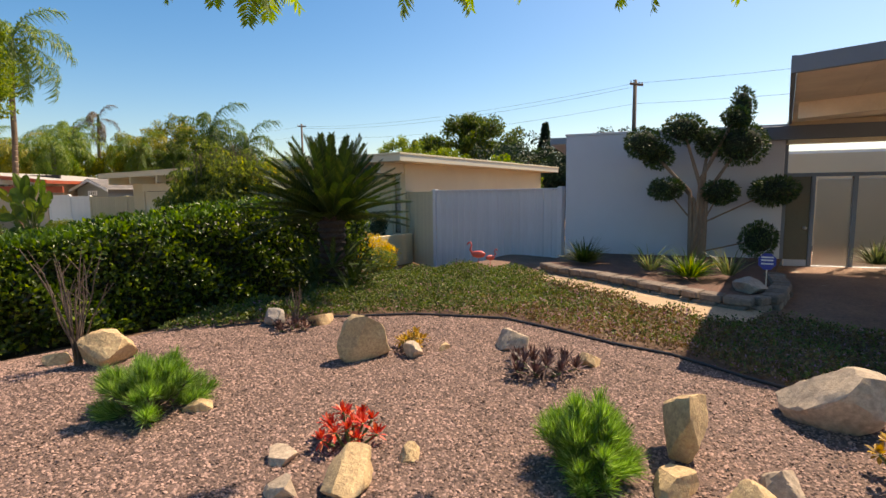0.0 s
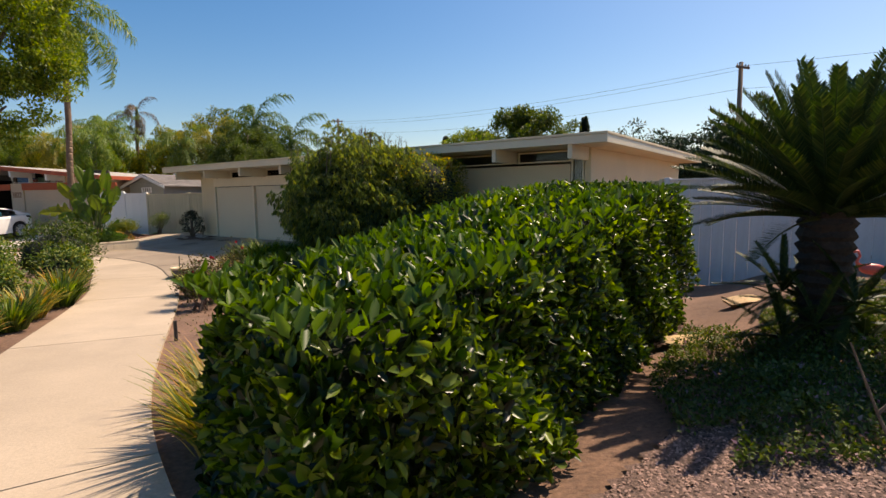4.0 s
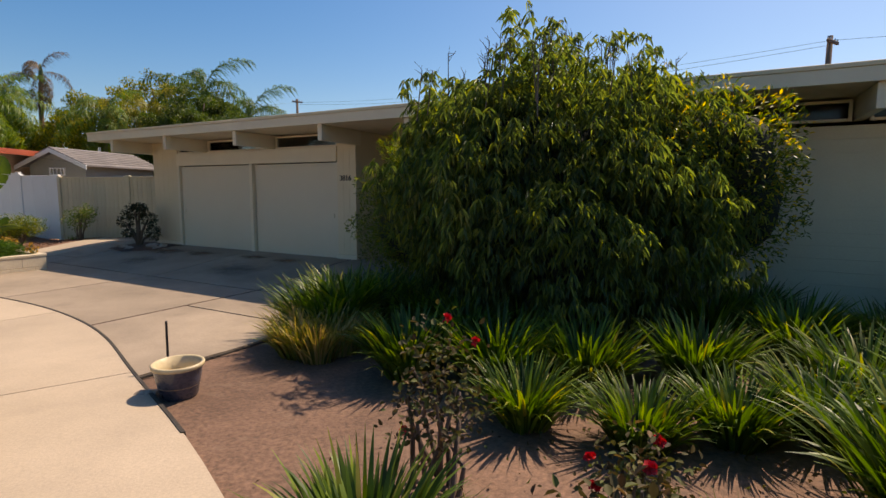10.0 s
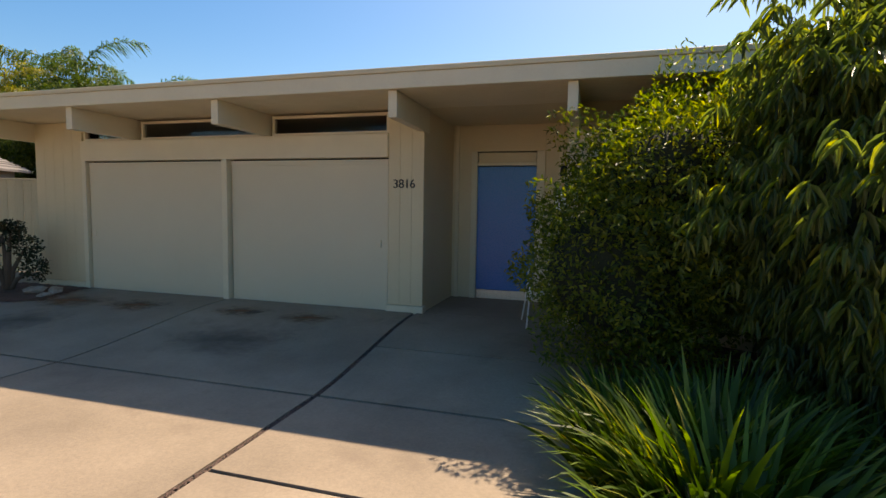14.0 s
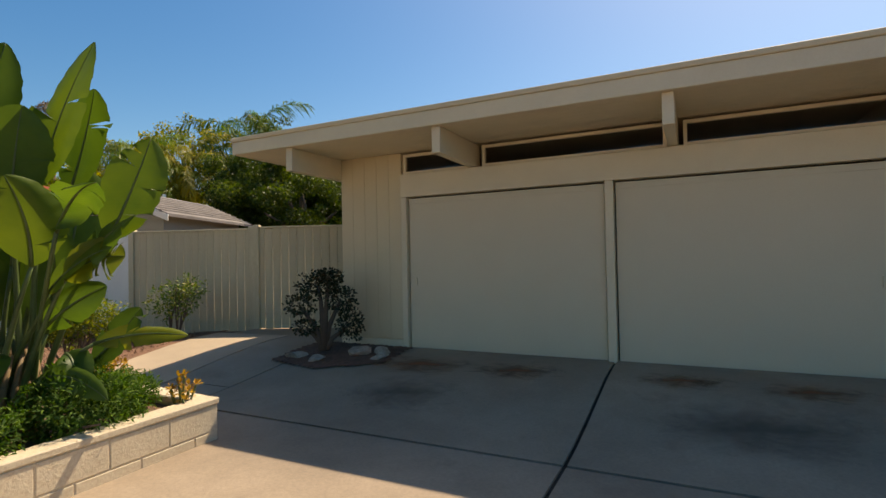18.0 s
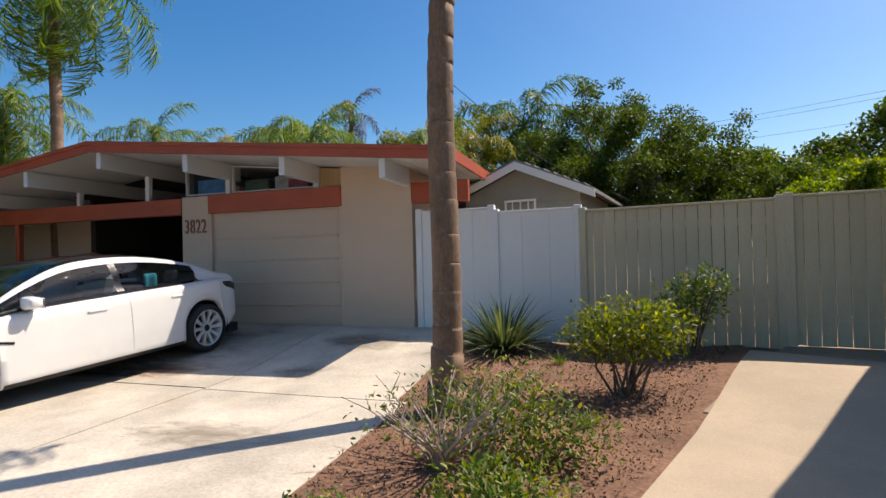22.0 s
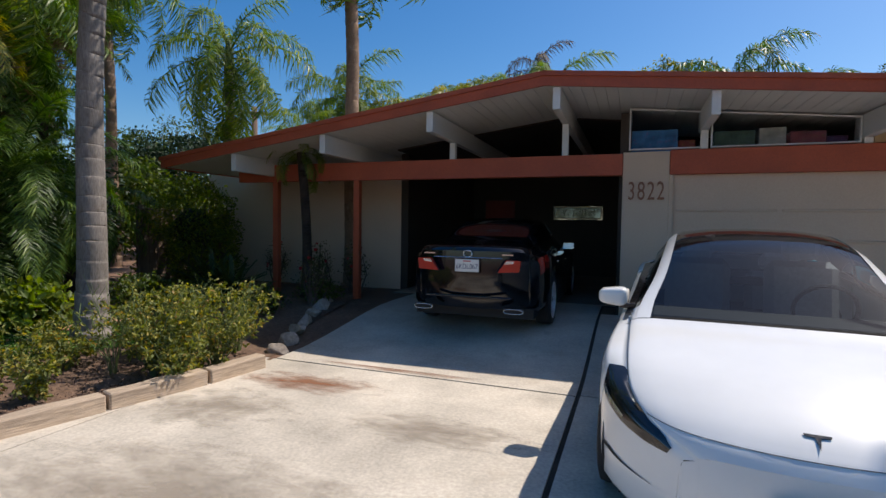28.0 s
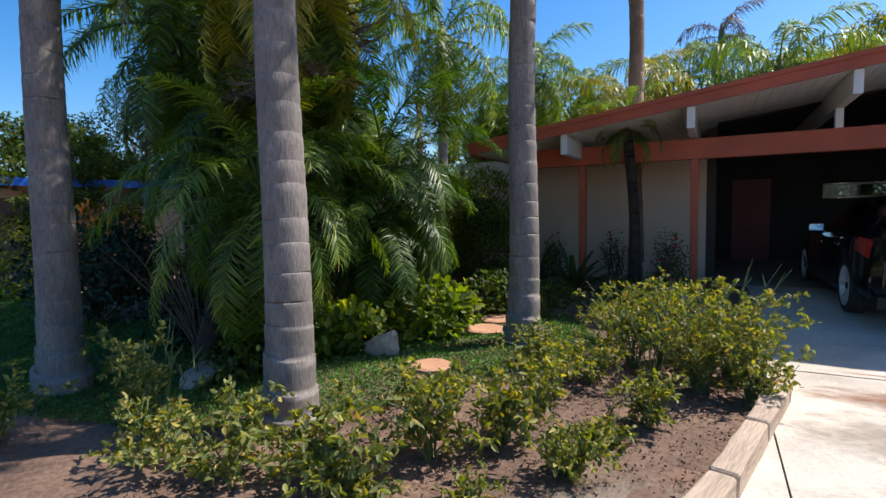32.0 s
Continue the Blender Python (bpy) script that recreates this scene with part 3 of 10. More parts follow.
    for a, b, c, d in ((-7.015, 10.915, -1.065, -1.0), (-7.015, -6.95, -0.998, 9.2), (10.85, 10.915, -0.998, 9.2)):
        part("gravel_stop", boxed(a, b, c, d, 2.902, 2.955, bevel=0.006), CREAM, hs)
    for s in (-6.1, -4.06, -1.8, 0.44, 2.28, 4.3, 6.3, 8.28, 10.1):
        part("beam", boxed(s - 0.05, s + 0.05, -0.98, 0.16, 2.46, 2.743, bevel=0.005), CREAM_TRIM, hs)
    for i, c in enumerate("3816"):
        lettering("numeral", c, 0.155, BLACK_METAL, hs, pose(0.1 + i * 0.075, -0.004, 1.765, 90))
    return hs


front_1()


def gable_z(s):
    return 3.26 - 0.098 * (s + 4.2) if s > -4.2 else 3.26 + 0.135 * (s + 4.2)


# board brown taken down almost to black for the deep carport shade
CARPORT_SHADE_BROWN = surface("shade_dark_brown_boards", (0.055, 0.042, 0.034), 0.8, big=1.2, fine=40, var=0.2, grain=0.2, bump=0.2, stretch=(1, 1, 0.3))

GABLE_GLASS = thin_glass("clear_gable_glass", (0.9, 0.92, 0.92), 1.12)


def front_2():
    hs = thing("house", "tan mid-century house with low gable roof and orange trim", "house", H2)
    W = lambda bm, label="", mt=TAN, name="wall": part(name, bm, mt, hs, label)
    W(boxed(-3.25, -2.65, 0.0, 0.2, 0.0, 2.52, bevel=0.006), "tan column with orange numerals", name="column")
    bm = bmesh.new()
    prism(bm, [(0.0, 0.0), (1.22, 0.0), (1.22, gable_z(1.22)), (0.0, gable_z(0.0))], 0.15)
    W(bm)
    W(boxed(-0.02, 1.24, -0.03, 0.05, 0.0, 0.36, bevel=0.008), name="plinth")
    W(boxed(1.07, 1.22, 0.15, 8.0, 0.0, 2.7))
    W(boxed(1.2, 1.24, -0.02, 0.1, 0.2, 2.2, bevel=0.005), name="corner_trim")
    W(boxed(-12.2, -7.35, 1.5, 1.65, 0.0, 2.52))
    W(boxed(-12.2, -7.35, 1.47, 1.5, 0.1, 0.5, bevel=0.005), name="plinth")
    W(boxed(-7.35, -7.2, 1.5, 6.0, 0.0, 2.9), mt=CARPORT_SHADE_BROWN)
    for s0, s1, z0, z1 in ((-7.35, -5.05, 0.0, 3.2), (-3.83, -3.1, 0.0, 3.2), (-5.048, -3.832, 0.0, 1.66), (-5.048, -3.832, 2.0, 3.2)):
        W(boxed(s0, s1, 5.85, 6.0, z0, z1), mt=ROOM_SHADE)
    W(boxed(-3.3, -3.15, 0.2, 6.0, 0.0, 3.1), mt=CARPORT_SHADE_BROWN)
    W(boxed(-12.2, -12.05, 1.65, 8.0, 0.0, 2.5))
    for s0, s1, z0, z1 in ((-12.2, -5.9, 0.0, 2.6), (-3.2, 1.22, 0.0, 2.6), (-5.898, -3.202, 0.0, 1.4), (-5.898, -3.202, 2.3, 2.6)):
        W(boxed(s0, s1, 7.9, 8.05, z0, z1))
    # garage door of ribbed panels
    door = new("garage_door")
    door.parent = hs
    part("door_panel", boxed(-2.64, -0.01, 0.06, 0.09, 0.22, 2.2), TAN, door)
    for i in range(4):
        for s0, s1 in ((-2.55, -1.37), (-1.31, -0.09)):
            part("panel_rib", boxed(s0, s1, 0.036, 0.0615, 0.55 + i * 0.385, 0.582 + i * 0.385, bevel=0.006), TAN, door)
    W(boxed(-2.65, -2.6, 0.0, 0.1, 0.2, 2.2, bevel=0.004), name="jamb")
    W(boxed(-0.05, 0.0, -0.005, 0.1, 0.2, 2.2, bevel=0.004), name="jamb")
    W(boxed(-2.648, 0.0, -0.03, 0.15, 2.2, 2.53, bevel=0.006), "burnt orange header board", ORANGE, "header")
    W(boxed(1.225, 2.15, 0.0, 0.1, 2.17, 2.5, bevel=0.006), "burnt orange beam end", ORANGE, "header")
    W(boxed(-9.95, -3.252, -0.02, 0.12, 2.2, 2.5, bevel=0.006), "long burnt orange carport beam", ORANGE, "carport_beam")
    for s in (-7.49, -9.15):
        W(boxed(s - 0.055, s + 0.055, 0.0, 0.1, 0.0, 2.2, bevel=0.006), "slim orange post", ORANGE, "carport_post")
    # gable lights
    def top(s):
        return gable_z(s) - 0.03
    window_unit(hs, [(-3.18, 2.55), (-2.26, 2.55), (-2.26, top(-2.26)), (-3.18, top(-3.18))], 0.04, GABLE_GLASS, label="sloping gable window", frame_mat=SOFFIT_GREY, frame_w=0.018)
    window_unit(hs, [(-2.16, 2.55), (-0.52, 2.55), (-0.52, top(-0.52)), (-2.16, top(-2.16))], 0.04, GABLE_GLASS, label="sloping gable window with stored goods behind", frame_mat=SOFFIT_GREY, frame_w=0.018)
    bm = bmesh.new()
    prism(bm, [(-0.40, 2.54), (-0.01, 2.54), (-0.01, top(0)), (-0.40, top(-0.4))], 0.05, Matrix.Translation((0, 0.02, 0)))
    part("infill_panel", bm, surface("tan_plywood", (0.42, 0.28, 0.14), 0.6, stretch=(8, 1, 1)), hs, "bare plywood infill")
    part("loft_floor", boxed(-3.2, 0.0, 0.15, 2.4, 2.45, 2.5), ROOM_SHADE, hs)
    part("loft_back", boxed(-3.2, 0.0, 2.3, 2.4, 2.5, 3.2), ROOM_SHADE, hs)
    # roof
    def roof_slab(bm, s0, s1, q0, q1, lo, hi):
        prism(bm, [(s0, gable_z(s0) + lo), (s1, gable_z(s1) + lo), (s1, gable_z(s1) + hi), (s0, gable_z(s0) + hi)], q1 - q0, Matrix.Translation((0, q0, 0)))
    edges = list(np.linspace(-10.65, -4.2, 44)) + list(np.linspace(-4.2, 2.15, 44))[1:]
    for a, b in zip(edges, edges[1:]):
        bm = bmesh.new()
        roof_slab(bm, a + 0.003, b - 0.003, -1.0, 8.2, 0.0, 0.02)
        part("soffit_plank", bm, SOFFIT_GREY, hs)
    for a, b in ((-10.65, -4.2), (-4.2, 2.15)):
        bm = bmesh.new()
        roof_slab(bm, a, b, -1.0, 8.2, 0.022, 0.05)
        part("soffit_backing", bm, SOFFIT_GREY, hs)
    bm = bmesh.new()
    roof_slab(bm, -10.67, -4.2, -1.0, 8.2, 0.05, 0.15)
    roof_slab(bm, -4.2, 2.17, -1.0, 8.2, 0.05, 0.15)
    part("roof", bm, ROOF_GRAVEL, hs)
    for a, b in ((-10.7, -4.2), (-4.2, 2.2)):
        bm = bmesh.new()
        roof_slab(bm, a, b, -1.04, -1.002, -0.01, 0.115)
        part("fascia", bm, ORANGE, hs, "burnt orange fascia board")
        bm = bmesh.new()
        roof_slab(bm, a - 0.02, b + 0.02, -1.065, -0.99, 0.117, 0.175)
        part("gravel_stop", bm, ORANGE, hs)
    # added ceiling layer under the pale soffit, its dark colour painting the shade
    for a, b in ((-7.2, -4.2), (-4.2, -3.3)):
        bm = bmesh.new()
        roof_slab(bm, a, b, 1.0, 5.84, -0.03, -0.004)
        part("carport_ceiling", bm, CARPORT_SHADE_BROWN, hs, "brown carport ceiling boards with the shade painted in")
    for s in (2.172, -10.7):
        z = gable_z(s)
        part("fascia", boxed(s, s + 0.03, -1.0, 8.2, z - 0.01, z + 0.16, bevel=0.004), ORANGE, hs)
    for s in (-9.2, -7.52, -5.78, -4.05, -2.24, -0.46, 1.16):
        z = gable_z(s + (0.05 if s > -4.2 else -0.05)) - 0.002
        part("beam", boxed(s - 0.05, s + 0.05, -0.97, 6.0 if s < -3.3 else 0.3, z - 0.28, z, bevel=0.006), SOFFIT_GREY, hs, "pale grey roof beam")
        if -7 < s < 0:
            part("strut", boxed(s - 0.045, s + 0.045, 0.0, 0.09, 2.5, z - 0.28, bevel=0.004), SOFFIT_GREY, hs)
    # carport back: dark red door, small high window
    part("side_door", boxed(-6.85, -6.05, 5.8, 5.85, 0.15, 2.15, bevel=0.005), surface("dark_red_paint", (0.22, 0.02, 0.012), 0.5), hs, "dark red door in the carport")
    window_unit(hs, [(-5.04, 1.67), (-3.84, 1.67), (-3.84, 1.99), (-5.04, 1.99)], 5.88, CAR_GLASS, label="small high carport window")
    for i, c in enumerate("3822"):
        lettering("numeral", c, 0.36, surface("rust_numeral", (0.30, 0.13, 0.07), 0.6), hs, pose(-3.13 + i * 0.125, -0.01, 1.86, 90), 0.01, 0.6)
    return hs


front_2()

H0 = pose(2.62, 9.75, 0, 0, 0, -19.2)


def front_0():
    hs = thing("house", "pale blue-grey stucco house with slate blue roof trim", "house", H0)
    part("wall", boxed(0.05, 3.58, 0.0, 0.2, 0.0, 2.92, bevel=0.01), STUCCO, hs, "smooth blue-grey stucco wall")
    part("wall", boxed(0.05, 0.25, 0.2, 6.0, 0.0, 2.9), STUCCO, hs)
    part("wall", boxed(0.05, 9.0, 5.9, 6.0, 0.0, 2.9), STUCCO, hs)
    part("wall_cap", boxed(0.03, 3.6, -0.015, 0.22, 2.92, 2.96, bevel=0.005), STUCCO, hs)
    # entry: olive door, then frosted panes between slate mullions
    door = new("entry_door")
    door.parent = hs
    part("door_leaf", boxed(3.66, 4.0, 0.1, 0.15, 0.72, 2.1, bevel=0.004), surface("olive_door_paint", (0.12, 0.115, 0.075), 0.5), door, "dark olive entry door")
    part("kick_plate", boxed(3.67, 3.99, 0.09, 0.16, 0.6, 0.718, bevel=0.003), STUCCO, door, "pale door threshold")
    bm = bmesh.new()
    lathe(bm, [(0.0, 0), (0.03, 0), (0.03, 0.01), (0.012, 0.014), (0.012, 0.04), (0.028, 0.05), (0.02, 0.07), (0, 0.072)], 14, pose(3.94, 0.1, 1.25, 90))
    part("door_knob", bm, STEEL, door, "round steel knob", True)
    frosted = glass("frosted_glass", (0.5, 0.5, 0.48), 0.3)
    for s in (4.06, 4.62, 5.18, 5.74):
        p = part("pane", boxed(s + 0.03, s + 0.53, 0.12, 0.13, 0.62, 2.06), frosted, hs, "frosted entry pane")
        p.visible_shadow = False
    for s in (3.62, 4.03, 4.61, 5.17, 5.73, 6.29):
        part("mullion", boxed(s - 0.03, s + 0.03, 0.08, 0.17, 0.5, 2.1 if s > 3.7 else 2.72, bevel=0.004), SLATE_PAINT, hs)
    part("sill", boxed(4.06, 6.3, 0.06, 0.2, 0.45, 0.62), STUCCO, hs)
    part("transom_rail", boxed(3.6, 6.3, 0.07, 0.18, 2.1, 2.16), SLATE_PAINT, hs)
    part("entry_header", boxed(3.2, 9.0, -0.08, 0.1, 2.70, 2.92, bevel=0.006), SLATE_PAINT, hs, "slate blue entry beam")
    part("header_trim", boxed(3.6, 9.0, -0.05, 0.1, 2.63, 2.698, bevel=0.004), CREAM_TRIM, hs)
    part("header_trim", boxed(3.6, 9.0, -0.05, 0.1, 2.922, 3.0, bevel=0.004), CREAM_TRIM, hs)
    part("courtyard_wall", boxed(3.6, 9.0, 3.8, 3.95, 0.3, 2.7), CREAM, hs, "sunlit cream courtyard wall")
    part("wall", boxed(8.9, 9.0, 0.4, 5.88, 0.0, 2.9), STUCCO, hs)
    part("rear_roof", boxed(-0.45, 3.2, 1.5, 6.1, 2.92, 3.06), SLATE_PAINT, hs)
    # terrace concrete coloured dark to carry the shade of the canopy
    part("entry_terrace", boxed(3.62, 9.0, -2.3, 3.8, 0.3, 0.6), surface("shaded_terrace_concrete", (0.24, 0.19, 0.15), 0.85, big=1.0, var=0.15), hs, "concrete entry terrace with canopy shade in its colour")
    # canopy that reaches out over the entry, its eaves turned from the wall
    m = H0.inverted() @ pose(6.02, 8.57, 0, 0, 0, -33.5)
    def canopy(bm, lo, hi, s0, s1, q0, q1):
        z = lambda s: 2.97 + 0.045 * s
        prism(bm, [(s0, z(s0) + lo), (s1, z(s1) + lo), (s1, z(s1) + hi), (s0, z(s0) + hi)], q1 - q0, Matrix.Translation((0, q0, 0)))
    tan = surface("pale_soffit_paint", (0.84, 0.74, 0.60), 0.6)
    for i in range(12):
        bm = bmesh.new()
        canopy(bm, 0.0, 0.03, 0.05 + i * 0.6, 0.645 + i * 0.6, -4.34, 0.9)
        part("soffit_board", bm, tan, hs, m=m)
    bm = bmesh.new()
    canopy(bm, 0.032, 0.1, 0.05, 7.2, -4.34, 0.9)
    part("canopy_roof", bm, ROOF_GRAVEL, hs, m=m)
    bm = bmesh.new()
    canopy(bm, -0.02, 0.13, 0.0, 7.2, -4.4, -4.345)
    part("canopy_fascia", bm, SLATE_PAINT, hs, "slate blue canopy fascia", m=m)
    part("canopy_fascia", boxed(0.0, 0.045, -4.34, 0.9, 2.95, 3.12), SLATE_PAINT, hs, "slate blue canopy fascia", m=m)
    for q in (-2.2, 0.35):
        bm = bmesh.new()
        canopy(bm, -0.2, -0.002, 0.1, 7.2, q - 0.05, q + 0.05)
        part("beam", bm, tan, hs, m=m)
    part("entry_post", boxed(2.3, 2.42, -1.0, -0.88, 0.3, 2.86, bevel=0.006), WHITE, hs, "white entry post", m=m)
    return hs


front_0()


# ---- fences ----
def fence(name, a, b, top_z, material, label, pitch=0.14, post=1.9, cap=True, post_mat=None, base=0.03, gap=0.003):
    a, b = Vector((*a, 0)), Vector((*b, 0))
    run = (b - a).length
    m = Matrix.Translation(a) @ pose(0, 0, 0, 0, 0, math.degrees(math.atan2(b.y - a.y, b.x - a.x)))
    f = thing(name, label, "fence", m)
    low = min(g(a.x, a.y), g(b.x, b.y)) + base
    n = max(2, round(run / pitch))
    w = run / n
    me = None
    for i in range(n):
        if me is None:
            bm = boxed(gap, w - gap, 0.0, 0.02, 0.0, top_z - low - 0.03, bevel=gap)
            me = bpy.data.meshes.new("board")
            bm.to_mesh(me)
            bm.free()
        link("board", me, material, f, "", Matrix.Translation((i * w, random.uniform(-gap, gap), low + random.uniform(-0.006, 0.006))))
    for z in (low + 0.25, top_z - 0.3):
        part("rail", boxed(0, run, 0.022, 0.06, z, z + 0.09), material, f)
    if cap:
        part("cap_rail", boxed(-0.01, run + 0.01, -0.03, 0.07, top_z - 0.03, top_z, bevel=0.004), material, f)
    k = max(1, round(run / post))
    for i in range(k + 1):
        x = run * i / k
        part("post", boxed(x - 0.05, x + 0.05, 0.0 if 0 < i < k else -0.035, 0.085, 0.0, top_z + (0.03 if i in (0, k) else -0.03), bevel=0.006), post_mat or material, f)
    return f


fence("fence", (-17.82, 26.42), (-15.62, 25.74), 1.93, FENCE_CREAM, "cream painted board fence with a cap rail")
fence("gate", (-15.54, 25.72), (-13.05, 25.12), 1.95, FENCE_CREAM, "cream board side gate beside the garage", cap=True)
fence("gate", (-20.28, 26.86), (-19.12, 26.68), 2.05, WHITE, "white board gate in the side fence", pitch=0.3, cap=True, gap=0.0012)
fence("fence", (-19.06, 26.67), (-17.88, 26.44), 1.98, WHITE, "smooth white board fence panel", pitch=0.4, cap=True, gap=0.0012)
fence("fence", (0.15, 12.45), (2.6, 9.86), 1.97, LILAC_FENCE, "pale lilac board fence joining the stucco wall", pitch=0.2)
fence("fence", (-0.62, 14.5), (0.1, 12.55), 1.95, FENCE_CREAM, "cream board return fence")
fence("fence", (-33.6, 27.6), (-33.0, 29.5), 1.75, TIMBER_DARK, "short weathered grey timber fence", pitch=0.15, cap=False)


# ---- shed behind the fence ----
def shed():
    m = pose(-18.75, 28.0, 0, 0, 0, -14)
    hs = thing("garden_shed", "small grey-green gabled shed behind the fence", "shed", m)
    bm = bmesh.new()
    prism(bm, [(-1.0, 0.0), (1.0, 0.0), (1.0, 2.38), (0, 2.82), (-1.0, 2.38)], 3.2)
    part("wall", bm, SHED_SIDING, hs)
    for z in np.arange(0.3, 2.35, 0.16):
        part("clapboard", boxed(-1.02, 1.02, -0.012, 0.0, z, z + 0.15), SHED_SIDING, hs)
    for sg in (-1, 1):
        bm = bmesh.new()
        prism(bm, [(0, 2.86), (sg * 1.28, 2.30), (sg * 1.28, 2.36), (0, 2.93)], 3.7, Matrix.Translation((0, -0.28, 0)))
        part("roof_slope", bm, SHINGLE, hs, "grey shingle slope")
        bm = bmesh.new()
        prism(bm, [(0, 2.76), (sg * 1.3, 2.20), (sg * 1.3, 2.33), (0, 2.89)], 0.03, Matrix.Translation((0, -0.30, 0)))
        part("bargeboard", bm, SOFFIT_GREY, hs, "pale bargeboard")
        for k in range(7):
            z0, z1 = 2.87 - 0.08 * k, 2.87 - 0.08 * (k + 1)
            x0, x1 = sg * (0.16 + 0.16 * k), sg * (0.18 + 0.16 * k)
            part("shingle_course", boxed(min(x0, x1), max(x0, x1), -0.28, 3.42, 2.93 - abs(x0) * 0.4375 - 0.01, 2.93 - abs(x0) * 0.4375 + 0.012), SHINGLE, hs)
    w = window_unit(hs, [(-0.28, 2.02), (0.28, 2.02), (0.28, 2.27), (-0.28, 2.27)], -0.04, name="window", frame_mat=WHITE, label="small white-framed shed window")
    for x in (-0.14, 0.0, 0.14):
        part("glazing_bar", boxed(x - 0.008, x + 0.008, -0.045, -0.015, 2.05, 2.25), WHITE, w)
    bm = bmesh.new()
    tube(bm, [(-0.7, 2.6, 2.3), (-0.7, 2.6, 3.15)], 0.05, 10)
    part("vent_pipe", bm, STEEL, hs, "grey vent pipe")


shed()


# ---- block planter ----
def planter():
    pts = [(-14.86, 20.74), (-16.02, 19.02), (-17.52, 20.02), (-16.2, 21.8)]
    pl = thing("planter", "low cream-painted concrete block planter on the pavement", "planter")
    top = 0.29
    for i in range(4):
        a, b = Vector((*pts[i], 0)), Vector((*pts[(i + 1) % 4], 0))
        run = (b - a).length
        m = Matrix.Translation(a) @ pose(0, 0, 0, 0, 0, math.degrees(math.atan2(b.y - a.y, b.x - a.x)))
        n = round(run / 0.4)
        w = run / n
        for course in range(2):
            z0 = top - 0.05 - 0.2 * (course + 1)
            off = 0.5 * w if course else 0.0
            cuts = [0.0] + [off + k * w for k in range(1 if off == 0 else 0, n) if 0.02 < off + k * w < run - 0.02] + [run]
            for c0, c1 in zip(cuts, cuts[1:]):
                part("block", boxed(c0 + 0.004, c1 - 0.004, 0.005 - 0.0, 0.145, z0 + 0.004, z0 + 0.196, bevel=0.006), BLOCK, pl, m=m @ Matrix.Translation((0, -0.15, 0)))
        part("mortar", boxed(0.0, run, 0.012, 0.138, -0.25, top - 0.05), BLOCK, pl, m=m @ Matrix.Translation((0, -0.15, 0)))
        part("cap_block", boxed(-0.01, run - 0.15, -0.005, 0.155, top - 0.048, top, bevel=0.008), BLOCK, pl, "smooth cap course", m=m @ Matrix.Translation((0.0, -0.15, 0)))
    v = [Vector((*p, top - 0.09)) for p in pts]
    bm = bmesh.new()
    c = sum(v, Vector()) / 4
    bm.faces.new([bm.verts.new(c + (p - c) * 0.93) for p in v])
    bmesh.ops.subdivide_edges(bm, edges=bm.edges, cuts=6, use_grid_fill=True)
    for q in bm.verts:
        q.co.z += 0.04 * noise.noise(q.co * 3)
    part("planter_soil", bm, SOIL, pl, "dry brown soil", True)


planter()


# ---- plant tools ----
def unit(v):
    return v / np.maximum(np.linalg.norm(v, axis=-1, keepdims=True), 1e-9)


def rand_dir(n, up=0.0):
    v = rng.normal(size=(n, 3))
    v[:, 2] += up
    return unit(v)


def leaves(name, base, axis, length, width, normal=None, oval=True, droop=0.15, fold=0.18):
    """Many leaves in one mesh, each a folded blade with its own edges."""
    n = len(base)
    axis = unit(axis)
    normal = rand_dir(n, 0.8) if normal is None else normal
    side = unit(np.cross(axis, normal))
    normal = np.cross(side, axis)
    L, Wd = np.broadcast_to(length, n)[:, None], np.broadcast_to(width, n)[:, None]
    tip = base + axis * L - normal * L * droop
    if oval:
        l1 = base + axis * L * 0.32 + side * Wd * 0.45 + normal * Wd * fold
        r1 = base + axis * L * 0.32 - side * Wd * 0.45 + normal * Wd * fold
        l2 = base + axis * L * 0.7 + side * Wd * 0.38 + normal * (Wd * fold - L * droop * 0.45)
        r2 = base + axis * L * 0.7 - side * Wd * 0.38 + normal * (Wd * fold - L * droop * 0.45)
        v = np.stack([base, l1, l2, tip, r2, r1], 1).reshape(-1, 3)
        i = np.arange(n)[:, None] * 6
        f = np.concatenate([i + [0, 1, 2, 3], i + [0, 3, 4, 5]])
    else:
        l1 = base + axis * L * 0.45 + side * Wd * 0.5 + normal * Wd * fold
        r1 = base + axis * L * 0.45 - side * Wd * 0.5 + normal * Wd * fold
        v = np.stack([base, l1, tip, r1], 1).reshape(-1, 3)
        f = np.arange(n)[:, None] * 4 + [0, 1, 2, 3]
    return raw(name, v, f)


def blob_points(n, blobs, shell=0.35, rough=0.18):
    """Points near the skins of overlapping uneven ellipsoids (x, y, z, rx, ry, rz), and the way outward."""
    b = np.array(blobs, float)
    area = (b[:, 3] * b[:, 5] + b[:, 3] * b[:, 4] + b[:, 4] * b[:, 5])
    pick = rng.choice(len(b), n, p=area / area.sum())
    d = rand_dir(n)
    k = 1 - shell * rng.random(n) ** 1.6
    k *= 1 + rough * np.sin(d[:, 0] * 7 + pick) * np.sin(d[:, 1] * 6 + 2 * pick) + rough * 0.6 * np.sin(d[:, 2] * 9 + d[:, 0] * 5)
    return b[pick, :3] + d * b[pick, 3:] * k[:, None], unit(d / b[pick, 3:])


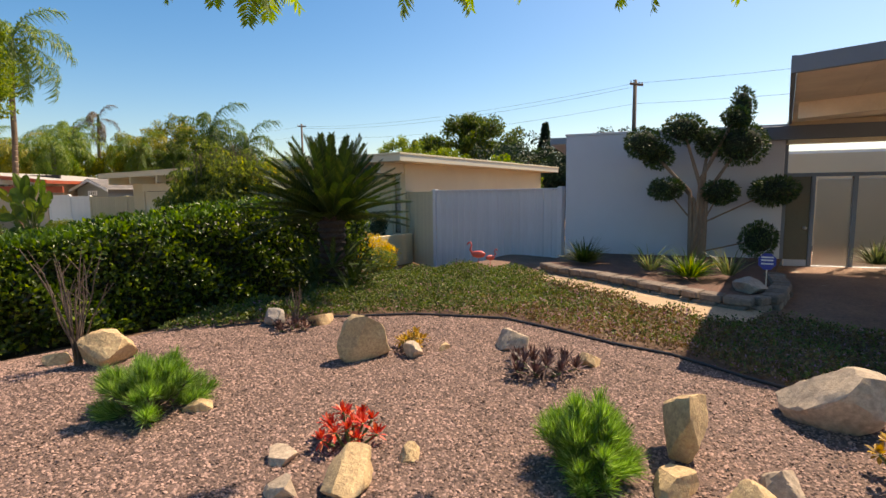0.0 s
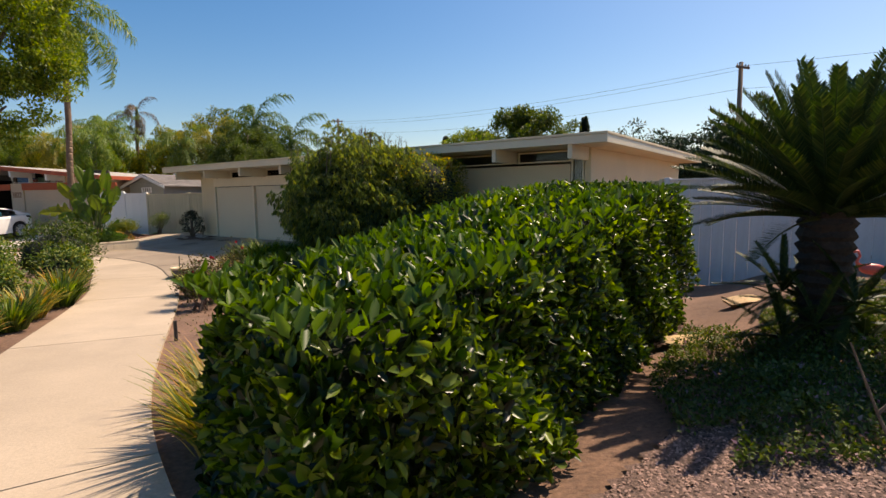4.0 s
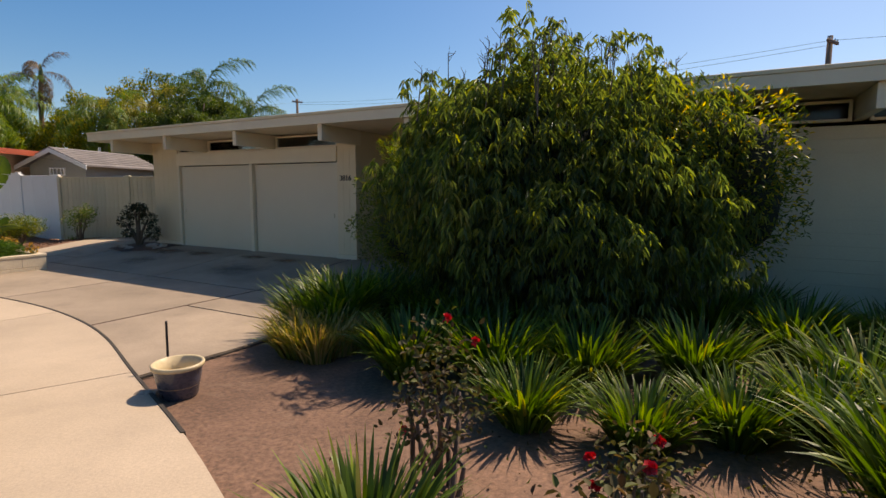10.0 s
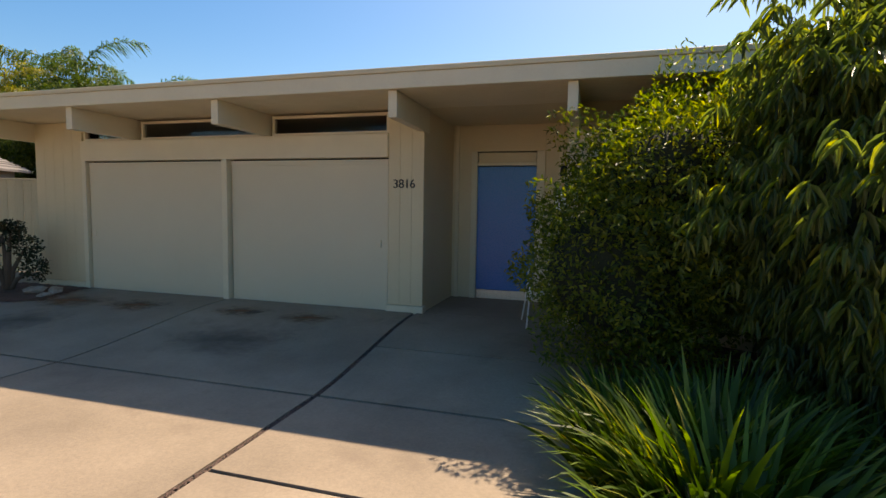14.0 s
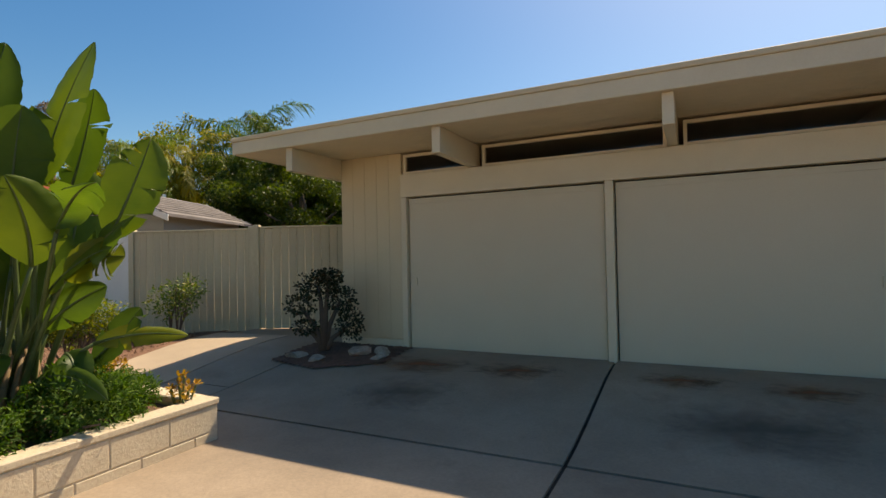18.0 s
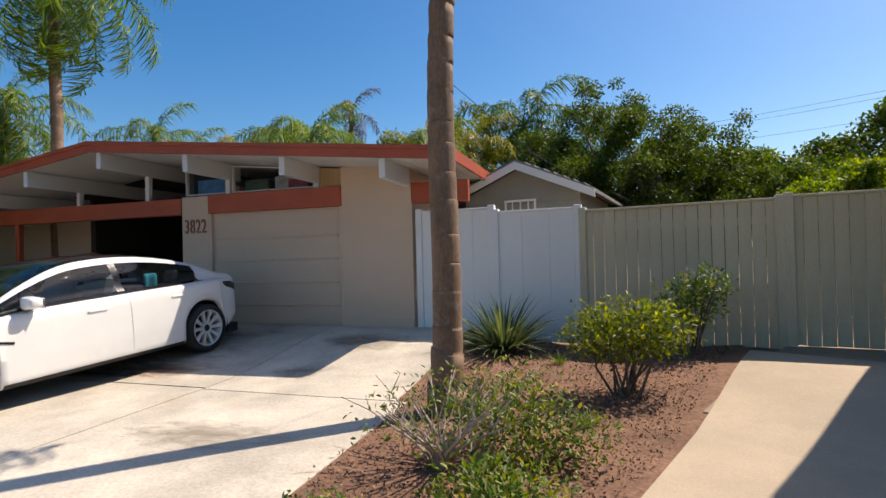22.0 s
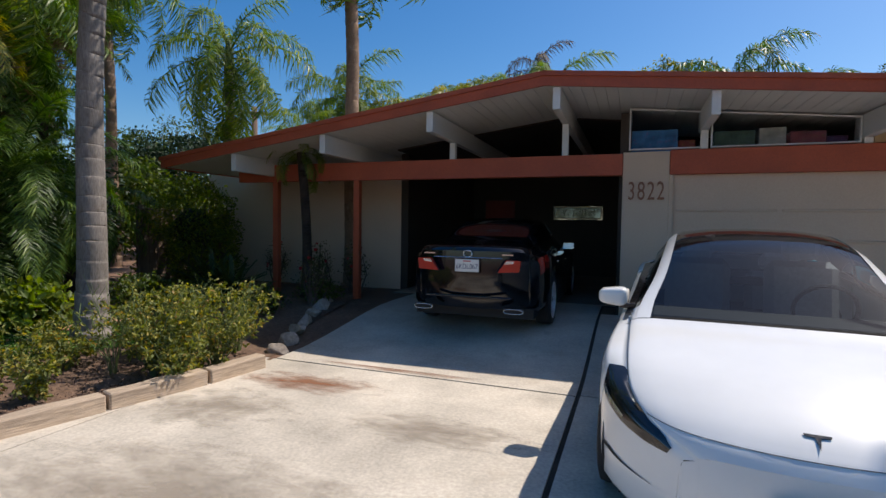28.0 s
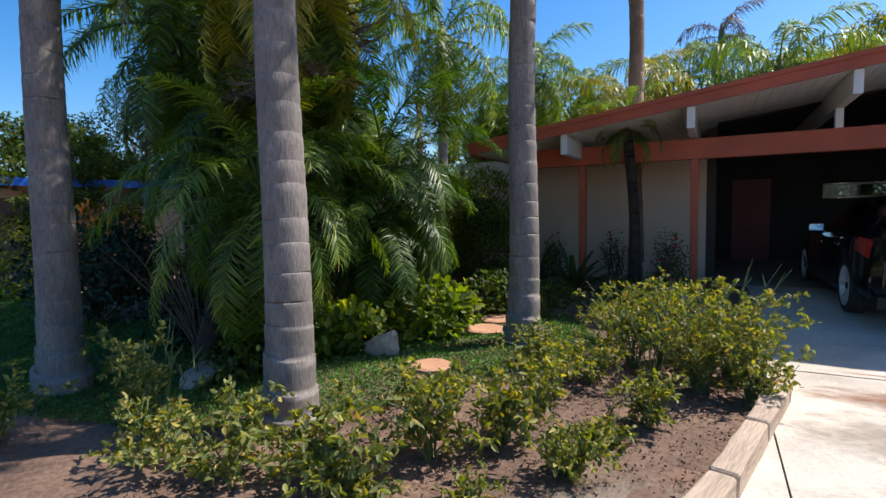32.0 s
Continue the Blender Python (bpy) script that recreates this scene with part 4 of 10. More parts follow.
def strap_clump(n, length, width, spread=1.0, droop=0.6, seed=0, segs=5, upright=0.5, radius=0.12):
    """A tuft of strap leaves that arch outwards."""
    r = np.random.default_rng(seed)
    az = r.random(n) * 2 * np.pi
    lean = (1 - upright) * (r.random(n) ** 0.7) * spread
    L = length * r.uniform(0.55, 1.08, n)
    t = np.linspace(0, 1, segs + 1)[None, :]
    out = np.stack([np.cos(az), np.sin(az), 0 * az], -1)
    b = out * (radius * np.sqrt(r.random(n)))[:, None]
    ang = (lean[:, None] * 0.9 + droop * r.uniform(0.5, 1.5, n)[:, None] * t ** 1.5)
    step = (L / segs)[:, None]
    h = np.concatenate([np.zeros((n, 1)), np.cumsum(np.sin(ang[:, 1:]) * step, 1)], 1)
    z = np.concatenate([np.zeros((n, 1)), np.cumsum(np.cos(ang[:, 1:]) * step, 1)], 1)
    z = np.maximum(z, 0.015)
    mid = b[:, None, :] + out[:, None, :] * h[..., None] + np.array([0, 0, 1.0]) * z[..., None]
    twist = r.normal(0, 0.35, n)
    side = np.stack([-np.sin(az + twist), np.cos(az + twist), r.normal(0, 0.2, n)], -1)
    w = width * r.uniform(0.7, 1.2, n)[:, None] * np.clip(1.15 - t ** 2.2 * 1.12, 0.03, 1) * np.clip(0.55 + 2 * t, 0, 1)
    v = np.stack([mid + side[:, None] * w[..., None] / 2, mid - side[:, None] * w[..., None] / 2], 2)
    k = (segs + 1) * 2
    fans = []
    for q in range(6):
        own = np.arange(q, n, 6)
        f = np.arange(len(own))[:, None, None] * k + np.arange(segs)[None, :, None] * 2
        fans.append(raw("leaf_fan", v.reshape(n, k, 3)[own].reshape(-1, 3), (f + np.array([0, 1, 3, 2])).reshape(-1, 4), True))
    return fans


def frond(length, leaflet, pairs, arch=0.9, v_angle=0.5, leaf_droop=0.3, width=0.03, lift=0.6, seed=0, base_gap=0.15, taper=0.25, sweep=0.7, plume=0.0, bend=0.0):
    """A feather leaf along +x: midrib that rises and arches over, with two rows of leaflets that hang from it."""
    r = np.random.default_rng(seed)
    t = np.linspace(0, 1, 13)
    ang = lift - arch * t ** 1.3
    step = length / 12
    x = np.r_[0, np.cumsum(np.cos(ang[1:]) * step)]
    z = np.r_[0, np.cumsum(np.sin(ang[1:]) * step)]
    y = bend * length * t ** 2
    u = np.linspace(base_gap, 0.99, pairs)
    px, py, pz, pa = np.interp(u, t, x), np.interp(u, t, y), np.interp(u, t, z), np.interp(u, t, ang)
    env = np.sin(np.clip((u - base_gap) / (1 - base_gap), 0, 1) ** 0.75 * np.pi * 0.88 + 0.12) * (1 - taper) + taper
    vs, fs = [], []
    count = 0
    for sg in (-1, 1):
        L = leaflet * env * r.uniform(0.8, 1.12, pairs)
        back = sweep + r.normal(0, 0.08 + plume * 0.25, pairs)
        va = v_angle + r.normal(0, 0.03 + plume, pairs)
        fwd = np.stack([np.cos(pa), 0 * pa, np.sin(pa)], -1)
        upv = np.stack([-np.sin(pa), 0 * pa, np.cos(pa)], -1)
        out = np.tile([0.0, sg, 0.0], (pairs, 1))
        d = unit(out * np.cos(va)[:, None] + upv * np.sin(va)[:, None] + fwd * back[:, None])
        b = np.stack([px, py, pz], -1)
        dr = leaf_droop * r.uniform(0.7, 1.25, pairs)
        down = np.array([0, 0, -1.0])
        m = b + d * (L * 0.45)[:, None] + down * (L * dr * 0.2)[:, None]
        e = b + d * (L * (1 - 0.3 * np.minimum(dr, 1.4)))[:, None] + down * (L * dr * 0.8)[:, None]
        wv = unit(np.cross(d, upv + r.normal(0, plume, (pairs, 3)))) * width / 2
        vs.append(np.stack([b - wv * 0.5, b + wv * 0.5, m + wv, m - wv, e + wv * 0.15, e - wv * 0.15], 1).reshape(-1, 3))
        i = np.arange(pairs)[:, None] * 6 + count
        fs += [i + [0, 1, 2, 3], i + [3, 2, 4, 5]]
        count += pairs * 6
    rib = []
    for k in range(13):
        rr = 0.016 * length / 1.5 * (1 - 0.85 * t[k])
        rib += [(x[k], y[k] + rr, z[k]), (x[k], y[k] - rr, z[k]), (x[k], y[k], z[k] - rr * 1.4)]
    vs.append(np.array(rib))
    i = np.arange(12)[:, None] * 3 + count
    fs += [i + [0, 1, 4, 3], i + [1, 2, 5, 4], i + [2, 0, 3, 5]]
    return raw("frond", np.concatenate(vs), np.concatenate(fs))


def ringed_trunk(height, r0, r1, ring=0.22, sides=16, lean=(0, 0), seed=0, flare=1.35):
    """A palm trunk with leaf-scar rings."""
    r = np.random.default_rng(seed)
    bm = bmesh.new()
    pts, rad = [], []
    z = 0.0
    while z < height:
        f = z / height
        base = r0 + (r1 - r0) * min(1, f * 2.0) + r0 * (flare - 1) * math.exp(-z / 0.25)
        cx, cy = lean[0] * f * f + 0.02 * math.sin(z * 1.7), lean[1] * f * f
        dz = ring * r.uniform(0.75, 1.25)
        for dd, k in ((0, 0.993), (0.01, 0.992), (0.03, 0.997), (dz * 0.6, 1.0), (dz - 0.03, 1.0), (dz - 0.008, 0.996)):
            pts.append((cx, cy, z + dd))
            rad.append(base * k)
        z += dz
    tube(bm, pts, rad, sides)
    return bm


# leaf colours
HEDGE_GREEN = leafy("hedge_leaf", [(0, (0.006, 0.014, 0.004)), (0.4, (0.026, 0.055, 0.007)), (0.75, (0.09, 0.145, 0.015)), (1, (0.22, 0.29, 0.035))], 0.34, 0.42, 0.5)
CYCAD_GREEN = leafy("cycad_leaf", [(0, (0.016, 0.034, 0.010)), (0.6, (0.036, 0.062, 0.016)), (1, (0.10, 0.12, 0.03))], 0.52, 0.15, 0.3)
STRAP_GREEN = leafy("strap_leaf", [(0, (0.028, 0.055, 0.008)), (0.5, (0.09, 0.155, 0.018)), (0.86, (0.20, 0.27, 0.032)), (0.97, (0.34, 0.30, 0.06)), (1, (0.30, 0.20, 0.09))], 0.45, 0.36, 0.35)
IRIS_MIX = leafy("fading_iris_leaf", [(0, (0.06, 0.095, 0.02)), (0.42, (0.16, 0.20, 0.03)), (0.62, (0.42, 0.34, 0.05)), (0.84, (0.56, 0.36, 0.10)), (0.93, (0.40, 0.16, 0.04)), (1, (0.32, 0.24, 0.15))], 0.5, 0.3)
MANGO_GREEN = leafy("long_leaf", [(0, (0.06, 0.085, 0.03)), (0.5, (0.13, 0.165, 0.06)), (0.85, (0.21, 0.24, 0.08)), (1, (0.34, 0.34, 0.09))], 0.36, 0.55, 0.6)
PITT_GREEN = leafy("yellow_green_leaf", [(0, (0.05, 0.075, 0.014)), (0.45, (0.11, 0.145, 0.02)), (0.85, (0.21, 0.23, 0.028)), (1, (0.36, 0.34, 0.05))], 0.45, 0.5)
YELLOW_LEAF = leafy("golden_leaf", [(0, (0.35, 0.24, 0.02)), (0.6, (0.62, 0.42, 0.02)), (1, (0.75, 0.58, 0.06))], 0.5, 0.45)
ROSE_LEAF = leafy("rose_leaf", [(0, (0.05, 0.09, 0.02)), (0.5, (0.12, 0.19, 0.035)), (0.85, (0.24, 0.27, 0.05)), (1, (0.36, 0.32, 0.09))], 0.5, 0.3)
BROWN_LEAF = leafy("dull_brown_leaf", [(0, (0.045, 0.03, 0.02)), (0.5, (0.09, 0.075, 0.035)), (0.85, (0.11, 0.13, 0.04)), (1, (0.22, 0.14, 0.08))], 0.65, 0.2, 0.15)
TREE_GREEN = leafy("tree_leaf", [(0, (0.028, 0.048, 0.012)), (0.6, (0.065, 0.10, 0.02)), (1, (0.14, 0.17, 0.035))], 0.5, 0.42)
BRIGHT_TREE = leafy("bright_tree_leaf", [(0, (0.06, 0.10, 0.012)), (0.6, (0.15, 0.21, 0.025)), (1, (0.30, 0.33, 0.05))], 0.5, 0.5)
YELLOW_TREE = leafy("yellowing_tree_leaf", [(0, (0.08, 0.11, 0.02)), (0.6, (0.19, 0.21, 0.03)), (1, (0.42, 0.34, 0.03))], 0.5, 0.5)
DARK_TREE = leafy("dark_conifer_leaf", [(0, (0.01, 0.025, 0.012)), (0.6, (0.022, 0.05, 0.022)), (1, (0.045, 0.08, 0.03))], 0.6, 0.1)
PALM_GREEN = leafy("palm_leaf", [(0, (0.06, 0.11, 0.02)), (0.6, (0.14, 0.21, 0.035)), (1, (0.30, 0.33, 0.06))], 0.42, 0.42)
PALM_DARK = leafy("deep_green_palm_leaf", [(0, (0.03, 0.065, 0.014)), (0.6, (0.075, 0.135, 0.022)), (1, (0.17, 0.23, 0.04))], 0.42, 0.4)
PALM_GOLD = leafy("yellow_palm_leaf", [(0, (0.16, 0.17, 0.02)), (0.6, (0.30, 0.27, 0.03)), (1, (0.42, 0.34, 0.05))], 0.4, 0.35)
DRY_FROND = leafy("dry_frond", [(0, (0.10, 0.07, 0.045)), (1, (0.22, 0.16, 0.10))], 0.7, 0.1)
NEEDLE = leafy("pine_needle", [(0, (0.10, 0.17, 0.05)), (0.6, (0.22, 0.34, 0.10)), (1, (0.40, 0.52, 0.22))], 0.55, 0.4)
RED_SUCC = leafy("red_succulent", [(0, (0.35, 0.03, 0.02)), (0.7, (0.70, 0.07, 0.04)), (1, (0.75, 0.25, 0.12))], 0.5, 0.2)
ORANGE_SUCC = leafy("orange_succulent", [(0, (0.22, 0.14, 0.03)), (0.6, (0.50, 0.28, 0.03)), (1, (0.60, 0.38, 0.05))], 0.5, 0.2)
DARK_SUCC = leafy("dark_bronze_leaf", [(0, (0.06, 0.035, 0.035)), (0.6, (0.13, 0.07, 0.065)), (1, (0.24, 0.15, 0.12))], 0.5, 0.1)
COVER_GREEN = leafy("ground_cover_leaf", [(0, (0.03, 0.055, 0.012)), (0.5, (0.085, 0.125, 0.028)), (0.93, (0.19, 0.215, 0.055)), (1, (0.40, 0.22, 0.30))], 0.6, 0.25)
COVER_RUST = leafy("rusty_ground_cover_leaf", [(0, (0.10, 0.065, 0.034)), (0.5, (0.20, 0.13, 0.065)), (0.85, (0.27, 0.20, 0.09)), (1, (0.42, 0.24, 0.34))], 0.6, 0.2)
FERN = leafy("feathery_herb_leaf", [(0, (0.025, 0.06, 0.012)), (0.6, (0.06, 0.125, 0.022)), (1, (0.13, 0.20, 0.035))], 0.65, 0.3, 0.15)
GRASS = leafy("lawn_blade", [(0, (0.03, 0.09, 0.01)), (0.6, (0.07, 0.18, 0.02)), (1, (0.14, 0.26, 0.04))], 0.6, 0.2)
RED_FLOWER = leafy("red_petal", [(0, (0.35, 0.01, 0.02)), (1, (0.6, 0.03, 0.03))], 0.5, 0.2)
BARK = surface("grey_brown_bark", (0.14, 0.10, 0.075), 0.9, big=4, fine=30, var=0.25, grain=0.4, bump=0.8, stretch=(1, 1, 0.3))
PALM_TRUNK = surface("palm_trunk", (0.20, 0.175, 0.155), 0.85, big=3.5, fine=35, var=0.3, grain=0.35, bump=0.6, stretch=(2, 2, 0.5), spots=(0.11, 0.08, 0.06))
PALM_BROWN = surface("brown_palm_trunk", (0.22, 0.14, 0.09), 0.85, big=2.5, fine=35, var=0.3, grain=0.35, bump=0.6, stretch=(2, 2, 0.6), spots=(0.33, 0.27, 0.22))
SHAGGY = surface("shaggy_dark_trunk", (0.045, 0.03, 0.022), 0.95, big=6, fine=40, var=0.4, grain=0.5, bump=1.0)
TWIG = surface("bleached_twig", (0.42, 0.34, 0.28), 0.8, big=8, fine=60, var=0.2, grain=0.2, bump=0.3)
STEM = surface("green_stem", (0.12, 0.16, 0.05), 0.6, big=6, fine=40, var=0.25, grain=0.2, bump=0.2)
ROCK = surface("sandstone_rock", (0.56, 0.385, 0.205), 0.9, big=5, fine=45, var=0.25, grain=0.35, bump=0.9, spots=(0.36, 0.22, 0.13))
ROCK_BUFF = surface("buff_rock", (0.46, 0.35, 0.25), 0.9, big=4, fine=30, var=0.2, grain=0.3, bump=0.6, spots=(0.34, 0.24, 0.16))
ROCK_GREY = surface("grey_rock", (0.36, 0.30, 0.25), 0.9, big=4, fine=30, var=0.2, grain=0.3, bump=0.6, spots=(0.5, 0.44, 0.36))


def shrub(name, label, category, x, y, blobs, n, leaf, width, material, oval=True, stems=5, droop=0.2, shell=0.45, group="", out=0.8, hang=0.0, z=None, stem_mat=None, rough=0.18):
    """A bush: woody stems and a crown of single leaves around uneven masses (given from its foot)."""
    z = g(x, y) if z is None else z
    t = thing(name, label, category, Matrix.Translation((x, y, z)), group)
    p, o = blob_points(n, blobs, shell, rough)
    p[:, 2] = np.maximum(p[:, 2], 0.03)
    ax = unit(o * out + rand_dir(n) * 0.9 + np.array([0, 0, 0.25 - hang]))
    L = leaf * rng.uniform(0.65, 1.2, n)
    me = leaves("foliage", p, ax, L, L * width, unit(o + rand_dir(n) * 0.6 + np.array([0, 0, 0.6])), oval, droop)
    link("foliage", me, material, t)
    bm = bmesh.new()
    b = np.array(blobs)
    for i in range(stems):
        k = b[i % len(b)]
        e = k[:3] + rng.normal(0, 0.4, 3) * k[3:]
        s = np.array([rng.normal(0, 0.06), rng.normal(0, 0.06), -0.05])
        mid = s * 0.5 + e * 0.5 + np.array([*rng.normal(0, 0.06, 2), 0.05])
        r = 0.012 + 0.012 * max(k[5], 0.2)
        tube(bm, [s, mid, e], [r, r * 0.75, r * 0.35], 6)
    if stems:
        tagged(part("woody_base", bm, stem_mat or BARK, t), kind="stuff")
    else:
        bm.free()
    return t


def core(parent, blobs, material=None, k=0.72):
    """Solid dark masses in a dense bush, coloured as the shade among its twigs."""
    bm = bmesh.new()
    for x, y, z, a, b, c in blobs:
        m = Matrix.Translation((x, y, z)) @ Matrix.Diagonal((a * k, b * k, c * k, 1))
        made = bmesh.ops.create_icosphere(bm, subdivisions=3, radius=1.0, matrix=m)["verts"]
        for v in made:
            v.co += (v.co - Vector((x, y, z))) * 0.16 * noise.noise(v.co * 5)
    part("shade_core", bm, surface("inner_shade_colour", (0.022, 0.026, 0.012), 0.95, big=8, fine=50, var=0.4, grain=0.5, bump=1.0) if material is None else material, parent, "dark core coloured as shaded inner twigs", True)


def tree(name, label, x, y, trunk_h, trunk_r, blobs, n, leaf, width, material, bark=None, shell=0.6, category="tree", hang=0.2, oval=False, z=None, rough=0.22, tufts=0, tuft=0.4):
    """Tapered trunk, limbs that reach into each mass of the crown, and its leaves."""
    z = g(x, y) if z is None else z
    t = thing(name, label, category, Matrix.Translation((x, y, z)))
    bm = bmesh.new()
    tube(bm, [(0, 0, -0.1), (0.03, 0.02, trunk_h * 0.5), (0, 0.05, trunk_h)], [trunk_r * 1.3, trunk_r, trunk_r * 0.8], 10)
    part("trunk", bm, bark or BARK, t, soft=True)
    for k in blobs:
        bm = bmesh.new()
        e = Vector(k[:3])
        s = Vector((0, 0.05, trunk_h * random.uniform(0.75, 1.0)))
        mid = s.lerp(e, 0.5) + Vector((random.uniform(-0.2, 0.2), random.uniform(-0.2, 0.2), 0.15))
        tube(bm, [s, mid, e], [trunk_r * 0.6, trunk_r * 0.4, trunk_r * 0.15], 7)
        part("limb", bm, bark or BARK, t, soft=True)
    if tufts:
        c, d = blob_points(tufts, blobs, 0.25, rough)
        k = rng.uniform(0.6, 1.25, tufts)[:, None] * tuft
        fine = np.c_[c, k, k, k * 0.7]
        p, o = blob_points(n, fine, 0.8, 0.1)
    else:
        p, o = blob_points(n, blobs, shell, rough)
    ax = unit(o * 0.6 + rand_dir(n) + np.array([0, 0, -hang]))
    L = leaf * rng.uniform(0.6, 1.3, n)
    link("crown", leaves("crown", p, ax, L, L * width, None, oval, 0.2), material, t)
    return t


FRONDS = {
    "queen": [frond(2.9, 0.66, 74, a, 0.25, 1.0, 0.034, 0.75, k, 0.12, 0.35, 0.55, 0.55, bd) for k, a, bd in ((1, 1.5, 0.08), (2, 1.9, -0.1), (3, 2.3, 0.12), (13, 1.75, -0.03))],
    "lush": [frond(2.0, 0.40, 92, a, 0.4, 0.6, 0.021, 0.7, k, plume=0.2, bend=bd) for k, a, bd in ((4, 1.3, 0.08), (5, 1.7, -0.08))],
    "cycad": [frond(1.0, 0.115, 90, a, 0.5, 0.02, 0.012, 0.3, k, 0.06, 0.3, 0.9) for k, a in ((6, 0.35), (7, 0.2), (8, 0.5))],
    "pygmy": [frond(1.25, 0.28, 62, a, 0.35, 0.6, 0.014, 0.75, k, plume=0.15, bend=bd) for k, a, bd in ((9, 1.5, 0.06), (10, 1.9, -0.08))],
}


def palm(name, label, x, y, height, r0, r1, n, kind="queen", size=1.0, material=None, trunk_mat=None, lean=(0, 0), seed=0, low=-50, high=75, ring=0.22, z=None, dead=0, shaft=True, category="palm tree"):
    z = g(x, y) if z is None else z
    r = np.random.default_rng(seed + 100)
    t = thing(name, label, category, Matrix.Translation((x, y, z - 0.03)))
    part("trunk", ringed_trunk(height, r0, r1, ring, 16, lean, seed), trunk_mat or PALM_TRUNK, t, soft=True)
    top = Vector((lean[0], lean[1], height))
    if shaft:
        bm = bmesh.new()
        tube(bm, [top - Vector((0, 0, 0.25)), top, top + Vector((0, 0, 0.35)), top + Vector((0, 0, 0.7))], [r1 * 1.0, r1 * 1.15, r1 * 0.9, r1 * 0.35], 12)
        part("crownshaft", bm, STEM, t, "green crownshaft", True)
    for i in range(n + dead):
        f = (i + 0.5) / n
        tilt = high - (high - low) * min(f, 1) ** 0.85 if i < n else -75
        m = Matrix.Translation(top + Vector((0, 0, 0.35 * (1 - min(f, 1))))) @ pose(0, 0, 0, 0, 0, i * 137.5 + r.uniform(-12, 12)) @ pose(0, 0, 0, 0, -tilt + 38, 0) @ Matrix.Scale(size * r.uniform(0.85, 1.1), 4)
        me = FRONDS[kind][i % len(FRONDS[kind])]
        ob = link("frond", me, None, t, "" if i < n else "dry hanging frond", m)
        if not me.materials:
            me.materials.append(None)
        ob.material_slots[0].link = "OBJECT"
        ob.material_slots[0].material = (material or PALM_GREEN) if i < n else DRY_FROND
    return t


def rock(x, y, sx, sy, sz, material=None, seed=0, turn=0, sink=0.25, label="tan sandstone garden boulder", z=None, flat=0.0):
    """A broken boulder: flat faces cut from a lump, worn along their edges."""
    bm = bmesh.new()
    bmesh.ops.create_icosphere(bm, subdivisions=4, radius=1.0)
    off = Vector((seed * 3.1, seed * 1.7, seed * 0.9))
    r = random.Random(seed)
    cuts = [(Vector((r.gauss(0, 1), r.gauss(0, 1), r.gauss(0, 0.8))).normalized(), r.uniform(0.42, 0.78)) for _ in range(13)]
    for v in bm.verts:
        c = v.co.normalized() * 1.12
        for d, k in cuts:
            h = c.dot(d)
            if h > k:
                c -= d * (h - k) * 0.93
        c *= 1 + 0.09 * noise.noise(c * 1.6 + off) + 0.045 * noise.noise(c * 5 + off) + 0.02 * noise.noise(c * 13 + off)
        v.co = Vector((c.x * sx, c.y * sy, c.z * sz))
    bm.normal_update()
    for e in bm.edges:
        e.smooth = e.calc_face_angle(0.0) < 0.3
    me = bpy.data.meshes.new("boulder")
    bm.to_mesh(me)
    bm.free()
    shade(me)
    z = g(x, y) if z is None else z
    ob = link("boulder", me, material or ROCK, None, "", pose(x, y, z + sz * (1 - 2 * sink) * 0.9, 0, 0, turn))
    return tagged(ob, label, "rock")


def clump(mesh, x, y, material, label, category="plant", name="strap_leaf_plant", scale=1.0, turn=None, group="", z=None):
    t = thing(name, label, category, Matrix.Translation((x, y, g(x, y) - 0.01 if z is None else z)) @ pose(0, 0, 0, 0, 0, random.uniform(0, 360) if turn is None else turn) @ Matrix.Scale(scale, 4), group)
    for fan in mesh:
        ob = link("leaf_fan", fan, None, t)
        if not fan.materials:
            fan.materials.append(None)
        ob.material_slots[0].link = "OBJECT"
        ob.material_slots[0].material = material
        tagged(ob, kind="stuff")
    return t


AGAP = [strap_clump(380, 0.66, 0.034, 1.3, 0.8, s, 7, 0.56, 0.22) for s in (1, 2, 3)]
IRIS = [strap_clump(300, 0.62, 0.02, 1.2, 0.75, s, 6, 0.58, 0.2) for s in (4, 5, 6)]
SMALL_TUFT = [strap_clump(70, 0.3, 0.012, 1.2, 0.8, s, 4, 0.4, 0.05) for s in (7, 8)]
YUCCA = strap_clump(280, 0.5, 0.018, 1.9, 0.55, 12, 5, 0.3, 0.1)
YUCCA_GREEN = leafy("yucca_leaf", [(0, (0.07, 0.10, 0.045)), (0.6, (0.15, 0.19, 0.085)), (0.9, (0.26, 0.28, 0.13)), (1, (0.34, 0.26, 0.13))], 0.45, 0.25)


# ---- first garden: gravel bed, hedge, cycad, topiary ----
GRAVEL = surface("pink_brown_gravel", (0.25, 0.158, 0.127), 0.9, big=3, fine=25, var=0.12, grain=0.2, bump=0.3, island=0.8)
GRAVEL_BASE = surface("gravel_fines", (0.14, 0.088, 0.07), 0.95, big=6, fine=60, var=0.3, grain=0.5, bump=0.8)

# rim of the gravel: from the pavement round the planting
RIM = [(3.9, -2.55), (5.6, -1.4), (4.6, 0.6), (3.4, 2.6), (2.55, 3.6), (2.22, 4.07), (1.83, 4.35), (1.43, 4.75), (0.98, 5.15), (0.04, 5.35), (-0.9, 5.25), (-1.9, 4.95),
       (-2.2, 5.6), (-2.6, 5.7), (-3.95, 4.3), (-3.95, 4.0), (-3.57, 3.42), (-1.9, 2.0), (0.4, 0.06), (2.0, -1.2)]


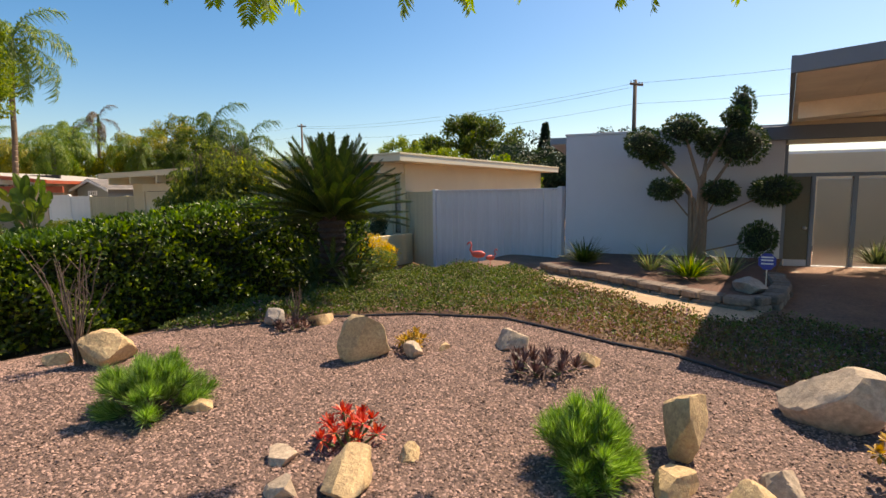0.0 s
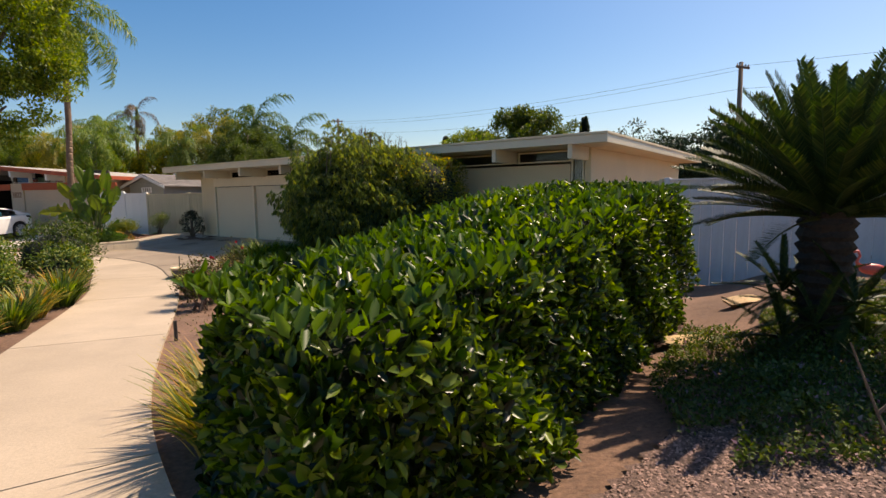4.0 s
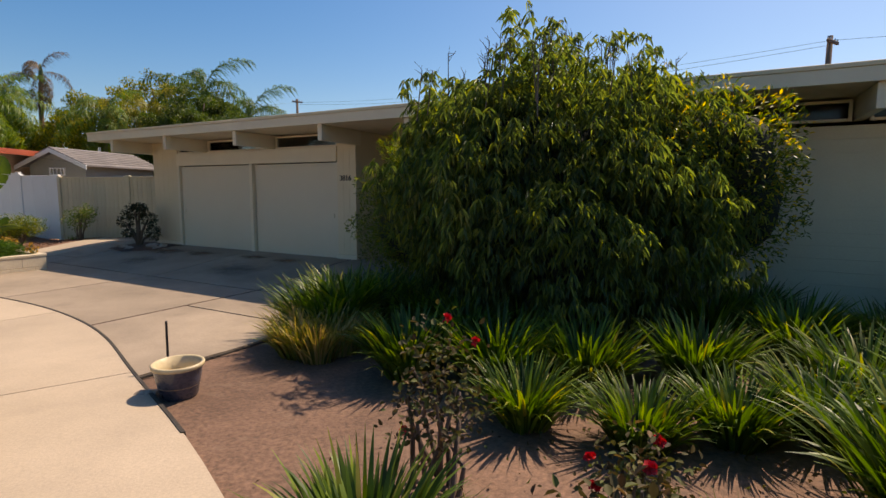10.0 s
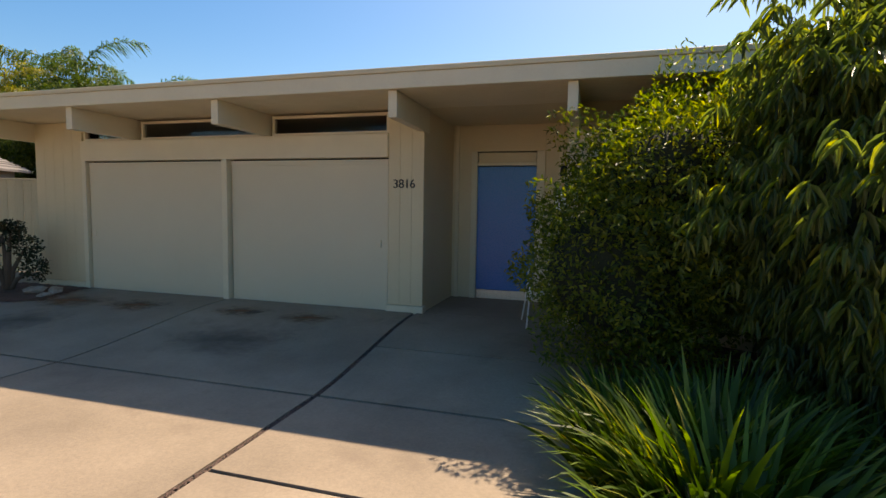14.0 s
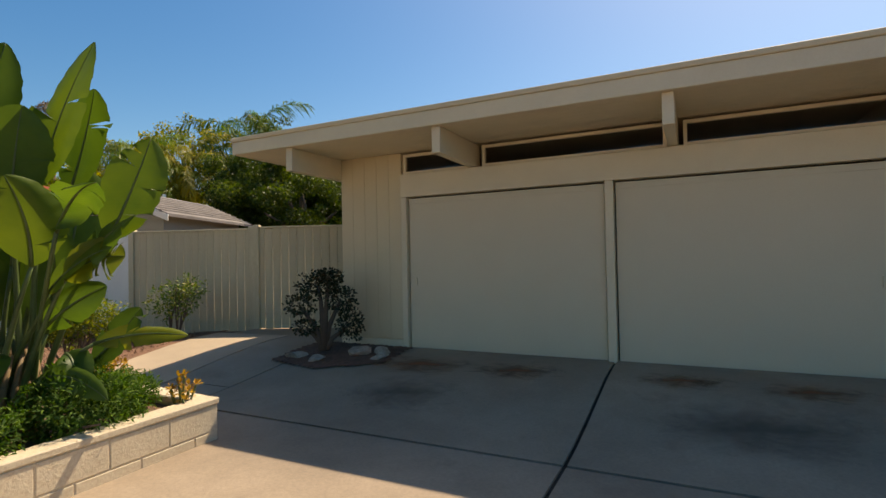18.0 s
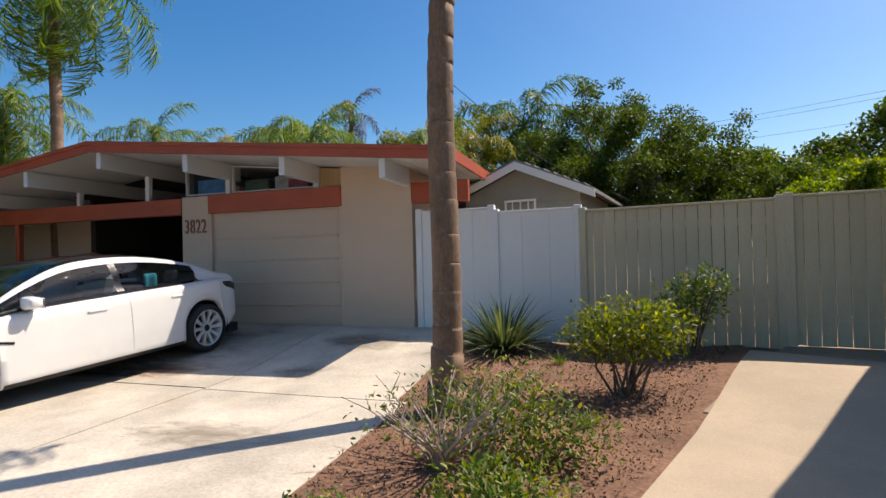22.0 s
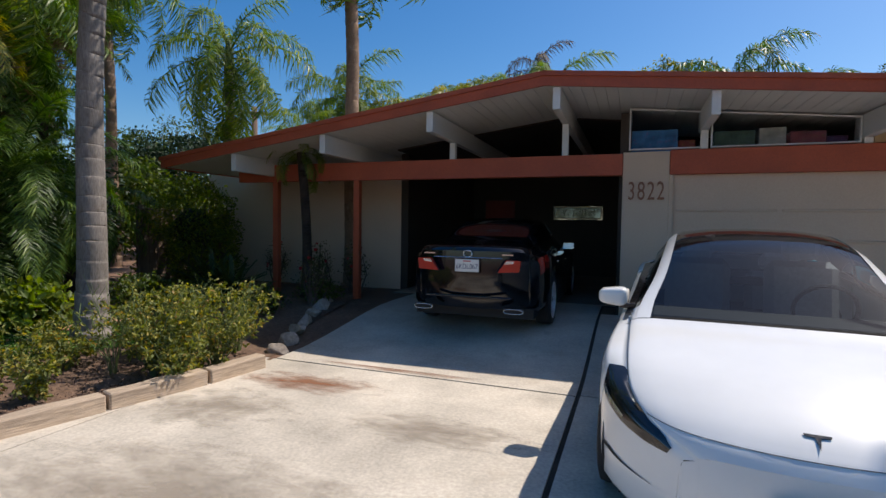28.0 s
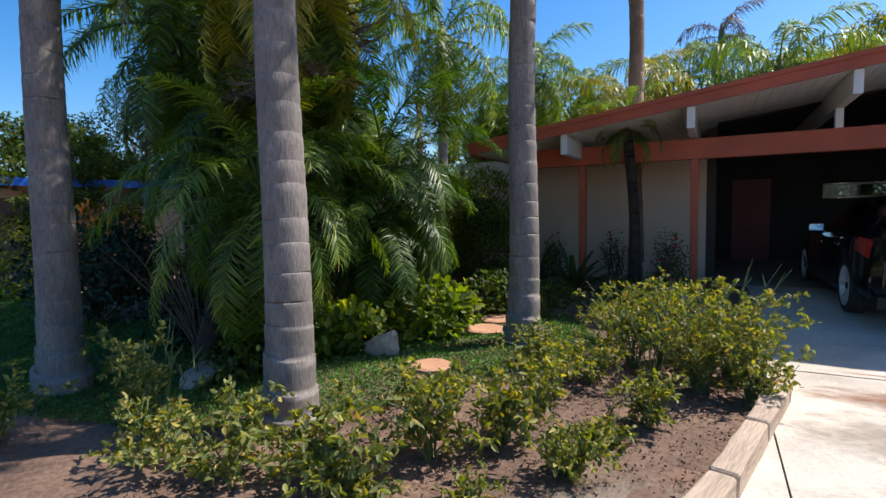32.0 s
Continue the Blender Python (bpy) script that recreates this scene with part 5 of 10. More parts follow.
def inside(px, py, poly):
    c = np.zeros(px.shape, bool)
    for (x0, y0), (x1, y1) in zip(poly, poly[1:] + poly[:1]):
        hit = ((y0 > py) != (y1 > py)) & (px < (x1 - x0) * (py - y0) / (y1 - y0 + 1e-12) + x0)
        c ^= hit
    return c


def patch(name, poly, material, lift, label, category, step=0.12, rough=0.0):
    """A sheet of ground cover inside a rim."""
    p = np.array(poly)
    xs, ys = np.arange(p[:, 0].min() - step, p[:, 0].max() + step, step), np.arange(p[:, 1].min() - step, p[:, 1].max() + step, step)
    x, y = np.meshgrid(xs, ys)
    n, m = x.shape
    z = gz(x, y) + lift + rough * np.sin(x * 9 + np.sin(y * 7)) * np.sin(y * 8)
    i = (np.arange(n - 1)[:, None] * m + np.arange(m - 1)).ravel()
    keep = inside((x[:-1, :-1] + step / 2).ravel(), (y[:-1, :-1] + step / 2).ravel(), poly)
    f = np.c_[i, i + 1, i + 1 + m, i + m][keep]
    ob = link(name, raw(name, np.dstack([x, y, z]).reshape(-1, 3), f, True), material)
    return tagged(ob, label, category, kind="structure")


patch("ground_gravel", RIM, GRAVEL_BASE, 0.012, "fine dark bedding under the pink gravel", "ground")


def pebbles(name, poly, count, size, material, label, lift=0.016):
    p = np.array(poly)
    x, y = rng.uniform(p[:, 0].min(), p[:, 0].max(), count), rng.uniform(p[:, 1].min(), p[:, 1].max(), count)
    ok = inside(x, y, poly)
    x, y = x[ok], y[ok]
    n = len(x)
    s = size * rng.uniform(0.55, 1.25, n)
    base = np.array([(1, 0, 0), (0.3, 0.95, 0), (-0.8, 0.6, 0), (-0.85, -0.5, 0), (0.25, -0.95, 0), (0.1, 0.05, 0.75)])
    v = base[None] * rng.uniform(0.75, 1.2, (n, 6, 1)) * np.array([1, 1, 0.75])
    a = rng.random(n) * 2 * np.pi
    t = rng.normal(0, 0.4, n)
    c, sn = np.cos(a)[:, None], np.sin(a)[:, None]
    vx, vy, vz = v[..., 0], v[..., 1] * rng.uniform(0.6, 1.0, n)[:, None], v[..., 2]
    vz = vz + vx * t[:, None]
    v = np.stack([vx * c - vy * sn, vx * sn + vy * c, vz], -1) * s[:, None, None]
    v += np.stack([x, y, gz(x, y) + lift - 0.004 + s * 0.15], -1)[:, None]
    f = np.array([(0, 1, 5), (1, 2, 5), (2, 3, 5), (3, 4, 5), (4, 0, 5)])
    me = raw(name, v.reshape(-1, 3), (np.arange(n)[:, None, None] * 6 + f).reshape(-1, 3))
    return tagged(link(name, me, material), label, "gravel", kind="stuff")


pebbles("gravel", RIM, 330000, 0.0105, GRAVEL, "loose pink and brown crushed gravel")
pebbles("joint_gravel", [loc(H1, 0.362, -5.0), loc(H1, 0.408, -5.0), loc(H1, 0.408, -0.1), loc(H1, 0.362, -0.1)], 100000, 0.009, GRAVEL_BASE, "small pebbles packed in the driveway joint")

# edging strip
bm = bmesh.new()
tube(bm, [(x, y, g(x, y) + 0.025) for x, y in RIM[3:12]], 0.014, 6)
tagged(part("garden_edging", bm, BLACK_METAL, None, soft=True), "black flexible edging between gravel and ground cover", "edging")


def hedge():
    A, B, C, D = (-4.2, 4.15), (-4.98, 5.12), (-2.6, 9.8), (-0.95, 9.1)
    t = thing("hedge", "dense clipped dark green hedge with glossy leaves", "hedge")
    def lower(u, v):
        p = [(A[i] * (1 - u) + D[i] * u) * (1 - v) + (B[i] * (1 - u) + C[i] * u) * v for i in (0, 1)]
        return p[0], p[1]
    def top(u):
        return 1.36 + 0.38 * smooth(0, 0.75, u)
    n = 38000
    u, v, w = rng.random(n), rng.random(n), rng.random(n)
    side = rng.choice(4, n, p=[0.36, 0.26, 0.13, 0.25])
    depth = 0.12 * rng.random(n) ** 1.5
    v = np.where(side == 0, depth * 0.9, np.where(side == 1, 1 - depth * 0.9, v))
    u = np.where(side == 2, depth * 0.25, u)
    x, y = lower(u, v)
    lo = gz(x, y)
    tz = top(u) - 0.13 * (2 * v - 1) ** 4 - 0.12 * (1 - smooth(0, 0.06, u))
    z = np.where(side == 3, tz - depth * 0.8 + 0.05 * rng.random(n) ** 3, lo + 0.04 + (tz - lo - 0.02) * w)
    bulge = 0.05 * np.sin(u * 23 + z * 5) + 0.04 * np.sin(z * 9 + u * 40)
    al = np.array([D[0] - A[0], D[1] - A[1]]) / math.hypot(D[0] - A[0], D[1] - A[1])
    nr = np.array([al[1], -al[0]])
    o = np.zeros((n, 3))
    o[side == 0] = [*nr, 0.25]
    o[side == 1] = [*-nr, 0.25]
    o[side == 2] = [*-al, 0.25]
    o[side == 3] = [0, 0, 1]
    p = np.stack([x, y, z], -1) + o * bulge[:, None]
    ax = unit(o * 0.55 + rand_dir(n) * 0.8 + np.array([0, 0, 0.35]))
    L = 0.07 * rng.uniform(0.6, 1.25, n)
    link("foliage", leaves("foliage", p, ax, L, L * 0.55, unit(o + rand_dir(n) * 0.7), True, 0.15), HEDGE_GREEN, t)
    # bright new shoots along the top
    m = 750
    uu, vv = rng.random(m) ** 1.4, rng.random(m)
    x, y = lower(uu, vv)
    p = np.stack([x, y, top(uu)], -1)
    p = np.repeat(p, 5, 0) + rng.normal(0, 0.02, (m * 5, 3))
    ax = unit(rand_dir(m * 5) * 0.8 + np.array([0, 0, 0.9]))
    link("shoot_growth", leaves("shoot_growth", p, ax, 0.09, 0.037, None, True, 0.1), leafy("new_shoot_leaf", [(0, (0.04, 0.085, 0.010)), (1, (0.11, 0.18, 0.022))], 0.4, 0.35), t, "fresh light green shoots")
    # plain block behind the leaves, near-black to paint the hedge's inner shade
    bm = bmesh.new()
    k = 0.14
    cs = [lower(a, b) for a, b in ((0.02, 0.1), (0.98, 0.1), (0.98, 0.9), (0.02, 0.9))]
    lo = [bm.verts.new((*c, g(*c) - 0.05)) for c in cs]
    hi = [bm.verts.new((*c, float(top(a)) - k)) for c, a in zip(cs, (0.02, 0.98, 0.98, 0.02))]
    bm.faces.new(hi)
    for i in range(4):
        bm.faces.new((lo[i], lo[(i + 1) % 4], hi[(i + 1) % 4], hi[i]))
    part("shade_core", bm, surface("hedge_inner_shade", (0.012, 0.016, 0.007), 0.95, big=12, fine=70, var=0.5, grain=0.5, bump=1.0), t, "dark core coloured as shaded inner twigs")


hedge()


def cycad(x, y):
    z = g(x, y)
    t = thing("cycad", "sago palm with stout dark trunk and stiff arching fronds", "cycad", Matrix.Translation((x, y, z)))
    bm = bmesh.new()
    pts, rad = [], []
    for i in range(27):
        pts.append((0, 0, i * 0.042 - 0.03))
        rad.append(0.125 + 0.03 * (i % 2) + 0.035 * smooth(4, 20, i))
    tube(bm, pts, rad, 18)
    for v in bm.verts:
        v.co += v.co.normalized() * 0.03 * noise.noise(v.co * 14)
    part("trunk", bm, SHAGGY, t, "shaggy dark brown trunk")
    r = np.random.default_rng(3)
    for i in range(124):
        f = (i + 0.5) / 124
        tilt = 84 - 82 * f ** 1.1 + r.uniform(-5, 5)
        m = Matrix.Translation((0, 0, 1.06 - 0.08 * f)) @ pose(0, 0, 0, 0, 0, i * 137.5 + r.uniform(-9, 9)) @ pose(0.08, 0, 0, 0, -tilt + 16, 0) @ Matrix.Scale(r.uniform(0.9, 1.1), 4)
        link("frond", FRONDS["cycad"][i % 3], CYCAD_GREEN, t, "", m)
    for k in range(9):
        a = k * 0.9 + 0.4
        for j in range(12):
            m = Matrix.Translation((0.26 * math.cos(a), 0.26 * math.sin(a), 0.08 + 0.16 * (k % 3))) @ pose(0, 0, 0, 0, 0, j * 137 + k * 30) @ pose(0, 0, 0, 0, -(70 - 9 * j) + 20, 0) @ Matrix.Scale(0.5, 4)
            link("pup_frond", FRONDS["cycad"][j % 3], CYCAD_GREEN, t, "", m)


cycad(-1.1, 6.68)

# boulders in the gravel
for i, (x, y, a, b, c, mt, tn, sk, lb) in enumerate((
        (-0.27, 4.12, 0.22, 0.18, 0.24, ROCK, 20, 0.2, "upright tan sandstone boulder"), (-2.36, 4.06, 0.27, 0.2, 0.17, ROCK, 12, 0.22, "cracked orange-brown boulder in gravel"),
        (-2.82, 4.12, 0.15, 0.12, 0.09, ROCK, 10, 0.3, "low tan garden stone"), (-0.1, 2.32, 0.2, 0.16, 0.14, ROCK, 60, 0.25, "rounded yellow sandstone garden boulder"),
        (-0.5, 2.62, 0.13, 0.1, 0.07, ROCK_BUFF, 20, 0.3, "flat grey garden stone"), (-0.42, 2.3, 0.12, 0.1, 0.08, ROCK_BUFF, 0, 0.25, "pale grey garden stone"), (0.17, 2.62, 0.09, 0.08, 0.06, ROCK, 50, 0.25, "small tan stone in gravel"),
        (1.63, 2.62, 0.19, 0.15, 0.28, ROCK, 100, 0.15, "pointed upright sandstone boulder"), (1.45, 2.3, 0.17, 0.13, 0.12, ROCK, 15, 0.25, "rounded tan boulder in gravel"), (1.62, 2.02, 0.19, 0.14, 0.13, ROCK, 75, 0.25, "rounded tan boulder in gravel"),
        (1.9, 2.25, 0.15, 0.13, 0.11, ROCK_BUFF, 30, 0.25, "grey-brown stone in gravel"), (2.72, 2.95, 0.45, 0.3, 0.24, ROCK_BUFF, 150, 0.25, "large tan sandstone boulder"),
        (0.95, 4.32, 0.22, 0.16, 0.12, ROCK_BUFF, 10, 0.3, "pinkish grey rounded stone"), (1.5, 3.9, 0.12, 0.1, 0.09, ROCK, 10, 0.3, "small tan stone in gravel"), (0.12, 4.14, 0.12, 0.1, 0.09, ROCK_BUFF, 0, 0.25, "small brown garden stone"),
        (0.36, 4.3, 0.08, 0.06, 0.05, ROCK, 70, 0.3, "small pale garden stone"), (-1.35, 5.05, 0.13, 0.11, 0.12, ROCK_GREY, 30, 0.2, "grey upright garden stone"), (-0.88, 5.05, 0.16, 0.12, 0.1, ROCK, 60, 0.25, "pale tan garden stone"),
        (-1.22, 3.2, 0.1, 0.08, 0.07, ROCK, 30, 0.3, "small tan stone in gravel"), (-1.5, 7.75, 0.33, 0.22, 0.06, ROCK, 20, 0.3, "flat tan stepping boulder"), (-0.3, 9.2, 0.3, 0.2, 0.1, ROCK, 20, 0.3, "flat tan boulder in soil"))):
    rock(x, y, a, b, c, mt, i + 1, tn, sk, lb)


def needle_ball(x, y, h, r, n, label):
    """A young pine: upright tufts of long needles."""
    t = thing("dwarf_pine", label, "pine", Matrix.Translation((x, y, g(x, y))))
    k = 64
    d = rand_dir(k, 0.9)
    d[:, 2] = np.abs(d[:, 2])
    tips = d * np.array([r, r, h]) * rng.uniform(0.5, 1.0, (k, 1))
    bm = bmesh.new()
    for e in tips:
        tube(bm, [(0, 0, 0), e * np.array([0.6, 0.6, 0.35]), e], [0.009, 0.007, 0.004], 5)
    tagged(part("woody_base", bm, BARK, t), kind="stuff")
    m = n // k
    f = rng.uniform(0.6, 1.0, (k, m, 1))
    b = tips[:, None] * f
    ax = unit(unit(tips)[:, None] * 0.7 + np.array([0, 0, 0.6]) + rng.normal(0, 0.35, (k, m, 3)))
    link("needle_mass", leaves("needle_mass", b.reshape(-1, 3), ax.reshape(-1, 3), 0.13, 0.005, None, False, 0.05, 0.0), NEEDLE, t)


needle_ball(-1.55, 3.2, 0.34, 0.36, 15000, "bright green dwarf pine tuft in gravel")
needle_ball(1.1, 2.5, 0.34, 0.27, 13000, "bright green dwarf pine tuft in gravel")


def rosette_plant(name, label, x, y, heads, n, size, width, material, spread, height, category="succulent"):
    t = thing(name, label, category, Matrix.Translation((x, y, g(x, y))))
    for i in range(heads):
        a, r = i * 2.4, spread * math.sqrt((i + 0.3) / heads)
        h = height * random.uniform(0.5, 1.0) * (1 - 0.4 * r / max(spread, 0.01))
        d = rand_dir(n, 0.7)
        c = np.array([r * math.cos(a), r * math.sin(a), h])
        L = size * rng.uniform(0.7, 1.1, n)
        head = link("rosette", leaves("rosette", np.tile(c, (n, 1)) + d * 0.01, d, L, L * width, unit(np.array([0, 0, 1.0]) + rng.normal(0, 0.1, (n, 3))), True, -0.12, 0.25), material, t)
        tagged(head, kind="stuff")
        bm = bmesh.new()
        tube(bm, [(r * 0.3 * math.cos(a), r * 0.3 * math.sin(a), -0.02), tuple(c)], 0.008, 5)
        part("stem", bm, STEM, t)


rosette_plant("fire_stick_succulent", "bright coral red succulent with knobbly stems", -0.18, 2.78, 14, 22, 0.06, 0.35, RED_SUCC, 0.17, 0.2)
rosette_plant("bromeliad", "dark bronze spiky succulent cluster", 1.1, 3.78, 15, 34, 0.11, 0.16, DARK_SUCC, 0.27, 0.12)
rosette_plant("jade_plant", "orange tinted jade plant beside a boulder", 2.62, 2.3, 16, 20, 0.055, 0.5, ORANGE_SUCC, 0.18, 0.33)
rosette_plant("succulent", "golden brown succulent beside the boulder", 0.08, 4.32, 12, 16, 0.06, 0.4, ORANGE_SUCC, 0.13, 0.16)
rosette_plant("succulent", "dusky pink rosette succulents between stones", -1.12, 4.92, 9, 16, 0.08, 0.45, DARK_SUCC, 0.2, 0.06)


def twig_plant(x, y, h, n, spread, label, material=TWIG, name="bare_shrub", thick=1.0):
    t = thing(name, label, "shrub", Matrix.Translation((x, y, g(x, y))))
    for i in range(n):
        bm = bmesh.new()
        a = i * 2.4 + random.uniform(-0.4, 0.4)
        k = spread * random.uniform(0.3, 1.0)
        hh = h * random.uniform(0.65, 1.05)
        p = [Vector((0.02 * math.cos(a), 0.02 * math.sin(a), -0.03))]
        for j in range(1, 6):
            f = j / 5
            p.append(Vector((k * f ** 1.4 * math.cos(a) + random.uniform(-0.015, 0.015), k * f ** 1.4 * math.sin(a) + random.uniform(-0.015, 0.015), hh * f)))
        tube(bm, p, [w * thick for w in (0.011, 0.010, 0.008, 0.0065, 0.005, 0.003)], 6)
        for j in (3, 4):
            q = p[j] + Vector((random.uniform(-0.08, 0.08), random.uniform(-0.08, 0.08), random.uniform(0.08, 0.16)))
            tube(bm, [p[j], q], [0.005, 0.002], 5)
        part("branch", bm, material, t)
    return t


twig_plant(-2.6, 4.02, 0.95, 17, 0.32, "leafless brown shrub with upright twigs", BARK, thick=0.75)
twig_plant(-1.12, 5.0, 0.38, 6, 0.12, "small dead flower stalks", BARK)

# ground cover beyond the gravel
COVER = [(4.3, 2.9), (3.3, 3.0), (2.55, 3.62), (2.25, 4.1), (1.85, 4.4), (1.45, 4.8), (0.98, 5.2), (0.04, 5.4), (-0.9, 5.3), (-1.9, 5.0), (-2.6, 5.1), (-1.6, 6.6), (-0.6, 8.2), (0.9, 8.5), (1.75, 7.7), (1.8, 6.95), (2.35, 6.1), (2.6, 5.5), (2.95, 5.0), (3.45, 4.9), (3.9, 4.9), (4.6, 4.1)]


def cover(name, poly, n, h, size, material, label, dens=None, category="ground cover"):
    p = np.array(poly)
    x, y = rng.uniform(p[:, 0].min(), p[:, 0].max(), n), rng.uniform(p[:, 1].min(), p[:, 1].max(), n)
    ok = inside(x, y, poly)
    if dens is not None:
        ok &= rng.random(n) < dens(x, y)
    x, y = x[ok], y[ok]
    top = h * (0.45 + 0.55 * np.sin(x * 3.7 + np.sin(y * 2.9)) ** 2) * (0.6 + 0.4 * np.sin(y * 5.3 + x) ** 2)
    z = gz(x, y) + 0.02 + top * rng.random(len(x)) ** 0.6
    b = np.stack([x, y, z], -1)
    L = size * rng.uniform(0.6, 1.3, len(x))
    me = leaves(name, b, rand_dir(len(x), 0.5), L, L * 0.5, None, False, 0.2)
    return tagged(link(name, me, material), label, category, kind="stuff")


rust = lambda x, y: smooth(0.2, 2.3, x + 0.5 * (5.5 - y) + 0.5 * np.sin(x * 4 + y * 3))
cover("ground_cover", COVER, 210000, 0.17, 0.032, COVER_GREEN, "low green flowering ground cover", lambda x, y: 1 - 0.8 * rust(x, y))
cover("ground_cover", COVER, 150000, 0.11, 0.03, COVER_RUST, "dry rust-brown ground cover", rust)
patch("ground_litter", COVER, SOIL, 0.006, "brown soil and litter under the ground cover", "ground")
cover("hedge_foot_weeds", [(-2.6, 5.6), (-1.9, 5.5), (-1.2, 6.4), (-1.3, 8.4), (-2.4, 6.6)], 14000, 0.12, 0.035, COVER_GREEN, "sparse green weeds at the foot of the hedge")

# sandy path and raised bed of stacked stones before the stucco wall
patch("path_sand", [(1.5, 7.9), (1.84, 7.0), (2.4, 6.15), (2.63, 5.55), (2.96, 5.05), (3.4, 4.95), (3.75, 5.3), (3.3, 5.8), (2.95, 6.35), (2.5, 7.2), (2.0, 8.2)], surface("sandy_path", (0.44, 0.30, 0.185), 0.9, big=1.5, fine=50, var=0.15, grain=0.3, bump=0.4), 0.02, "pale sandy garden path", "path", 0.05)
STONE_WALL = surface("stacked_brown_stone", (0.20, 0.15, 0.115), 0.9, big=4, fine=30, var=0.2, grain=0.3, bump=0.6, vary=0.25)


def stacked_wall():
    rim = [(1.95, 8.3), (2.1, 7.75), (2.5, 7.15), (2.95, 6.3), (3.3, 5.75), (3.62, 5.42), (4.0, 5.6), (4.5, 6.2), (4.85, 6.9)]
    t = thing("retaining_wall", "low curved retaining wall of stacked brown stones", "wall")
    p = np.array(rim)
    seg = np.r_[0, np.cumsum(np.hypot(*np.diff(p, axis=0).T))]
    r = random.Random(5)
    for c in range(2):
        s = 0.12 * c
        while s < seg[-1]:
            w = r.uniform(0.2, 0.32)
            x, y = np.interp(s + w / 2, seg, p[:, 0]), np.interp(s + w / 2, seg, p[:, 1])
            x2, y2 = np.interp(s + w / 2 + 0.05, seg, p[:, 0]), np.interp(s + w / 2 + 0.05, seg, p[:, 1])
            bm = boxed(-w / 2 + 0.006, w / 2 - 0.006, -0.1, 0.1, 0, 0.085, bevel=0.016)
            for v in bm.verts:
                v.co += Vector((r.uniform(-1, 1), r.uniform(-1, 1), r.uniform(-1, 1))) * 0.007
            part("stone", bm, STONE_WALL, t, m=pose(x, y, g(x, y) - 0.03 + 0.088 * c, 0, 0, math.degrees(math.atan2(y2 - y, x2 - x))))
            s += w
    bm = bmesh.new()
    pts = [(x + 0.05, y + 0.08, g(x, y) + 0.1) for x, y in rim] + [(5.9, 8.35, g(5.9, 8.35) + 0.14), (2.75, 9.6, g(2.75, 9.6) + 0.14)]
    bm.faces.new([bm.verts.new(q) for q in pts])
    part("bed_soil", bm, MULCH, t, "dark bark mulch")


stacked_wall()


def topiary(x, y):
    z = g(x, y) + 0.1
    t = thing("topiary_juniper", "cloud-pruned juniper with pom-pom foliage on bare trunks", "tree", Matrix.Translation((x, y, z)))
    ux, uy = 0.96, -0.28
    balls = [(-0.87, 1.95, 0.33, 0.27), (-0.62, 1.74, 0.27, 0.22), (-0.27, 2.15, 0.35, 0.25), (-0.5, 1.2, 0.3, 0.18), (0.13, 1.94, 0.22, 0.24), (0.58, 1.89, 0.41, 0.36), (0.45, 2.3, 0.2, 0.16), (0.6, 2.46, 0.19, 0.34),
             (0.3, 1.14, 0.3, 0.2), (1.08, 1.15, 0.38, 0.24), (0.87, 0.39, 0.29, 0.29)]
    for i, (s, h, r, rz) in enumerate(balls):
        r, rz = r * 0.88, rz * 0.92
        d = random.uniform(-0.15, 0.15)
        c = np.array([s * ux - d * uy, s * uy + d * ux, h])
        n = int(5200 * r)
        o = rand_dir(n)
        k = 0.80 + 0.22 * rng.random(n)
        k *= 1 + 0.07 * np.sin(o[:, 0] * 6 + i) * np.sin(o[:, 2] * 5)
        p = c + o * np.array([r, r, rz]) * k[:, None]
        L = 0.06 * rng.uniform(0.6, 1.2, n)
        pom = link("foliage_ball", leaves("foliage_ball", p, unit(o + rand_dir(n) * 0.7), L, L * 0.35, None, False, 0.1), TOPIARY, t)
        # dark ball under the leaves paints the shade inside each pom-pom
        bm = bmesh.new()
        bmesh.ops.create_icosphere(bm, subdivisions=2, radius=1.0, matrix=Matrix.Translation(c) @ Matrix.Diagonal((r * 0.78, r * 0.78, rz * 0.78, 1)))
        part("shade_core", bm, TOPIARY_SHADE, t, "dark core coloured as shaded inner twigs", True)
        foot = Vector(((i % 3 - 1) * 0.09 * ux, (i % 3 - 1) * 0.09 * uy, -0.1))
        e = Vector(c)
        bm = bmesh.new()
        mid = foot.lerp(e, 0.62) + Vector((-(e.x) * 0.5, -(e.y) * 0.5, -0.02))
        rr = 0.045 if h > 1.7 else 0.022
        tube(bm, [foot, foot.lerp(mid, 0.5), mid, e], [rr, rr * 0.85, rr * 0.7, rr * 0.4], 9)
        part("trunk", bm, JUNIPER_BARK, t, soft=True)


TOPIARY = leafy("juniper_leaf", [(0, (0.02, 0.045, 0.015)), (0.6, (0.045, 0.085, 0.025)), (1, (0.12, 0.16, 0.04))], 0.6, 0.1)
TOPIARY_SHADE = surface("juniper_inner_shade", (0.02, 0.03, 0.012), 0.95, big=9, fine=60, var=0.4, grain=0.5, bump=1.0)
JUNIPER_BARK = surface("juniper_bark", (0.28, 0.19, 0.13), 0.9, big=5, fine=30, var=0.25, grain=0.35, bump=0.6, stretch=(3, 3, 0.4))
topiary(4.5, 8.35)

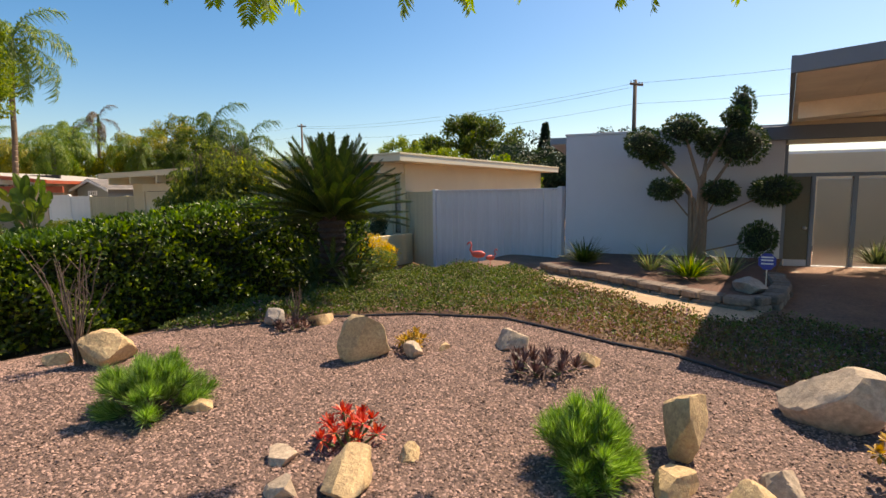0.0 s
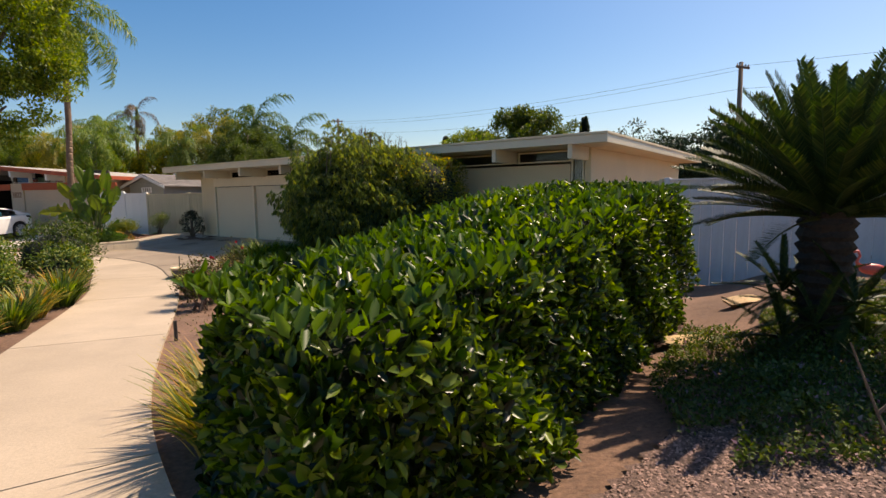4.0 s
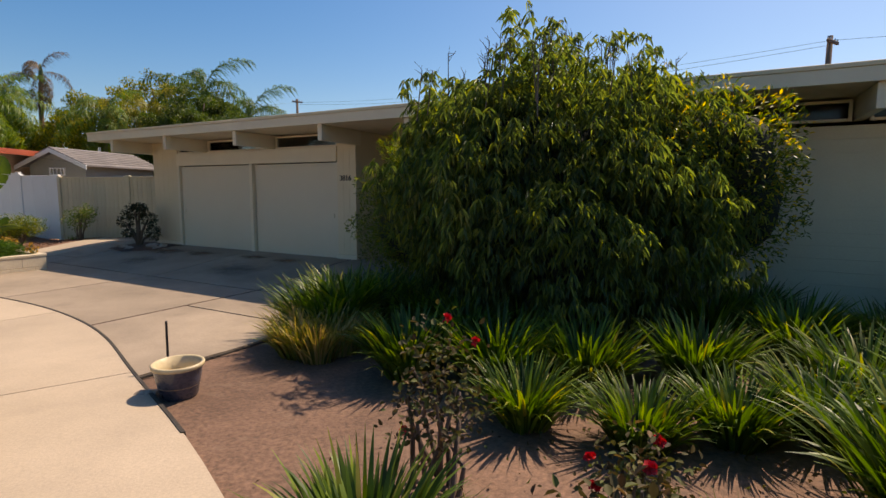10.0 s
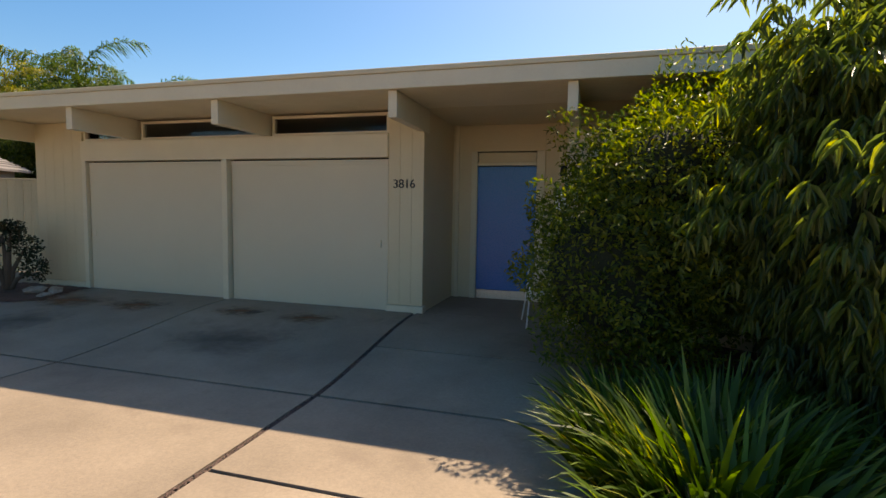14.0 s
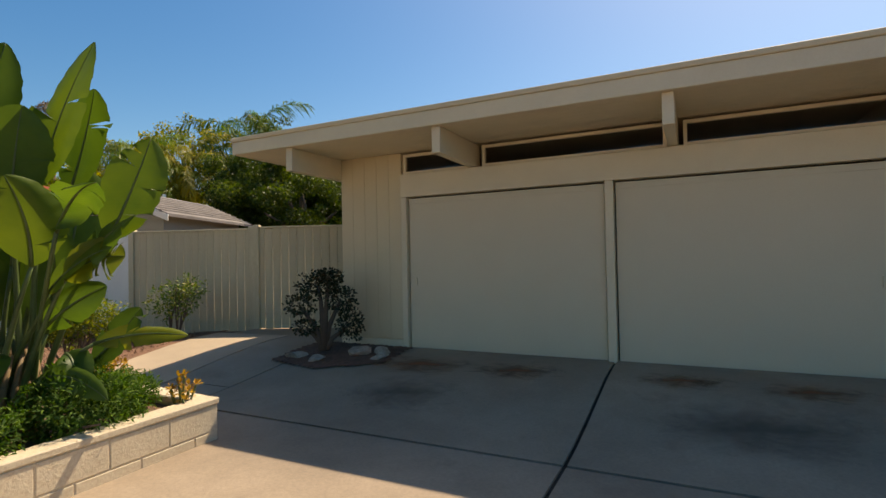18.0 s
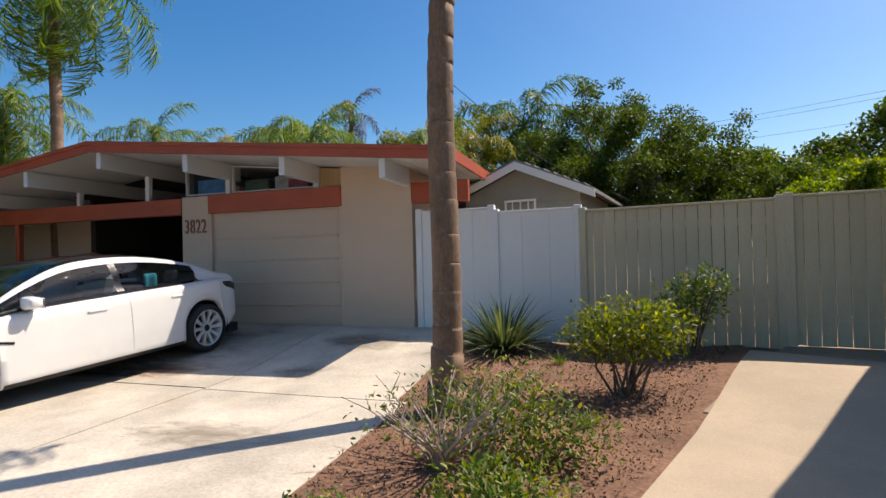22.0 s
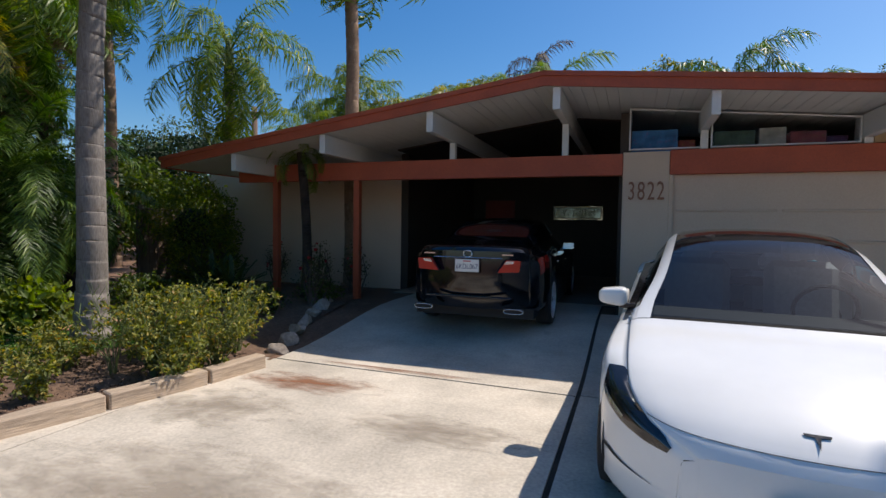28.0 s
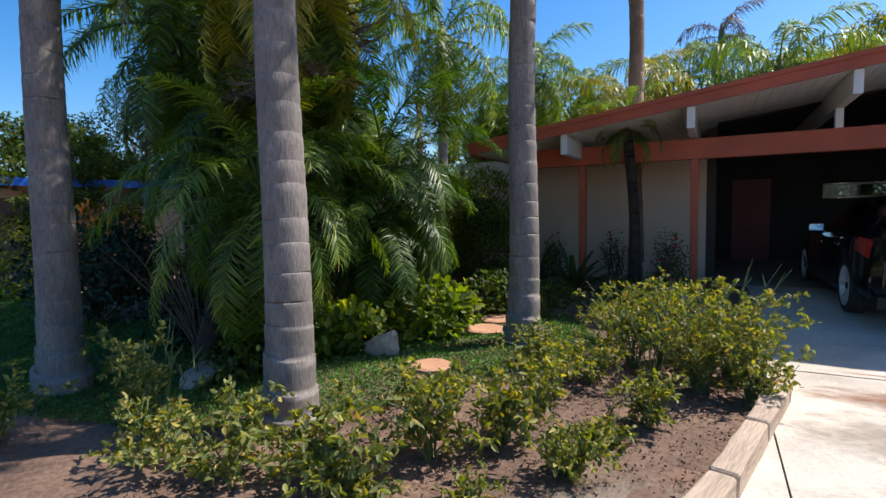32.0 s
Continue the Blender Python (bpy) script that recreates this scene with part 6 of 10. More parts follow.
for i, (x, y, m, s, mt, lb) in enumerate(((2.65, 8.3, YUCCA, 0.95, CYCAD_GREEN, "dark upright sword-leaved plant by the wall"), (3.3, 7.25, SMALL_TUFT[0], 1.7, YUCCA_GREEN, "pale variegated grass tuft in the raised bed"),
                                          (3.6, 6.7, YUCCA, 0.9, STRAP_GREEN, "bright green agave in the raised bed"), (4.15, 6.75, SMALL_TUFT[1], 1.6, YUCCA_GREEN, "pale variegated grass tuft in the raised bed"),
                                          (6.9, 7.7, YUCCA, 0.9, YUCCA_GREEN, "sword-leaved plant by the entry glass"), (7.5, 7.45, YUCCA, 1.0, YUCCA_GREEN, "sword-leaved plant by the entry glass"))):
    clump(m, x, y, mt, lb, scale=s, z=g(x, y) + 0.12)
rock(3.95, 5.98, 0.25, 0.2, 0.2, ROCK_GREY, 40, 10, 0.15, "grey-brown boulder in the raised bed")


def flamingo(x, y, turn, s=1.0):
    bm = bmesh.new()
    bmesh.ops.create_uvsphere(bm, u_segments=16, v_segments=10, radius=1.0, matrix=pose(0, 0, 0.16) @ Matrix.Diagonal((0.17, 0.075, 0.085, 1)))
    tube(bm, [(0.13, 0, 0.18), (0.2, 0, 0.26), (0.16, 0, 0.36), (0.19, 0, 0.43), (0.24, 0, 0.42), (0.27, 0, 0.36)], [0.035, 0.025, 0.02, 0.022, 0.025, 0.008], 8)
    for yy in (-0.03, 0.03):
        tube(bm, [(0, yy, 0.1), (0, yy, -0.12)], 0.005, 6)
    ob = part("flamingo_ornament", bm, surface("coral_plastic", (0.75, 0.14, 0.10), 0.4, big=4, fine=40, var=0.12, grain=0.05, bump=0.03), None, soft=True, m=pose(x, y, g(x, y) + 0.1, 0, 0, turn) @ Matrix.Scale(s, 4))
    tagged(ob, "coral pink plastic garden flamingo", "ornament")


flamingo(0.95, 8.75, 160, 0.75)
flamingo(1.14, 8.6, 20, 0.5)


def yard_sign(x, y):
    t = thing("yard_sign", "small blue security sign on a stake", "sign", pose(x, y, g(x, y) + 0.1, 0, 0, -25) @ Matrix.Scale(0.72, 4))
    bm = bmesh.new()
    prism(bm, [(0.14 * math.cos(a) * (1 + 0.08 * math.cos(4 * a)), 0.42 + 0.15 * math.sin(a) * (1 + 0.08 * math.cos(4 * a))) for a in np.linspace(0, 2 * math.pi, 8, False) + math.pi / 8], 0.012)
    part("sign_plate", bm, surface("blue_sign", (0.03, 0.05, 0.30), 0.4, var=0.04), t)
    part("stake", boxed(-0.01, 0.01, 0.013, 0.025, -0.15, 0.3), STEEL, t)
    for z in (0.37, 0.43, 0.48):
        part("lettering_bar", boxed(-0.09, 0.09, -0.004, 0.0, z, z + 0.025), WHITE, t)


yard_sign(4.3, 6.2)


def overhead_branches():
    """Feathery boughs of the street tree that reach over the path."""
    t = thing("street_tree", "street tree with feathery bright green drooping foliage", "tree", Matrix.Translation((2.4, -3.4, g(2.4, -3.4))))
    bm = bmesh.new()
    tube(bm, [(0, 0, -0.1), (0.05, 0, 1.4), (-0.1, 0.2, 2.6), (-0.3, 0.5, 4.4)], [0.2, 0.16, 0.13, 0.08], 12)
    part("trunk", bm, BARK, t, soft=True)
    feather = frond(0.4, 0.12, 26, 0.7, 0.1, 0.5, 0.016, 0.1, 21, 0.1, 0.3, 0.6, 0.2)
    ends = [(-3.2, 6.6, 2.89), (-1.95, 6.6, 2.92), (-0.65, 6.6, 2.9), (-2.0, 5.6, 3.5), (-0.6, 5.4, 3.6), (0.9, 5.6, 3.5), (-3.2, 4.0, 4.3), (1.6, 3.5, 4.4), (-1.2, 3.6, 4.4), (-0.2, 1.5, 5.0), (2.0, 0.5, 4.6), (-2.5, 0.5, 4.8), (1.0, -2.0, 4.6), (-1.0, -2.2, 4.6)]
    for e in ends:
        bm = bmesh.new()
        e = Vector(e)
        tube(bm, [(-0.15, 0.3, 3.0), e * 0.5 + Vector((0, 0, 2.4)), e], [0.06, 0.035, 0.008], 7)
        part("limb", bm, BARK, t, soft=True)
        for j in range(11):
            m = Matrix.Translation(e + Vector((random.uniform(-0.2, 0.2), random.uniform(-0.25, 0.15), random.uniform(-0.05, 0.12)))) @ pose(0, 0, 0, 0, random.uniform(5, 55), random.uniform(0, 360)) @ Matrix.Scale(1.08, 4)
            link("leaf_spray", feather, FEATHER, t, "", m)
    p, o = blob_points(2600, [(-0.3, 1.2, 5.6, 2.6, 2.2, 0.9), (1.6, -1.4, 5.5, 2.0, 1.8, 0.9), (-2.0, -1.0, 5.4, 1.8, 1.8, 0.8)], 0.9)
    link("crown", leaves("crown", p, rand_dir(2600), 0.2, 0.09, None, False), FEATHER, t)


FEATHER = leafy("feathery_leaf", [(0, (0.12, 0.19, 0.03)), (1, (0.34, 0.40, 0.07))], 0.5, 0.5)
overhead_branches()


# ---- second garden: strap-leaf bed, bushes, stepping stones ----
for i, (x, y, k, s, mt, lb) in enumerate((
        (-5.25, 11.0, 0, 1.45, STRAP_GREEN, "large lush green agapanthus clump"), (-4.55, 11.15, 1, 1.35, STRAP_GREEN, "lush green agapanthus clump"), (-5.75, 11.5, 2, 1.15, STRAP_GREEN, "lush green agapanthus clump"),
        (-4.95, 11.75, 2, 1.3, STRAP_GREEN, "lush green agapanthus clump"), (-3.8, 11.6, 0, 1.25, STRAP_GREEN, "lush green agapanthus clump"), (-6.6, 12.5, 1, 0.72, STRAP_GREEN, "agapanthus clump in half shade"),
        (-7.2, 12.9, 0, 0.75, STRAP_GREEN, "agapanthus clump in half shade"), (-6.0, 12.5, 2, 0.75, STRAP_GREEN, "agapanthus clump in half shade"), (-5.4, 12.5, 1, 0.85, STRAP_GREEN, "agapanthus clump in half shade"),
        (-8.2, 11.5, 1, 0.82, STRAP_GREEN, "agapanthus clump beside the pavement"), (-8.75, 15.35, 0, 1.25, STRAP_GREEN, "agapanthus clump with yellowing leaves by the driveway"), (-8.2, 15.9, 2, 1.05, STRAP_GREEN, "agapanthus clump by the driveway"),
        (-8.5, 15.75, 1, 1.3, STRAP_GREEN, "agapanthus clump by the driveway"), (-7.9, 14.0, 2, 1.0, STRAP_GREEN, "agapanthus clump in deep shade"), (-7.2, 13.7, 0, 1.05, STRAP_GREEN, "agapanthus clump in deep shade"),
        (-6.5, 13.6, 1, 1.0, STRAP_GREEN, "agapanthus clump in deep shade"), (-5.6, 13.5, 2, 1.0, STRAP_GREEN, "agapanthus clump in deep shade"), (-7.7, 16.4, 0, 1.0, STRAP_GREEN, "agapanthus clump in deep shade"),
        (-4.7, 12.9, 0, 1.0, STRAP_GREEN, "agapanthus clump before the cream wall"), (-3.9, 12.9, 2, 0.95, STRAP_GREEN, "agapanthus clump before the cream wall"), (-3.2, 12.8, 1, 0.9, STRAP_GREEN, "agapanthus clump before the cream wall"),
        (*loc(H1, 7.6, -2.1), 0, 1.05, STRAP_GREEN, "dark agapanthus clump before the planter wall"), (*loc(H1, 8.3, -2.15), 1, 0.95, STRAP_GREEN, "dark agapanthus clump before the planter wall"), (*loc(H1, 6.8, -2.0), 2, 1.05, STRAP_GREEN, "dark agapanthus clump at the wall foot"), (*loc(H1, 6.0, -1.9), 1, 1.0, STRAP_GREEN, "dark agapanthus clump at the wall foot"), (*loc(H1, 7.2, -1.2), 2, 1.05, STRAP_GREEN, "dark agapanthus clump at the wall foot"), (-8.62, 16.1, 1, 1.05, STRAP_GREEN, "lush agapanthus clump by the driveway"), (-8.12, 16.0, 2, 1.1, STRAP_GREEN, "lush agapanthus clump by the driveway"), (-8.35, 16.5, 0, 1.0, STRAP_GREEN, "lush agapanthus clump by the driveway"), (-7.69, 15.6, 1, 1.0, STRAP_GREEN, "agapanthus clump in deep shade"), (-7.3, 15.2, 0, 1.0, STRAP_GREEN, "agapanthus clump in deep shade"), (-7.3, 14.6, 2, 1.0, STRAP_GREEN, "agapanthus clump in deep shade"), (-6.7, 14.9, 1, 1.0, STRAP_GREEN, "agapanthus clump in deep shade"), (-3.4, 13.6, 0, 1.0, STRAP_GREEN, "dark agapanthus clump at the wall foot"), (-4.4, 13.9, 1, 1.0, STRAP_GREEN, "dark agapanthus clump at the wall foot"))):
    clump(AGAP[k], x, y, mt, lb, "agapanthus", "agapanthus", s, group="agapanthus clumps in the bed")
for i, (x, y, k, s, lb) in enumerate(((-5.5, 9.4, 0, 1.2, "iris clump with yellowing leaf tips"), (-5.1, 9.35, 1, 1.05, "iris clump with yellowing leaf tips"), (-5.3, 9.75, 2, 1.1, "iris clump with yellowing leaf tips"),
                                      (-6.75, 10.4, 1, 0.8, "fading yellow iris clump in soil"), (-6.85, 10.75, 2, 0.85, "fading yellow and orange iris clump"), (-6.45, 10.35, 0, 0.55, "fading iris clump in soil"), (-6.9, 11.2, 0, 0.7, "fading yellow iris clump in soil"),
                                      (-3.85, 9.3, 0, 1.15, "iris clump beside the stepping stones"), (-3.4, 9.55, 1, 1.1, "iris clump beside the stepping stones"), (-3.2, 10.0, 2, 1.05, "iris clump beside the stepping stones"), (-4.2, 8.2, 1, 1.0, "iris clump beside the stepping stones"),
                                      (-4.55, 9.5, 2, 0.6, "small green iris fan in soil"), (-8.6, 15.3, 1, 0.95, "yellowing iris clump by the driveway"), (-8.82, 15.42, 0, 0.9, "yellowing iris clump by the driveway"), (-8.4, 15.1, 2, 0.85, "yellowing iris clump by the driveway"), (-8.6, 14.95, 1, 0.9, "yellowing iris clump by the driveway"), (-8.95, 14.7, 2, 0.85, "yellowing iris clump by the driveway"),
                                      (-5.15, 5.75, 0, 1.15, "yellowing iris clump at the hedge foot"), (-5.45, 6.4, 1, 1.1, "yellowing iris clump at the hedge foot"), (-5.0, 6.6, 2, 1.0, "iris clump at the hedge foot"),
                                      (-5.5, 7.4, 2, 0.95, "yellowing iris clump in soil"), (-4.9, 7.6, 0, 0.95, "iris clump at the hedge foot"))):
    clump(IRIS[k], x, y, IRIS_MIX, lb, "iris", "iris", 0.88 * s, group="iris clumps in the bed")
IRIS_DRY = leafy("dry_iris_leaf", [(0, (0.10, 0.12, 0.03)), (0.35, (0.30, 0.27, 0.06)), (0.6, (0.52, 0.40, 0.17)), (1, (0.50, 0.34, 0.18))], 0.6, 0.3)
for x, y, k, s in ((-9.0, 15.1, 0, 1.0), (-8.98, 14.75, 2, 1.0), (-8.75, 14.55, 1, 1.0), (-8.55, 14.75, 0, 0.95), (-6.62, 10.95, 1, 0.75), (-5.1, 5.75, 2, 1.0), (-5.25, 6.15, 0, 1.0)):
    clump(IRIS[k], x, y, IRIS_DRY, "half-dry tan and yellow iris clump", "iris", "iris", 0.88 * s, group="iris clumps in the bed")
clump(SMALL_TUFT[0], -6.15, 10.7, STRAP_GREEN, "small fine green grass tuft", "grass", "grass_tuft")
clump(SMALL_TUFT[1], -5.2, 9.9, STRAP_GREEN, "small fine green grass tuft", "grass", "grass_tuft")


def rose(x, y, h, r, label, n=1500, material=None, flowers=5, leaf=0.04):
    t = shrub("rose_bush", label, "rose bush", x, y, [(0, 0, h * 0.62, r, r, h * 0.42), (r * 0.4, 0.1, h * 0.45, r * 0.7, r * 0.7, h * 0.35), (-r * 0.4, -0.1, h * 0.5, r * 0.7, r * 0.7, h * 0.35)], n, leaf, 0.6, material or BROWN_LEAF, True, 11, shell=0.9)
    if flowers:
        d = rand_dir(flowers, 0.6)
        p = d * np.array([r, r, h * 0.4]) * 0.95 + np.array([0, 0, h * 0.6])
        p = np.repeat(p, 14, 0)
        tagged(link("bloom", leaves("bloom", p, rand_dir(len(p), 0.3), 0.03, 0.03, None, True, -0.2), RED_FLOWER, t, "small red blooms"), kind="stuff")
    return t


rose(-7.6, 10.75, 0.72, 0.32, "rose bush with dull bronze leaves and red blooms", 1900)
rose(-7.5, 10.15, 0.75, 0.27, "rose bush with dry brown-green leaves", 1500, flowers=0)
rose(-7.15, 11.5, 0.55, 0.22, "small rose bush with red blooms", 700)
rose(-7.85, 12.2, 0.9, 0.25, "thin rose bush with a red bloom", 600, flowers=3)


def big_bushes():
    b = [(0, 0, 1.75, 1.75, 1.5, 1.5), (0.9, -0.2, 1.6, 1.2, 1.2, 1.2), (-0.65, 0.1, 1.5, 1.1, 1.1, 1.2), (0.1, -0.5, 1.1, 1.6, 1.3, 0.9), (0.1, 0.2, 2.36, 1.25, 1.0, 0.58), (1.0, 0.2, 2.34, 0.9, 0.8, 0.52), (-0.75, 0.3, 2.3, 0.85, 0.8, 0.52)]
    t = shrub("mango_tree", "wide dense tree with long drooping green leaves", "tree", -6.2, 15.75, b, 100, 0.2, 0.2, MANGO_GREEN, stems=10)
    bpy.data.objects.remove([o for o in t.children if o.name.startswith("foliage")][0])
    # leaves in hanging whorls
    n = 17000
    p, o = blob_points(n, b, 0.42, 0.22)
    p[:, 2] = np.maximum(p[:, 2], 0.25)
    k = 8
    az = rng.random((n, k)) * 2 * np.pi
    d = np.stack([np.cos(az), np.sin(az), -1.1 + 0.8 * rng.random((n, k))], -1) + o[:, None] * 0.35
    L = 0.112 * rng.uniform(0.65, 1.25, (n, k))
    base = np.repeat(p[:, None], k, 1) + rng.normal(0, 0.015, (n, k, 3))
    link("foliage", leaves("foliage", base.reshape(-1, 3), d.reshape(-1, 3), L.ravel(), L.ravel() * 0.145, np.tile([0.0, 0, 1.0], (n * k, 1)), True, 0.5, 0.15), MANGO_GREEN, t)
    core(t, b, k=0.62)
    # bare flower spikes standing out of the crown
    bm = bmesh.new()
    for i in range(70):
        a, r = random.uniform(0, 6.28), random.uniform(0, 1.7)
        q = Vector((r * math.cos(a), r * math.sin(a) * 0.7, 3.02 - 0.35 * r * r * 0.5))
        e = q + Vector((random.uniform(-0.08, 0.08), random.uniform(-0.08, 0.08), random.uniform(0.25, 0.45)))
        tube(bm, [q - Vector((0, 0, 0.2)), e], [0.008, 0.004], 5)
        for j in range(4):
            f = e + Vector((random.uniform(-0.1, 0.1), random.uniform(-0.1, 0.1), random.uniform(-0.02, 0.08)))
            tube(bm, [e - Vector((0, 0, 0.05 * j)), f], [0.004, 0.002], 4)
    tagged(part("flower_spike", bm, BARK, t, "bare brown flower spikes"), kind="stuff")
    b = [(0, 0, 1.4, 1.12, 1.05, 1.1), (-0.45, 0.1, 0.95, 0.95, 0.95, 0.9), (0.35, 0.1, 2.05, 0.75, 0.75, 0.55), (-0.3, -0.35, 1.75, 0.7, 0.7, 0.55), (0.1, -0.6, 1.3, 0.8, 0.7, 0.9)]
    t = shrub("pittosporum_bush", "rounded yellow-green bush beside the entry", "bush", -7.12, 17.5, b, 62000, 0.052, 0.42, PITT_GREEN, True, 8, shell=0.45, rough=0.2)
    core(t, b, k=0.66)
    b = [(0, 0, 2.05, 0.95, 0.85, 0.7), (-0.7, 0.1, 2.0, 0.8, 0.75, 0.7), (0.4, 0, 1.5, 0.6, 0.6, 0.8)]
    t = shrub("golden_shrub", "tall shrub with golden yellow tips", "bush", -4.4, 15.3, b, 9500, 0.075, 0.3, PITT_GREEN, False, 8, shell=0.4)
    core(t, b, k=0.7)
    link("golden_tip_growth", leaves("golden_tip_growth", *(lambda q: (q[0], unit(q[1] + rand_dir(1300) * 0.5), 0.06, 0.022))(blob_points(1300, b, 0.1, 0.14))), YELLOW_LEAF, t, "golden yellow leaf tips")


big_bushes()
t = shrub("euonymus_bush", "bright golden yellow variegated bush", "bush", -1.35, 12.0, [(0, 0, 0.45, 0.42, 0.4, 0.42), (0.3, 0.1, 0.35, 0.3, 0.3, 0.3), (-0.25, 0, 0.4, 0.3, 0.3, 0.35)], 3600, 0.06, 0.45, YELLOW_LEAF, True, 7, shell=0.5)
shrub("dry_shrub", "low rusty orange dried shrub", "shrub", -2.6, 12.1, [(0, 0, 0.22, 0.35, 0.3, 0.22)], 1600, 0.05, 0.4, ORANGE_SUCC, False, 6, shell=0.8)
shrub("shrub", "low green shrub beside the golden bush", "shrub", -1.1, 11.3, [(0, 0, 0.3, 0.4, 0.35, 0.3)], 2200, 0.05, 0.5, ROSE_LEAF, True, 6, shell=0.7)
shrub("shrub", "dry grassy shrub by the stepping stones", "shrub", -3.75, 8.75, [(0, 0, 0.35, 0.35, 0.3, 0.35)], 1800, 0.07, 0.2, IRIS_MIX, False, 6, shell=0.8)

for x, y, r in ((-4.6, 8.93, 0.23), (-4.33, 9.54, 0.23), (-3.97, 10.3, 0.22), (-3.5, 10.87, 0.22), (-3.0, 11.5, 0.21), (-2.24, 12.36, 0.24)):
    bm = bmesh.new()
    lathe(bm, [(0, 0.045), (r - 0.02, 0.045), (r - 0.006, 0.04), (r, 0.03), (r, -0.03)], 28)
    tagged(part("stepping_stone", bm, CONCRETE, None, soft=False, m=Matrix.Translation((x, y, g(x, y) + 0.005))), "round buff concrete stepping stone", "stepping stone", "stepping stones through the bed")


def low_wall():
    t = thing("planter_wall", "low cream planter wall before the house", "planter", H1)
    part("wall_face", boxed(9.1, 10.6, -1.75, -1.6, 0.0, 0.82, bevel=0.01), CREAM, t)
    part("wall_return", boxed(10.45, 10.6, -1.598, -0.2, 0.0, 0.82, bevel=0.01), CREAM, t)
    part("wall_return", boxed(9.1, 9.25, -1.598, -0.05, 0.0, 0.82, bevel=0.01), CREAM, t)
    part("planter_soil", boxed(9.252, 10.448, -1.598, -0.05, 0.0, 0.72), SOIL, t)


low_wall()
for s, q, h in ((9.45, -1.2, 0.5), (10.2, -1.2, 0.42)):
    x, y = loc(H1, s, q)
    shrub("camellia", "small dark leaved shrub in the planter", "shrub", x, y, [(0, 0, h * 0.65, 0.26, 0.24, h * 0.45), (0.1, 0, h * 1.1, 0.18, 0.18, 0.2)], 1300, 0.06, 0.5, DARK_TREE, True, 5, z=0.72, shell=0.7)


def flower_pot(x, y):
    t = thing("plant_pot", "glazed dark blue plant pot with cream rim, empty", "plant pot", Matrix.Translation((x, y, g(x, y))) @ Matrix.Scale(0.8, 4))
    bm = bmesh.new()
    lathe(bm, [(0.0, 0.0), (0.15, 0.0), (0.165, 0.02), (0.2, 0.2), (0.215, 0.3)], 32)
    part("pot_body", bm, surface("dark_blue_glaze", (0.05, 0.055, 0.085), 0.3, big=5, fine=30, var=0.3, grain=0.1, bump=0.05, coat=0.3), t, "dark blue glazed body", True)
    bm = bmesh.new()
    lathe(bm, [(0.212, 0.285), (0.232, 0.295), (0.236, 0.325), (0.225, 0.335), (0.205, 0.33), (0.19, 0.2), (0.185, 0.12), (0.0, 0.11)], 32)
    part("rim", bm, surface("cream_glaze", (0.62, 0.50, 0.30), 0.4, big=5, fine=30, var=0.12, grain=0.08, bump=0.05), t, "cream glazed rim and inside", True)


flower_pot(-9.68, 13.7)
bm = bmesh.new()
tube(bm, [(0, 0, -0.1), (0.004, 0, 0.46)], 0.011, 8)
tagged(part("garden_stake", bm, BLACK_METAL, None, m=Matrix.Translation((-10.0, 14.3, g(-10.0, 14.3)))), "thin dark metal stake by the pot", "stake")
rock(-9.92, 13.72, 0.1, 0.08, 0.06, ROCK_GREY, 51, 0, 0.3, "small grey stone by the pot")
bm = bmesh.new()
tube(bm, [(0, 0, -0.1), (0, 0, 0.22)], 0.02, 8)
tagged(part("garden_stake", bm, BLACK_METAL, None, m=Matrix.Translation((-6.85, 8.3, g(-6.85, 8.3)))), "short dark pipe stub in the bed", "stake")


def wire_chair(x, y, turn):
    t = thing("garden_chair", "white painted tubular metal garden chair", "chair", pose(x, y, g(x, y) + 0.02, 0, 0, turn) @ Matrix.Scale(0.88, 4))
    w, r = 0.25, 0.011
    for sx in (-1, 1):
        bm = bmesh.new()
        tube(bm, [(sx * (w + 0.05), -0.24, 0.0), (sx * w, -0.12, 0.42), (sx * w, -0.1, 0.6), (sx * w, 0.0, 0.64), (sx * w, 0.16, 0.62)], r, 8)
        part("front_leg", bm, WHITE, t, soft=True)
        bm = bmesh.new()
        tube(bm, [(sx * (w + 0.04), 0.3, 0.0), (sx * (w - 0.01), 0.2, 0.42), (sx * (w - 0.03), 0.27, 0.68)], r, 8)
        part("back_leg", bm, WHITE, t, soft=True)
    bm = bmesh.new()
    tube(bm, [(-w + 0.03, 0.27, 0.68), (-0.12, 0.3, 0.74), (0.12, 0.3, 0.74), (w - 0.03, 0.27, 0.68)], r, 8)
    part("back_rail", bm, WHITE, t, soft=True)
    bm = bmesh.new()
    tube(bm, [(-w, -0.14, 0.42), (-w, 0.2, 0.41), (w, 0.2, 0.41), (w, -0.14, 0.42), (-w, -0.14, 0.42)], r, 8)
    part("seat_frame", bm, WHITE, t, soft=True)
    for i in range(9):
        xx = -w + 0.05 + i * 0.05
        bm = bmesh.new()
        tube(bm, [(xx, -0.14, 0.425), (xx, 0.05, 0.41), (xx, 0.2, 0.415)], 0.004, 5)
        part("seat_wire", bm, WHITE, t)
    for i in range(6):
        xx = -0.17 + i * 0.068
        bm = bmesh.new()
        tube(bm, [(xx, 0.2, 0.42), (xx, 0.285, 0.7)], 0.004, 5)
        part("back_wire", bm, WHITE, t)


wire_chair(-7.47, 19.04, -20)

